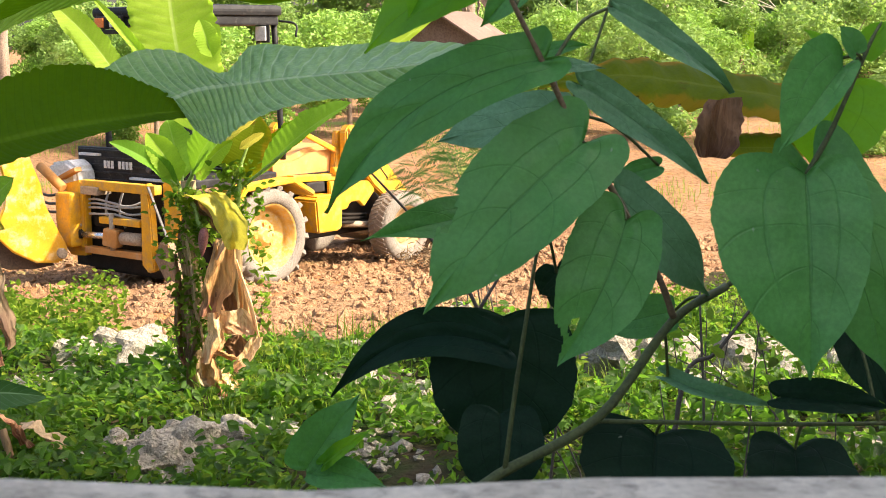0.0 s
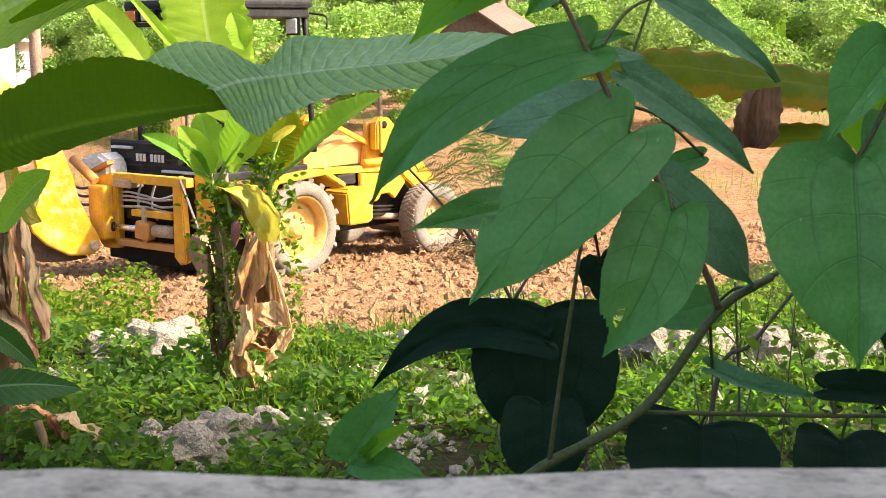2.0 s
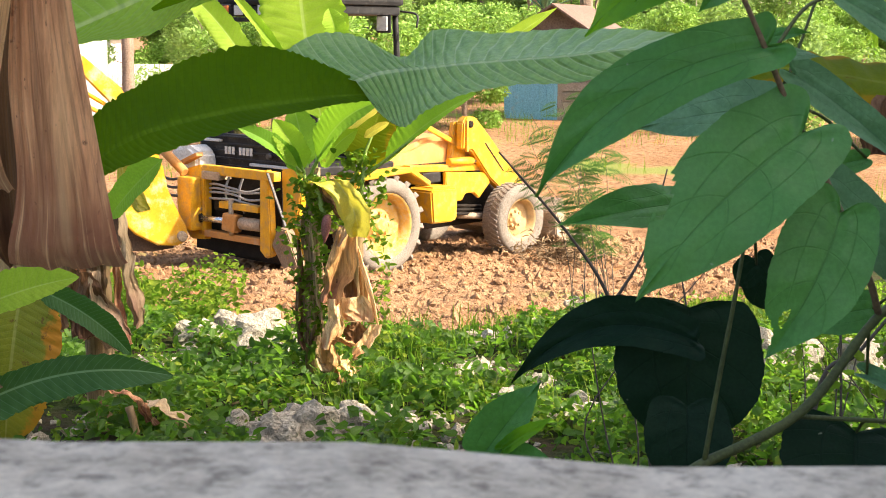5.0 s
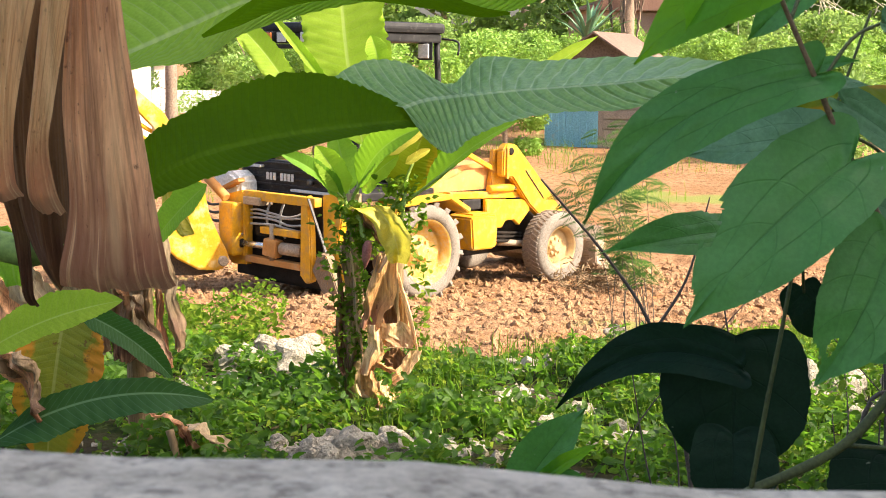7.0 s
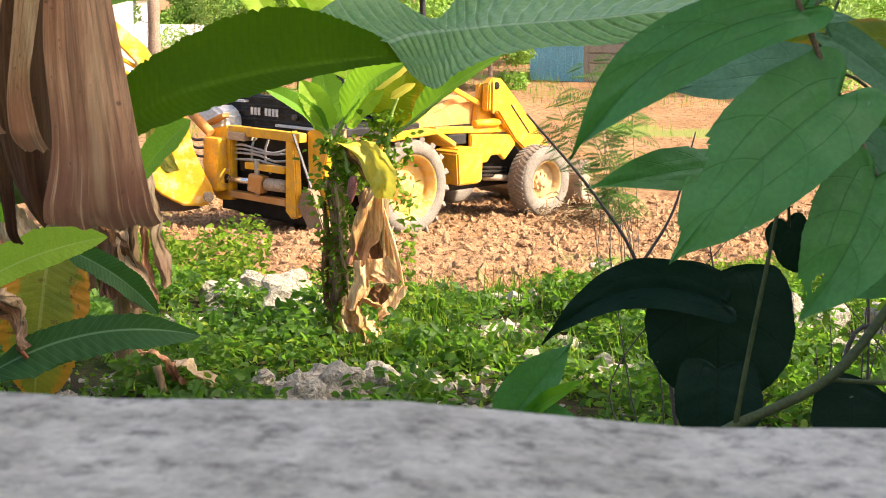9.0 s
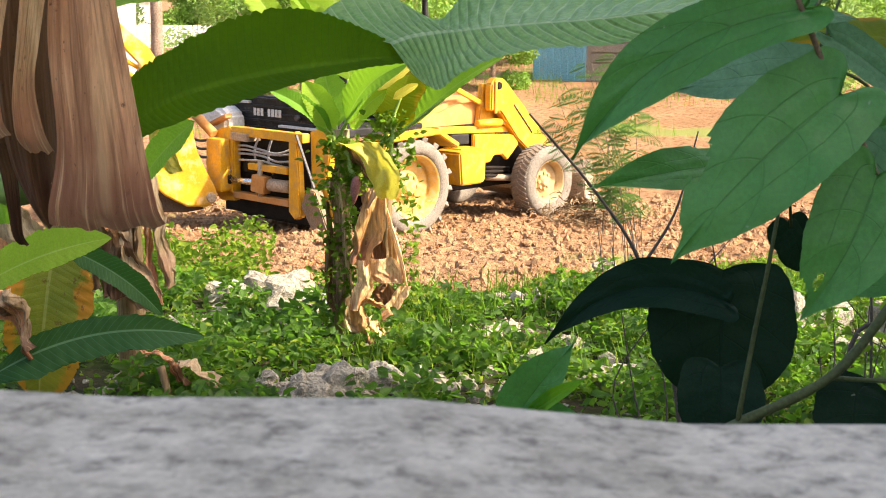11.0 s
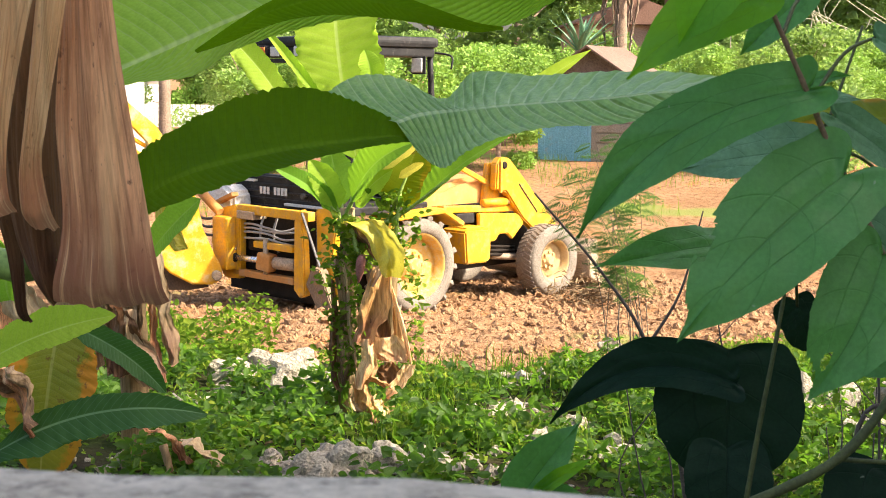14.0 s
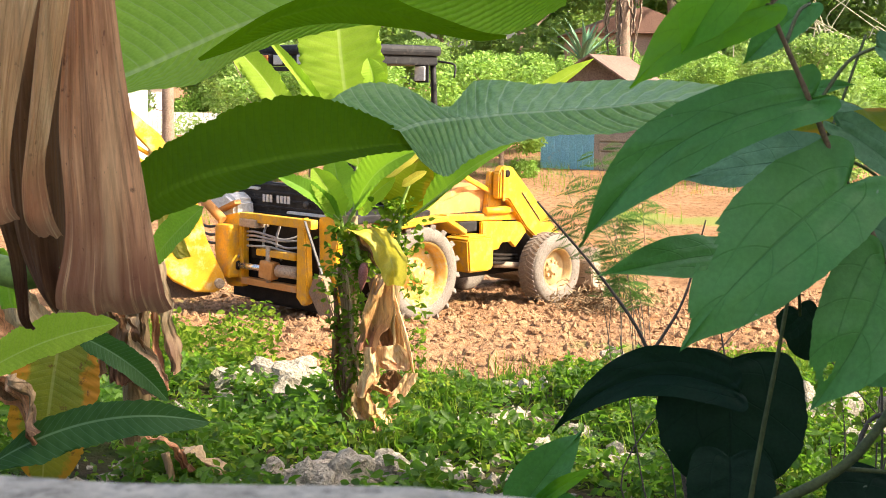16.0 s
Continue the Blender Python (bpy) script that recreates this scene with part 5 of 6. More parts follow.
part("petiole", tube([(-0.712, 7.850, 1.666), (-0.700, 7.800, 1.787), (-0.773, 7.750, 1.964)], 0.014, 0.008, 8), stalk, mid_banana)
part("petiole", tube([(-0.671, 7.900, 1.674), (-0.646, 7.850, 1.812), (-0.474, 7.650, 2.028)], 0.014, 0.008, 8), stalk, mid_banana)
part("petiole", tube([(-0.465, 7.900, 1.663), (-0.389, 7.850, 1.801), (-0.305, 7.850, 2.006)], 0.014, 0.008, 8), stalk, mid_banana)
part("petiole", tube([(-0.558, 7.900, 1.662), (-0.355, 7.820, 1.765), (-0.059, 7.700, 1.996)], 0.014, 0.008, 8), stalk, mid_banana)
part("petiole", tube([(-0.386, 7.800, 1.576), (-0.360, 7.800, 1.741), (-0.344, 7.850, 1.900)], 0.014, 0.008, 8), stalk, mid_banana)
part("petiole", tube([(-0.671, 7.900, 1.661), (-0.635, 7.950, 1.856), (-0.626, 8.000, 2.086)], 0.014, 0.008, 8), stalk, mid_banana)
part("petiole", tube([(-0.690, 7.900, 1.674), (-0.695, 7.950, 1.789), (-0.732, 8.050, 1.982)], 0.014, 0.008, 8), stalk, mid_banana)


def sheet(points, width, seed, twist=0.6, crumple=0.03, nu=44, nv=22, axis=(1.0, -0.25, 0.0)):
    """A crumpled dry strip that follows a curve."""
    c = spline(points, max(3, nu // (len(points) - 1)))
    n = len(c)
    verts, uvs, faces = [], [], []
    ax = Vector(axis).normalized()
    for i, q in enumerate(c):
        u = i / (n - 1)
        d = Matrix.Rotation(twist * math.sin(u * 3 + seed), 3, "Z") @ ax
        w = width * (0.55 + 0.6 * math.sin(math.pi * min(1, u * 0.9 + 0.08)) ** 0.7) * (1 + 0.2 * noise.noise(Vector((u * 7, seed, 0))))
        for j in range(nv + 1):
            v = j / nv - 0.5
            p = Vector(q) + d * (v * w)
            k = Vector((p.x * 9, p.y * 9, p.z * 5)) + Vector((seed, 0, 0))
            p += Vector((noise.noise(k) * crumple, (noise.noise(k * 1.7 + Vector((9, 0, 0))) * 1.6 + 0.9 * math.sin(v * 7 + seed)) * crumple, noise.noise(k * 1.3 + Vector((0, 7, 0))) * crumple))
            p += Vector((0.3, 1.0, 0.3)) * (0.45 * crumple * (abs(noise.noise(k * 3.1 + Vector((3, 3, 3)))) * 2 - 0.5))
            p.y -= 0.5 * crumple * (1 - abs(math.sin(v * 9 + 2 * math.sin(u * 5 + seed) + seed))) ** 2
            verts.append(p)
            uvs.append((u, v + 0.5))
    m = nv + 1
    for i in range(n - 1):
        for j in range(nv):
            q = i * m + j
            faces.append((q, q + 1, q + m + 1, q + m))
    return mesh_from(verts, faces, uvs)


part("dry_sheath", sheet([(-0.659, 7.750, 1.597), (-0.690, 7.740, 1.434), (-0.669, 7.740, 1.236), (-0.708, 7.740, 1.035), (-0.688, 7.740, 0.801)], 0.051, 3, 0.3, 0.02), trunk_dry, mid_banana)
part("dry_sheath", sheet([(-0.688, 7.720, 1.568), (-0.648, 7.710, 1.406), (-0.626, 7.700, 1.177), (-0.605, 7.700, 0.978), (-0.558, 7.700, 0.745)], 0.029, 4, 0.4, 0.012), dry_pale, mid_banana, "thin pale strip hanging down the stem")
part("dry_sheath", sheet([(-0.729, 7.740, 1.400), (-0.714, 7.730, 1.170), (-0.732, 7.720, 0.972), (-0.699, 7.720, 0.771)], 0.045, 5, 0.5, 0.02), dry_dark_and_shade, mid_banana)
part("dry_sheath", sheet([(-0.647, 7.740, 1.302), (-0.655, 7.730, 1.105), (-0.633, 7.720, 0.907), (-0.659, 7.720, 0.772)], 0.038, 6, 0.5, 0.02), trunk_dry, mid_banana)
part("dry_sheath", sheet([(-0.433, 7.700, 1.477), (-0.469, 7.680, 1.315), (-0.500, 7.670, 1.185), (-0.558, 7.680, 1.043)], 0.147, 7, 0.25, 0.025), dry_orange, mid_banana, "orange-brown dry sheath")
part("dry_sheath", sheet([(-0.424, 7.660, 1.515), (-0.461, 7.650, 1.464), (-0.500, 7.660, 1.383)], 0.051, 8, 0.3, 0.012), dry_pale, mid_banana)
part("dry_sheath", sheet([(-0.393, 7.700, 1.373), (-0.344, 7.670, 1.221), (-0.297, 7.660, 1.059), (-0.276, 7.660, 0.927)], 0.029, 9, 0.3, 0.010), dry_tan, mid_banana, "stiff dry leaf edge hanging in a loop")
part("dry_sheath", sheet([(-0.356, 7.750, 1.240), (-0.341, 7.740, 1.109), (-0.326, 7.730, 0.978)], 0.083, 10, 0.2, 0.02), dry_orange, mid_banana)
part("dry_sheath", sheet([(-0.518, 7.660, 1.068), (-0.510, 7.650, 0.957), (-0.534, 7.640, 0.873), (-0.560, 7.640, 0.792)], 0.108, 11, 0.2, 0.025), dry_tan, mid_banana)
part("dry_sheath", sheet([(-0.429, 7.690, 1.077), (-0.395, 7.680, 1.007), (-0.380, 7.660, 0.938)], 0.211, 12, 0.15, 0.02), dry_tan, mid_banana, "broad papery dry leaf sheath")
part("dry_sheath", sheet([(-0.471, 7.655, 0.931), (-0.376, 7.645, 0.948), (-0.282, 7.655, 0.934)], 0.019, 13, 0.2, 0.006), dry_pale, mid_banana)
part("dry_sheath", sheet([(-0.276, 7.660, 0.933), (-0.320, 7.650, 0.855), (-0.384, 7.640, 0.776), (-0.422, 7.640, 0.729)], 0.083, 14, 0.3, 0.015), dry_tan, mid_banana)
part("dry_sheath", sheet([(-0.521, 7.640, 0.860), (-0.449, 7.630, 0.830), (-0.390, 7.630, 0.798)], 0.089, 15, 0.3, 0.02), dry_orange, mid_banana)
part("dry_sheath", sheet([(-0.567, 7.640, 0.826), (-0.533, 7.630, 0.729), (-0.513, 7.630, 0.649), (-0.480, 7.630, 0.596)], 0.108, 16, 0.3, 0.03), dry_orange, mid_banana)
part("dry_sheath", sheet([(-0.481, 7.640, 0.761), (-0.447, 7.630, 0.677), (-0.421, 7.630, 0.591)], 0.083, 17, 0.3, 0.03), dry_tan, mid_banana)
part("dry_sheath", sheet([(-0.619, 7.650, 0.739), (-0.572, 7.640, 0.685), (-0.520, 7.640, 0.626)], 0.051, 18, 0.4, 0.03), dry_pale, mid_banana)
# Two dark sheets put the shade of the sheath's hollows into colour.
part("dry_sheath", sheet([(-0.494, 7.760, 1.236), (-0.466, 7.750, 1.105), (-0.498, 7.750, 0.937)], 0.140, 19, 0.2, 0.03), dry_dark_and_shade, mid_banana, "dark sheet for the shade inside a dry sheath")
part("dry_sheath", sheet([(-0.399, 7.760, 0.903), (-0.397, 7.750, 0.771)], 0.128, 20, 0.2, 0.02), dry_dark_and_shade, mid_banana)
part("drooping_leaf", sheet([(-0.639, 7.740, 1.729), (-0.522, 7.660, 1.746), (-0.429, 7.620, 1.656), (-0.382, 7.600, 1.540), (-0.375, 7.610, 1.432)], 0.184, 27, 0.3, 0.02), banana_yellow, mid_banana, "yellowing leaf drooping over the stem")
part("drooping_leaf", sheet([(-0.598, 7.720, 1.726), (-0.563, 7.690, 1.665), (-0.516, 7.680, 1.602), (-0.477, 7.680, 1.537)], 0.082, 29, 0.3, 0.02), dry_dark_and_shade, mid_banana, "withered brown half of the drooping leaf")
budm = bmesh.new()
bmesh.ops.create_uvsphere(budm, u_segments=18, v_segments=14, radius=1.0)
for v in budm.verts:
    t = (v.co.z + 1) / 2
    v.co = Vector((v.co.x * 0.032 * (0.45 + 0.75 * t), v.co.y * 0.032 * (0.45 + 0.75 * t), v.co.z * 0.085))
for f in budm.faces:
    f.smooth = True
budm.transform(pose(-0.565, 7.68, 1.475, 4, 7, 0))
bud = part("flower_bud", budm, bud_skin, mid_banana, "dusky pink banana flower bud")
part("bud_stalk", tube([(-0.64, 7.86, 1.76), (-0.62, 7.74, 1.70), (-0.575, 7.69, 1.55)], 0.014, 0.016), stalk, mid_banana)


def leaf_cloud(centres, sizes, normals_up=0.5, seed=0, aspect=0.62, curl=0.25):
    """Many small leaves in one mesh: a position and a size for each."""
    rng = np.random.default_rng(seed)
    c = np.asarray(centres, dtype=float)
    n = len(c)
    s = np.asarray(sizes, dtype=float).reshape(n, 1)
    d = rng.normal(size=(n, 3))
    d[:, 2] = d[:, 2] * 0.6 - 0.1
    d /= np.linalg.norm(d, axis=1, keepdims=True)
    nr = rng.normal(size=(n, 3)) * (1 - normals_up) + np.array([0, -0.35, 1.0]) * normals_up
    sd = np.cross(d, nr)
    sd /= np.linalg.norm(sd, axis=1, keepdims=True) + 1e-9
    up = np.cross(sd, d)
    def at(a, b, h):
        return c + s * (d * a + sd * b * aspect + up * h)
    pts = np.stack([at(0, 0, 0), at(0.25, 0.42, curl * 0.4), at(0.65, 0.36, curl * 0.3), at(1, 0, -0.1), at(0.65, -0.36, curl * 0.3), at(0.25, -0.42, curl * 0.4)], axis=1).reshape(-1, 3)
    uv = np.tile(np.array([(0, .5), (.25, 1), (.65, .95), (1, .5), (.65, .05), (.25, 0)]), (n, 1))
    k = np.arange(n)[:, None] * 6
    f = np.concatenate([k + np.array([0, 1, 2, 3]), k + np.array([0, 3, 4, 5])], axis=1).reshape(-1, 4)
    return mesh_from(pts, [tuple(q) for q in f.tolist()], uv)


rng = np.random.default_rng(4)
# the climber on the banana's stem
for cx, cz0, cz1, spread, count, sd in ((-0.70, 0.75, 1.75, 0.06, 260, 3), (-0.585, 0.85, 1.72, 0.035, 200, 5), (-0.62, 1.45, 1.78, 0.07, 150, 6), (-0.38, 1.45, 1.92, 0.07, 260, 7), (-0.26, 0.75, 1.45, 0.03, 120, 8)):
    vc = [(cx + spread * rng.normal(), 7.76 - 0.08 * rng.random() + (0.1 if cx > -0.5 else 0), cz0 + (cz1 - cz0) * rng.random()) for i in range(count)]
    part("climbing_vine", leaf_cloud(vc, rng.uniform(0.035, 0.065, count), 0.3, sd), weed_leaf, mid_banana, "small-leaved green vine climbing the stem")

# low banana plants by the wall
low_banana = thing("banana_plant", "low banana plant with green, rusty and withered leaves", "banana plant")
part("pseudostem", tube([(-1.60, 6.6, 0.55), (-1.60, 6.6, 1.0), (-1.60, 6.6, 1.45), (-1.58, 6.6, 1.8)], 0.075, 0.06, 16), trunk_dry, low_banana)
part("leaf", banana_blade((-1.977, 5.500, 0.946), (-1.077, 5.800, 1.085), 0.122, 0.080, fold=.25, bow=-.10, seed=15), banana_shade, low_banana, "arching leaf near the ground, green darkened for its shade")
part("leaf", banana_blade((-1.863, 6.300, 1.480), (-1.993, 6.300, 0.627), 0.193, 0.251, fold=.2, seed=16), banana_rust, low_banana, "leaf turning orange and brown at its torn edges")
part("leaf", banana_blade((-1.670, 4.600, 1.528), (-1.151, 4.600, 1.737), 0.065, 0.088, fold=.2, bow=-.04, seed=17), banana_young, low_banana)
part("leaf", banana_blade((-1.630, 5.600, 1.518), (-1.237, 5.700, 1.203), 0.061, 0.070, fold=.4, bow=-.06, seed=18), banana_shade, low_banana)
part("leaf", banana_blade((-0.565, 3.200, 2.273), (-0.722, 3.300, 2.116), 0.046, 0.040, fold=.3, seed=19), banana_mid, low_banana)
for k in range(7):
    x = -1.74 + 0.05 * k
    part("dry_sheath", sheet([(x, 6.47, 1.75), (x + 0.02, 6.45, 1.45), (x + 0.01 * k, 6.44, 1.16 - 0.03 * (k % 3))], 0.06, 30 + k, 1.0, crumple=0.04), (dry_pale, trunk_dry, dry_leaf)[k % 3], low_banana)
part("dry_sheath", sheet([(-1.66, 6.42, 1.26), (-1.58, 6.42, 1.18), (-1.48, 6.42, 1.06)], 0.16, 41, crumple=0.02), dry_pale, low_banana)
part("dry_sheath", sheet([(-1.648, 4.900, 1.830), (-1.577, 4.900, 1.725), (-1.518, 4.900, 1.599)], 0.142, 43, 0.4, 0.03), dry_pale, low_banana)
part("dry_sheath", sheet([(-1.750, 5.000, 1.728), (-1.689, 5.000, 1.621), (-1.671, 5.000, 1.491)], 0.124, 44, 0.4, 0.03), dry_leaf, low_banana)
part("dry_sheath", sheet([(-1.438, 4.800, 1.868), (-1.390, 4.800, 1.724), (-1.371, 4.800, 1.641)], 0.099, 46, 0.4, 0.02), trunk_dry, low_banana)
part("dry_sheath", sheet([(-1.906, 5.600, 1.339), (-1.836, 5.600, 1.242), (-1.792, 5.600, 1.095)], 0.162, 53, 0.6, 0.05), trunk_dry, low_banana)
# Dark sheet put in for the shade beside the stem.
part("dry_sheath", sheet([(-1.592, 6.300, 1.467), (-1.568, 6.300, 1.332), (-1.599, 6.300, 1.140)], 0.157, 55, 0.5, 0.03), dry_dark_and_shade, low_banana)
part("dry_sheath", sheet([(-1.538, 6.300, 1.468), (-1.514, 6.300, 1.305), (-1.395, 6.300, 1.170)], 0.089, 56, 0.5, 0.03), dry_pale, low_banana)
part("dry_sheath", sheet([(-1.588, 4.600, 1.992), (-1.541, 4.600, 1.914), (-1.525, 4.600, 1.786)], 0.114, 57, 0.3, 0.02), banana_mid, low_banana)
part("dry_sheath", sheet([(-1.46, 6.2, 0.92), (-1.34, 6.2, 0.86), (-1.24, 6.2, 0.76)], 0.10, 47, 0.4, crumple=0.035), dry_leaf, low_banana)
part("dry_sheath", sheet([(-1.28, 6.2, 0.86), (-1.16, 6.2, 0.82), (-1.06, 6.2, 0.70)], 0.11, 48, 0.4, crumple=0.04), dry_pale, low_banana)
part("dry_sheath", sheet([(-1.95, 5.6, 1.36), (-1.85, 5.6, 1.22), (-1.80, 5.6, 1.02)], 0.13, 53, 0.6, crumple=0.04), dry_leaf, low_banana)
part("dry_stalk", tube([(-1.36, 6.15, 0.85), (-1.33, 6.13, 0.75), (-1.31, 6.12, 0.58)], 0.02, 0.018), trunk_dry, low_banana)
part("dry_sheath", sheet([(-0.72, 3.4, 2.30), (-0.70, 3.4, 2.22), (-0.66, 3.4, 2.12)], 0.05, 49, crumple=0.015), banana_yellow, low_banana)

# rusty banana leaf at the far side of the shrub
side_banana = thing("banana_plant", "banana plant with a yellowing, brown-edged leaf", "banana plant")
part("pseudostem", tube([(2.05, 2.6, 0.55), (2.02, 2.6, 1.5), (1.95, 2.55, 2.35)], 0.09, 0.06, 14), trunk_dry, side_banana)
part("leaf", ribbon([((1.110, 2.400, 2.443), (1.147, 2.500, 2.470), (1.073, 2.300, 2.404)), ((0.969, 2.300, 2.465), (1.003, 2.400, 2.486), (0.936, 2.200, 2.422)), ((0.845, 2.220, 2.484), (0.880, 2.340, 2.511), (0.815, 2.150, 2.446)), ((0.733, 2.160, 2.501), (0.758, 2.280, 2.529), (0.709, 2.100, 2.459)), ((0.640, 2.120, 2.513), (0.657, 2.200, 2.540), (0.618, 2.060, 2.477)), ((0.560, 2.080, 2.510), (0.572, 2.120, 2.529), (0.546, 2.050, 2.490)), ((0.489, 2.050, 2.503), (0.492, 2.060, 2.506), (0.487, 2.040, 2.499))], 10, 8, 0.006, 9, 0.15, 0.2, 8), banana_spotted, side_banana, "yellow-green leaf with brown withered patches")
part("withered_flap", sheet([(0.792, 2.100, 2.478), (0.778, 2.080, 2.432), (0.768, 2.080, 2.385)], 0.075, 51, 0.4, 0.012), dry_dark_and_shade, side_banana, "dark reddish-brown withered flap")
part("leaf", ribbon([((0.957, 2.200, 2.387), (0.974, 2.250, 2.404), (0.940, 2.150, 2.370)), ((0.863, 2.180, 2.390), (0.881, 2.240, 2.411), (0.851, 2.140, 2.375)), ((0.774, 2.150, 2.394), (0.782, 2.170, 2.402), (0.768, 2.130, 2.386))], 10, 6, 0.003, 6, 0.15, 0.2, 9), banana_spotted, side_banana)


# stones
rock_spots = []


def rock(x, y, r, seed):
    rock_spots.append((x, y, r))
    own = lumpy(r * 1.2, seed, (1.15, 0.9, 0.85), 3, 0.42)
    for v in own.verts:
        v.co += v.co.normalized() * (0.11 * r * noise.noise(v.co * (5.0 / r)))
    own.transform(pose(x, y, ground_z(x, y) + r * 0.55, 0, 0, seed * 47))
    part_ob = part("rock", own, rock_white)
    return tagged(part_ob, "pale broken limestone rock lying among weeds", "rock", "rubble by the weeds")


rock(-1.17, 9.38, 0.132, 1)
rock(-1.15, 8.74, 0.109, 2)
rock(-1.41, 9.50, 0.110, 3)
rock(-1.59, 9.24, 0.115, 4)
rock(-1.03, 8.88, 0.074, 5)
rock(-1.11, 8.18, 0.068, 6)
rock(-1.46, 9.08, 0.068, 7)
rock(-1.01, 9.16, 0.053, 8)
rock(0.84, 10.94, 0.063, 9)
rock(1.26, 11.44, 0.085, 10)
rock(0.78, 9.22, 0.069, 11)
rock(0.71, 7.76, 0.058, 12)
rock(0.67, 9.32, 0.046, 13)
rock(-0.59, 6.64, 0.083, 14)
rock(-0.35, 6.76, 0.067, 15)
rock(-0.70, 6.58, 0.071, 16)
rock(-0.95, 6.70, 0.056, 17)
rock(-0.19, 6.82, 0.045, 18)
rock(-0.45, 6.58, 0.071, 19)
rock(0.77, 6.70, 0.072, 20)
rock(0.72, 6.90, 0.046, 21)
rock(2.66, 8.08, 0.134, 22)
rock(2.99, 8.38, 0.097, 23)
rock(-0.56, 6.42, 0.122, 24)
rock(-0.71, 6.30, 0.104, 25)
rock(-0.33, 6.58, 0.071, 26)
rock(0.64, 7.66, 0.070, 27)
rock(0.44, 7.00, 0.075, 28)
rock(1.97, 8.14, 0.202, 29)
rock(1.85, 8.42, 0.091, 30)
rock(2.28, 7.42, 0.105, 31)
rock(2.73, 7.30, 0.121, 32)
rock(3.21, 7.78, 0.097, 33)
rock(2.66, 5.98, 0.059, 34)
rock(2.21, 6.38, 0.063, 35)
rock(-0.80, 6.18, 0.061, 36)
rock(-0.17, 6.72, 0.039, 37)
rock(2.25, 8.24, 0.137, 38)


def rubble_strip(x, y):
    return noise.noise(Vector((x * 2.3, y * 3.0, 6))) > -0.15


def in_bare(x, y):
    return y > edge_of_grass(x)


# clods on the bare earth
def scatter_lumps(name, count, area, sizes, material, label, category, seed, ok):
    r = random.Random(seed)
    protos = []
    for k in range(6):
        own = lumpy(1.0, seed + k * 3.3, (1, 1, 0.75), 1, 0.7)
        protos.append((np.array([v.co[:] for v in own.verts]), [tuple(v.index for v in f.verts) for f in own.faces]))
        own.free()
    V, Fc = [], []
    base = 0
    done = 0
    while done < count:
        x, y = r.uniform(*area[0]), r.uniform(*area[1])
        if not ok(x, y):
            continue
        done += 1
        pv, pf = protos[done % 6]
        s = sizes[0] + (sizes[1] - sizes[0]) * r.random() ** 3.5
        a = r.uniform(0, 6.28)
        ca, sa = math.cos(a), math.sin(a)
        q = np.stack([pv[:, 0] * ca - pv[:, 1] * sa, pv[:, 0] * sa + pv[:, 1] * ca, pv[:, 2]], axis=1) * s + np.array([x, y, ground_z(x, y) + s * 0.25])
        V.append(q)
        Fc += [tuple(i + base for i in f) for f in pf]
        base += len(pv)
    me = mesh_from(np.concatenate(V), Fc, smooth=False)
    return tagged(part(name, me, material), label, category, kind="stuff")


scatter_lumps("earth_clods", 12000, ((-5, 6), (9.3, 18.5)), (0.005, 0.055), clod_dirt, "loose clods of dry orange-brown earth", "clods", 5, in_bare)
scatter_lumps("rubble", 420, ((-2.0, 4.2), (5.6, 9.5)), (0.02, 0.07), rock_white, "small pale stones among the weeds", "rubble", 9, lambda x, y: noise.noise(Vector((x * 1.3, y * 1.3, 3))) > 0.12)

scatter_lumps("rubble", 300, ((-1.15, 0.95), (6.05, 6.95)), (0.012, 0.06), rock_white, "broken pale rubble along the weeds", "rubble", 14, rubble_strip)


scatter_lumps("rubble", 260, ((-1.75, -0.75), (8.1, 9.8)), (0.02, 0.075), rock_white, "yellowish broken stones among sparse weeds", "rubble", 19, lambda x, y: noise.noise(Vector((x * 3, y * 2, 31))) > -0.25)


# weeds and grass on the near ground
def weeds(name, count, area, size, height, material, label, seed, density):
    r = np.random.default_rng(seed)
    pts, sz = [], []
    while len(pts) < count:
        x, y = r.uniform(*area[0]), r.uniform(*area[1])
        k = density(x, y)
        if r.random() > k:
            continue
        h = height * k * (0.4 + 0.9 * max(0.0, 0.5 + noise.noise(Vector((x * 2.1, y * 2.1, seed)))))
        pts.append((x, y, ground_z(x, y) + h * r.random() ** 0.6))
        sz.append(size * r.uniform(0.6, 1.35))
    ob = part(name, leaf_cloud(pts, sz, 0.55, seed), material)
    return tagged(ob, label, "weeds", kind="stuff")


def cover(x, y):
    if -1.15 < x < 0.95 and 6.05 < y < 6.85 and rubble_strip(x, y):
        return 0.3
    if any((x - a) ** 2 + (y - 0.05 - b) ** 2 < (c * 1.1) ** 2 for a, b, c in rock_spots):
        return 0.0
    if -1.75 < x < -0.75 and 8.1 < y < 9.7 and noise.noise(Vector((x * 3, y * 2, 31))) > -0.25:
        return 0.22
    edge = edge_of_grass(x) - y
    if edge < -0.25:
        return 0.0
    k = min(1.0, (edge + 0.25) * 1.6)
    gap = noise.noise(Vector((x * 1.3, y * 1.3, 3)))
    return k * (0.08 if gap > 0.16 else 0.45 if gap > -0.05 else 1.0)


weeds("creeping_weeds", 20000, ((-3.6, 4.2), (5.3, 12.5)), 0.048, 0.20, weed_leaf, "low creeping weeds with small bright leaves", 11, cover)
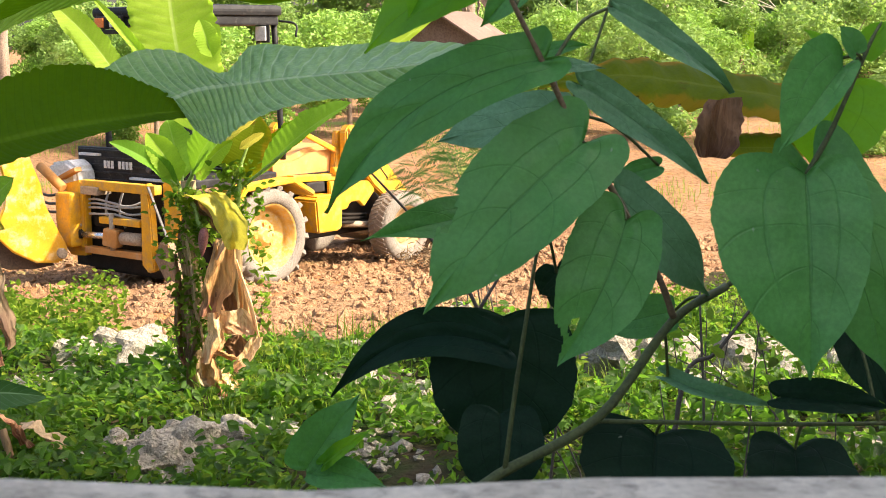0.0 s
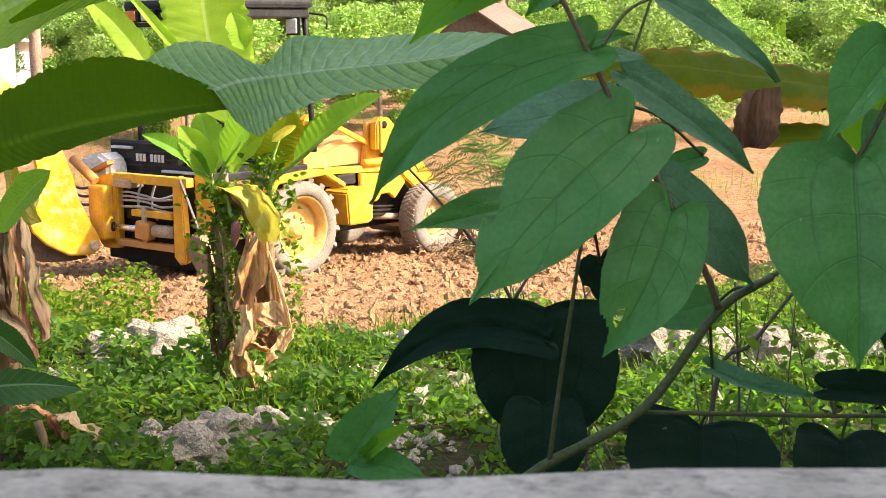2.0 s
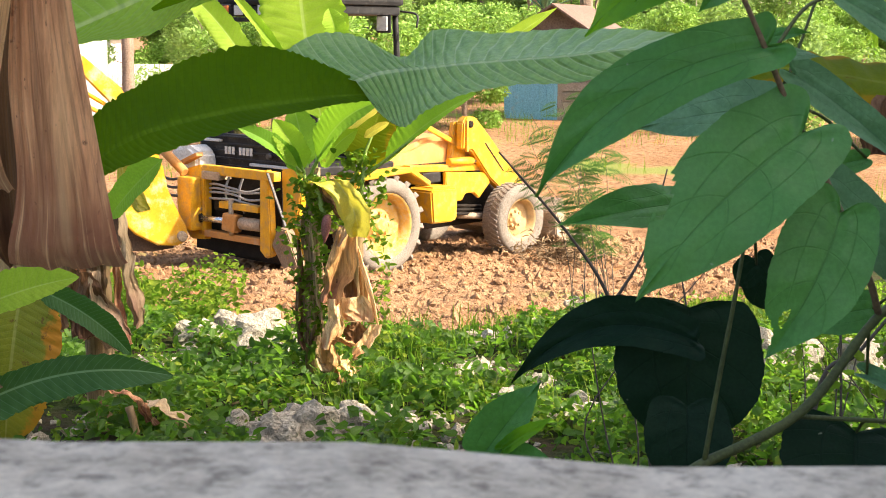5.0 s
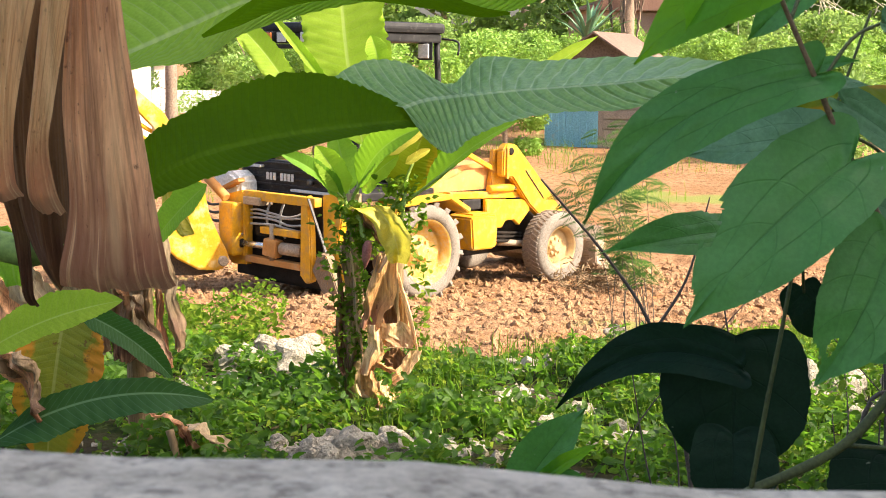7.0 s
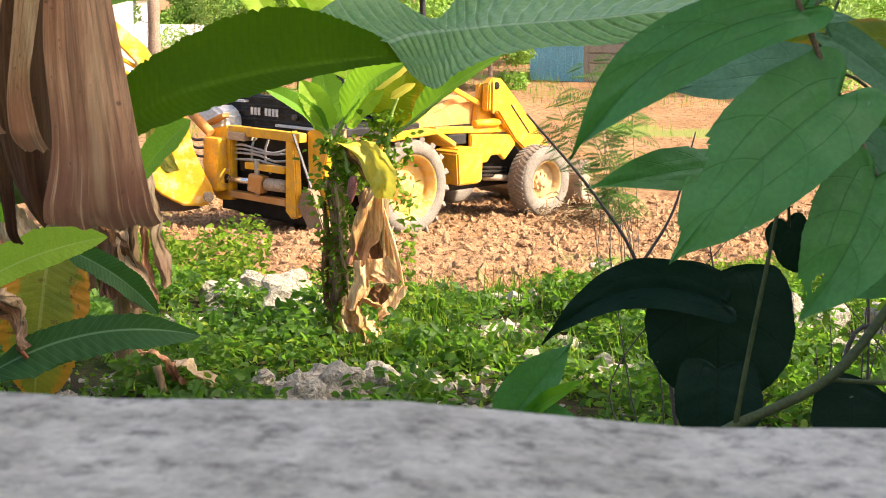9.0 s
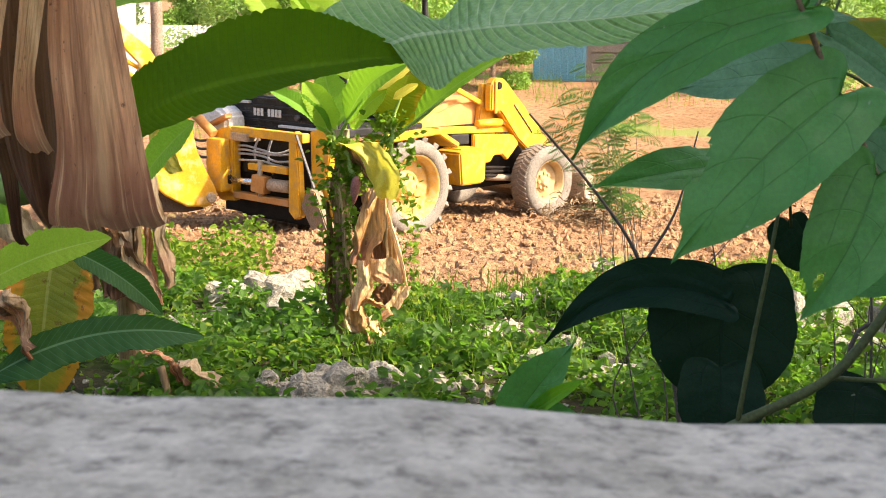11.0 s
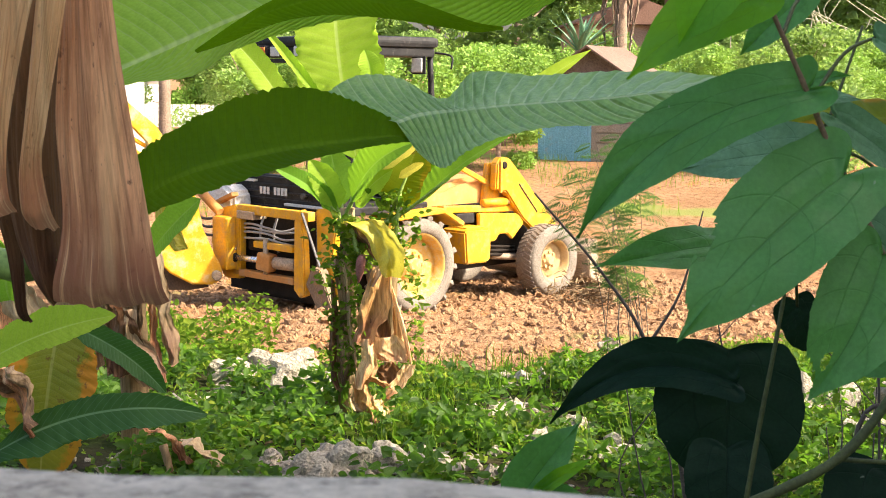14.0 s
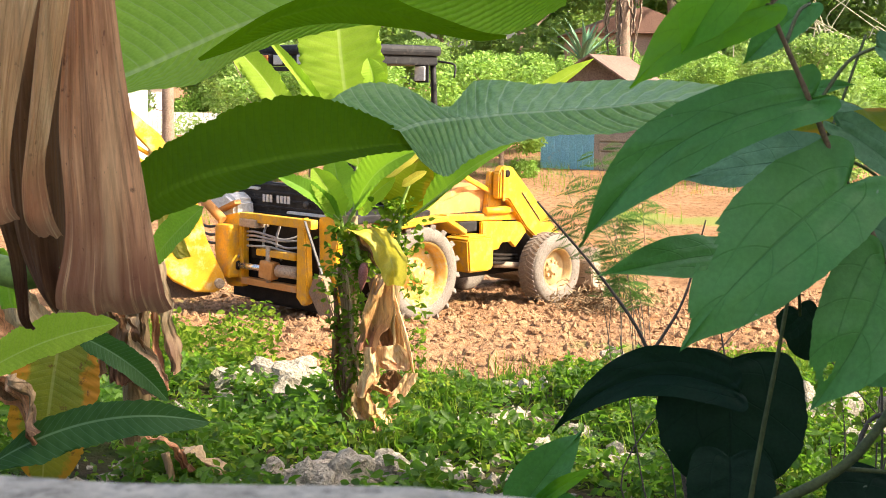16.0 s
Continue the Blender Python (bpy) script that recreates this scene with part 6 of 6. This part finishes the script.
weeds("creeping_vine", 15000, ((-3.0, 3.6), (5.4, 9.6)), 0.066, 0.24, vine_leaf, "dense creeping vine with rounded green leaves", 13, cover)

weeds("bright_weeds", 3600, ((-3.3, -1.5), (9.6, 12.4)), 0.06, 0.42, weed_leaf, "knee-high bright green weeds at the edge of bare earth", 17, lambda x, y: 1.0 if cover(x, y) > 0.05 and noise.noise(Vector((x * 1.7, y * 1.7, 21))) > -0.15 else 0.0)


def grass(name, count, area, length, material, label, seed, density):
    r = np.random.default_rng(seed)
    V, U, Fc = [], [], []
    while len(Fc) < count * 2:
        x, y = r.uniform(*area[0]), r.uniform(*area[1])
        if r.random() > density(x, y):
            continue
        L, a, lean, w = length * r.uniform(0.5, 1.3), r.uniform(0, 6.28), r.uniform(0.15, 0.8), 0.004
        b = np.array([x, y, ground_z(x, y)])
        d = np.array([math.cos(a), math.sin(a), 0])
        s = np.array([-d[1], d[0], 0]) * w
        p1 = b + d * L * lean * 0.35 + np.array([0, 0, L * 0.6])
        p2 = b + d * L * lean + np.array([0, 0, L * (1 - 0.35 * lean)])
        k = len(V)
        V += [b - s, b + s, p1 + s * 0.8, p1 - s * 0.8, p2 + s * 0.1, p2 - s * 0.1]
        U += [(0, 0.3), (0, 0.7), (0.5, 0.7), (0.5, 0.3), (1, 0.55), (1, 0.45)]
        Fc += [(k, k + 1, k + 2, k + 3), (k + 3, k + 2, k + 4, k + 5)]
    return tagged(part(name, mesh_from(V, Fc, U), material), label, "grass", kind="stuff")


grass("grass", 3200, ((-0.6, 3.5), (6.8, 11.0)), 0.22, weed_leaf, "thin green grass blades among the weeds", 21, lambda x, y: cover(x, y) * (1.0 if noise.noise(Vector((x, y * 0.8, 8))) > -0.1 else 0.25))
grass("far_grass", 6000, ((-12, 14), (20, 40)), 0.30, weed_leaf, "patchy green grass on the far slope", 23, lambda x, y: 1.0 if noise.noise(Vector((x * 0.3, y * 0.3, 8))) > 0.12 else 0.02)


# feathery shrub beside the front wheel
feather = thing("feathery_shrub", "feathery shrub with fine pinnate leaves on thin dark twigs", "shrub")
rr = random.Random(7)
fv, fuv, ff = [], [], []


def frond(origin, way, length, side_way):
    """A feather of paired narrow leaflets along a thin axis."""
    o, w, s = Vector(origin), Vector(way).normalized(), Vector(side_way).normalized()
    up = w.cross(s)
    for q in range(18):
        t = (q + 1) / 18
        c = o + w * (length * t) - Vector((0, 0, 0.25 * length * t * t))
        for h in (-1, 1):
            d = (s * h + w * 0.35).normalized() * (length * 0.30 * math.sin(math.pi * (0.2 + 0.75 * t)))
            e = w * (length * 0.016)
            k = len(fv)
            fv.extend((c, c + d * 0.5 + e + up * 0.004, c + d, c + d * 0.5 - e))
            fuv.extend(((0, 0.5), (0.5, 1), (1, 0.5), (0.5, 0)))
            ff.append((k, k + 1, k + 2, k + 3))


for k in range(12):
    bx, by = 1.12 + rr.uniform(-0.12, 0.25), 9.6 + rr.uniform(-0.3, 0.3)
    bz = ground_z(bx, by)
    tx, tz = rr.uniform(0.50, 1.30), rr.uniform(1.6, 2.2)
    pts = [(bx, by, bz), (bx + (tx - bx) * 0.3, by + rr.uniform(-0.2, 0.2), bz + (tz - bz) * 0.5), (tx, by + rr.uniform(-0.4, 0.4), tz)]
    part("twig", tube(pts, 0.0035, 0.0015, 5, 5), twig_bark, feather)
    cs = spline(pts, 10)
    for i in range(6, len(cs)):
        for s in (-1, 1):
            if rr.random() < 0.35 or cs[i][2] < 1.05:
                continue
            ang = rr.uniform(-0.4, 0.6)
            frond(cs[i], (s * math.cos(ang), rr.uniform(-0.5, 0.5), math.sin(ang)), rr.uniform(0.10, 0.20), (rr.uniform(-0.3, 0.3), -0.5, 0.85))
part("foliage", mesh_from(fv, ff, fuv), feather_leaf, feather)

# bare twigs behind the shrub
twigs = thing("bare_twigs", "thin dark leafless twigs standing behind the shrub", "twigs")
part("twig", tube([(0.78, 3.75, 0.62), (0.68, 3.72, 1.45), (0.569, 3.70, 1.825), (0.44, 3.70, 2.03), (0.25, 3.70, 2.25)], 0.008, 0.003, 6), twig_bark, twigs)
part("twig", tube([(0.569, 3.70, 1.825), (0.66, 3.72, 1.98), (0.72, 3.75, 2.2)], 0.005, 0.002, 6), twig_bark, twigs)
part("twig", tube([(0.74, 3.74, 1.0), (0.80, 3.72, 1.6), (0.76, 3.74, 1.95)], 0.005, 0.002, 6), twig_bark, twigs)
part("twig", tube([(1.05, 3.5, 0.62), (1.09, 3.5, 1.586), (1.2, 3.5, 1.74), (1.35, 3.5, 1.93)], 0.008, 0.004, 6), twig_bark, twigs)
part("twig", tube([(1.10, 3.5, 0.62), (1.16, 3.5, 1.4), (1.15, 3.52, 1.9)], 0.005, 0.003, 6), twig_bark, twigs)
for k in range(14):
    x0, z0 = rr.uniform(0.75, 1.9), 0.62
    part("twig", tube([(x0, 4.2 + 0.1 * k, z0), (x0 + rr.uniform(-0.2, 0.2), 4.2 + 0.1 * k, z0 + 0.4), (x0 + rr.uniform(-0.4, 0.4), 4.2 + 0.1 * k, z0 + rr.uniform(0.6, 1.1))], 0.005, 0.002, 5), twig_bark, twigs)
tl = [(rr.uniform(1.0, 1.5), 3.5 + rr.uniform(-0.1, 0.1), rr.uniform(1.25, 1.85)) for _ in range(150)]
part("small_leaves", leaf_cloud(tl, [rr.uniform(0.025, 0.05) for _ in tl], 0.4, 33), weed_leaf, twigs)

# dry clump by the front wheel
dl = [(1.55 + 0.28 * rr.gauss(0, 1), 16.2 + 0.25 * rr.gauss(0, 1), -0.08 + abs(rr.gauss(0, 0.13))) for _ in range(900)]
clump = part("uprooted_clump", leaf_cloud(dl, [rr.uniform(0.05, 0.14) for _ in dl], 0.2, 35, 0.12), straw)
tagged(clump, "uprooted brown clump of roots and dry grass", "dry grass", kind="stuff")


# shed, fence and houses in the distance
shed = thing("shed", "small shed with brown sheet roof and blue corrugated wall", "shed", (3.24, 33.6, 0.55), -24.0)
part("wall", box((2.6, 2.2, 1.75), (0, 0, 0.87), bevel=0.01), grey_board, shed)
for k in range(15):
    part("wall_sheet", box((0.09, 0.03, 1.7), (-1.25 + 0.09 * k, -1.115 - 0.012 * (k % 2), 0.87), bevel=0.008), blue_sheet, shed)
for k in range(7):
    part("board", box((1.05, 0.03, 0.20), (0.72, -1.12, 0.15 + 0.235 * k), bevel=0.008), grey_board, shed)
gab = profile([(-1.5, 1.75), (0, 2.72), (1.5, 1.75)], 2.3, 0.0)
part("gable", gab, rust_sheet, shed)
for s in (-1, 1):
    part("roof", box((1.95, 2.9, 0.05), (s * 0.80, 0, 2.25), (0, s * 33, 0), 0.008), rust_sheet, shed)

fence = thing("fence", "white painted picket fence", "fence", (-10.2, 45.0, 0.85))
for k in range(34):
    part("picket", box((0.14, 0.03, 0.78), (-2.6 + 0.155 * k, 0, 0.39), bevel=0.01), white_paint, fence)
for z in (0.2, 0.6):
    part("rail", box((5.3, 0.05, 0.07), (0, 0.045, z), bevel=0.01), white_paint, fence)


def far_house(at, turn, size, wall_m, roof_m, label):
    h = thing("house", label, "house", at, turn)
    part("wall", box(size, (0, 0, size[2] / 2), bevel=0.02), wall_m, h)
    w, d, z = size
    part("roof", profile([(-w / 2 - 0.4, z), (0, z + w * 0.22), (w / 2 + 0.4, z)], d + 0.8, 0.02), roof_m, h)
    for s in (-0.28, 0.28):
        win = part("window", box((0.9, 0.06, 1.0), (w * s, -d / 2 - 0.02, z * 0.6), bevel=0.01), white_paint, h)
        part("pane", box((0.76, 0.03, 0.86), (w * s, -d / 2 - 0.06, z * 0.6), bevel=0.0), glass, win)
    return h


far_house((-14.5, 51.0, 0.9), 8.0, (5.0, 5.0, 1.7), white_paint, white_paint, "low white house beyond the fence")
far_house((-10.6, 34.0, 0.6), 12.0, (4.6, 4.0, 4.1), white_paint, red_roof, "white house with a red roof edge")
far_house((6.6, 60.0, 1.2), 5.0, (5.0, 5.0, 3.6), pink_wall, red_roof, "pale pink house among the trees")
post = tagged(part("post", tube([(-6.76, 30, 0.5), (-6.76, 30, 2.0), (-6.74, 30, 4.0)], 0.14, 0.12, 10), trunk_bark), "weathered grey timber post", "post")


# trees
def tree(label, at, height, spread, leaves, leaf_size, seed, material, trunk_m, bare=0.25, turn=0.0):
    t = thing("tree", label, "tree", at, turn, "trees behind the site")
    r = random.Random(seed)
    top = height * 0.62
    part("trunk", tube([(0, 0, -0.2), (r.uniform(-.2, .2), 0, height * 0.3), (r.uniform(-.4, .4), r.uniform(-.3, .3), top)], 0.05 * height * 0.5, 0.02 * height * 0.4, 8), trunk_m, t)
    clumps = []
    for k in range(16):
        a = r.uniform(0, 6.28)
        z = height * r.uniform(bare, 0.95)
        rad = spread * (0.35 + 0.65 * math.sin(math.pi * min(1, max(0.05, (z / height - bare) / (1 - bare) * 0.85 + 0.12)))) * r.uniform(0.4, 1.0)
        c = (rad * math.cos(a), rad * math.sin(a), z)
        clumps.append((c, spread * r.uniform(0.22, 0.42)))
        if k < 7:
            part("limb", tube([(0, 0, min(top, z * 0.6)), (c[0] * 0.5, c[1] * 0.5, z * 0.8), c], 0.012 * height * 0.5, 0.004 * height * 0.5, 6), trunk_m, t)
    g = np.random.default_rng(seed)
    per = leaves // len(clumps)
    P = []
    for c, rad in clumps:
        d = g.normal(size=(per, 3))
        d /= np.linalg.norm(d, axis=1, keepdims=True)
        P.append(np.array(c) + d * rad * g.uniform(0.35, 1.0, size=(per, 1)) ** 0.6 * np.array([1, 1, 0.75]))
    P = np.concatenate(P)
    part("crown", leaf_cloud(P, g.uniform(0.6, 1.3, len(P)) * leaf_size, 0.5, seed), material, t)
    return t


tree_dark = leaf_material("tree_leaf_dark", (0.08, 0.165, 0.04), (0.18, 0.30, 0.085), (0.1, 0.2, 0.06), ribs=5.0, rough=0.6, share=0.4, through=(0.32, 0.5, 0.10), relief=0.2)
bush_light = leaf_material("bush_leaf_light", (0.16, 0.30, 0.05), (0.28, 0.44, 0.09), (0.3, 0.42, 0.12), ribs=5.0, rough=0.5, share=0.3, through=(0.4, 0.65, 0.1), relief=0.2)
kinds = [tree("broad green tree with dense crown", (-16, 58, 1.0), 11, 4.6, 7000, 0.42, 51, tree_leaf, trunk_bark, 0.08),
         tree("dark green tree with loose crown", (-7, 62, 1.0), 13, 4.8, 7000, 0.42, 52, tree_dark, trunk_bark, 0.08),
         tree("tall light green tree behind the site", (2, 66, 1.0), 12, 5.0, 7000, 0.40, 53, tree_leaf, trunk_bark, 0.06)]
spots = ((-24, 60), (-12, 70), (-2, 74), (9, 68), (14, 60), (20, 66), (27, 60), (33, 70), (-31, 66), (5, 84), (16, 82), (-8, 86), (-20, 82), (24, 50), (40, 62), (-38, 72), (18, 50), (12, 56), (23, 46), (8, 58))
for i, (x, y) in enumerate(spots):
    copy_thing(kinds[i % 3], pose(x, y, 1.2, 0, 0, i * 57))
bushes = [tree("pale green bush beyond the site", (-1.5, 27.0, 0.3), 2.7, 1.7, 9000, 0.105, 61, bush_light, trunk_bark, 0.0),
          tree("dense green bush beyond the site", (-6.0, 36.0, 0.7), 3.2, 1.9, 8000, 0.125, 62, tree_leaf, trunk_bark, 0.0)]
for i, (x, y, k) in enumerate(((0.6, 30, 0), (2.0, 38, 0), (-3.6, 30, 0), (-4.5, 44, 1), (-1.5, 46, 1), (1.5, 48, 0), (4.5, 46, 1), (8.0, 44, 1), (7.0, 30, 1), (9.5, 36, 0), (11.5, 40, 1), (13.0, 34, 0), (15.5, 42, 1), (10.5, 27, 1), (18, 40, 0), (-16, 47, 1), (-15, 42, 0), (6.5, 38, 0), (12, 48, 1), (8.2, 41, 0), (10.2, 41.5, 0), (12.2, 41, 0), (14.2, 41.5, 0), (16.4, 41, 0), (19.0, 43, 1), (5.8, 42, 0), (-7.4, 47, 1), (-9.0, 47.5, 0), (-6.6, 48, 0), (-10.6, 47, 1))):
    copy_thing(bushes[k], pose(x, y, ground_z(x, y), 0, 0, i * 71))

# agave and palm trunk behind the shed
agave = thing("agave", "spiky blue-green agave plant", "agave", (2.78, 36.0, 1.9))
for k in range(18):
    a, e = k * 2.4, 0.5 + 0.045 * k
    d = Vector((math.cos(a) * math.cos(e), math.sin(a) * math.cos(e), math.sin(e)))
    part("leaf", blade(Vector((0, 0, 1.3)), Vector((0, 0, 1.3)) + d * 1.25, 0.075, 0.075, 0.5, 0.0, droop=0.08, face=(0, 0, 1), nu=8, nv=4, seed=k), agave_leaf, agave)
part("stem", tube([(0, 0, -0.4), (0, 0, 0.5), (0, 0, 1.4)], 0.14, 0.12, 10), trunk_bark, agave)
palm = thing("palm", "palm trunk with hanging brown dead fronds", "palm", (4.0, 38.0, 0.6))
part("trunk", tube([(0, 0, 0), (0.05, 0, 2.5), (0, 0, 6.5)], 0.20, 0.16, 12), trunk_bark, palm)
for k in range(14):
    a = k * 0.9
    part("dead_frond", sheet([(0.15 * math.cos(a), 0.15 * math.sin(a), 5.9 - 0.12 * k), (0.5 * math.cos(a), 0.4 * math.sin(a), 5.2 - 0.12 * k), (0.42 * math.cos(a), 0.4 * math.sin(a), 4.2 - 0.12 * k)], 0.07, 60 + k, crumple=0.04), trunk_bark, palm)

# tangle of pale bare branches
tangle = thing("bare_branches", "tangle of pale bare looping branches", "branches", (0, 0, 0))
for k in range(26):
    x0 = rr.uniform(9.2, 15.5)
    y0 = 43 + rr.uniform(-0.6, 0.6)
    z0 = rr.uniform(2.6, 3.4)
    pts = [(x0, y0, ground_z(x0, y0)), (x0 + rr.uniform(-0.5, 0.5), y0, 1.8), (x0 + rr.uniform(-1.6, 0.9), y0, z0), (x0 - rr.uniform(0.6, 2.6), y0, z0 + rr.uniform(0.4, 1.8)), (x0 - rr.uniform(0.8, 3.4), y0, z0 + rr.uniform(0.7, 3.0))]
    part("branch", tube(pts, 0.030, 0.014, 6), pale_bark, tangle)


# young banana plants beyond the machine
far_banana = thing("banana_plant", "young banana plant with bright leaves far behind", "banana plant")
part("pseudostem", tube([(-2.01, 24.5, 0.1), (-2.01, 24.5, 1.2), (-2.012, 24.500, 1.774), (0.905, 24.000, 2.261)], 0.09, 0.04, 10), stalk, far_banana)
part("leaf", blade((0.905, 24.000, 2.261), (2.071, 24.000, 3.103), 0.13, 0.16, 0.4, 0.0, seed=3), banana_young, far_banana)
edge_banana = thing("banana_plant", "small bright banana shoot on the far slope", "banana plant")
part("pseudostem", tube([(12.56, 40.0, 0.7), (12.56, 40.0, 1.3), (12.56, 40.0, 1.938)], 0.09, 0.06, 10), stalk, edge_banana)
part("leaf", blade((12.56, 40.0, 1.938), (12.666, 40.0, 3.394), 0.20, 0.16, 0.3, 0.0, seed=4), banana_young, edge_banana)
part("leaf", blade((12.868, 40.0, 1.934), (12.37, 40.0, 2.77), 0.12, 0.12, 0.4, 0.0, seed=5), banana_mid, edge_banana)
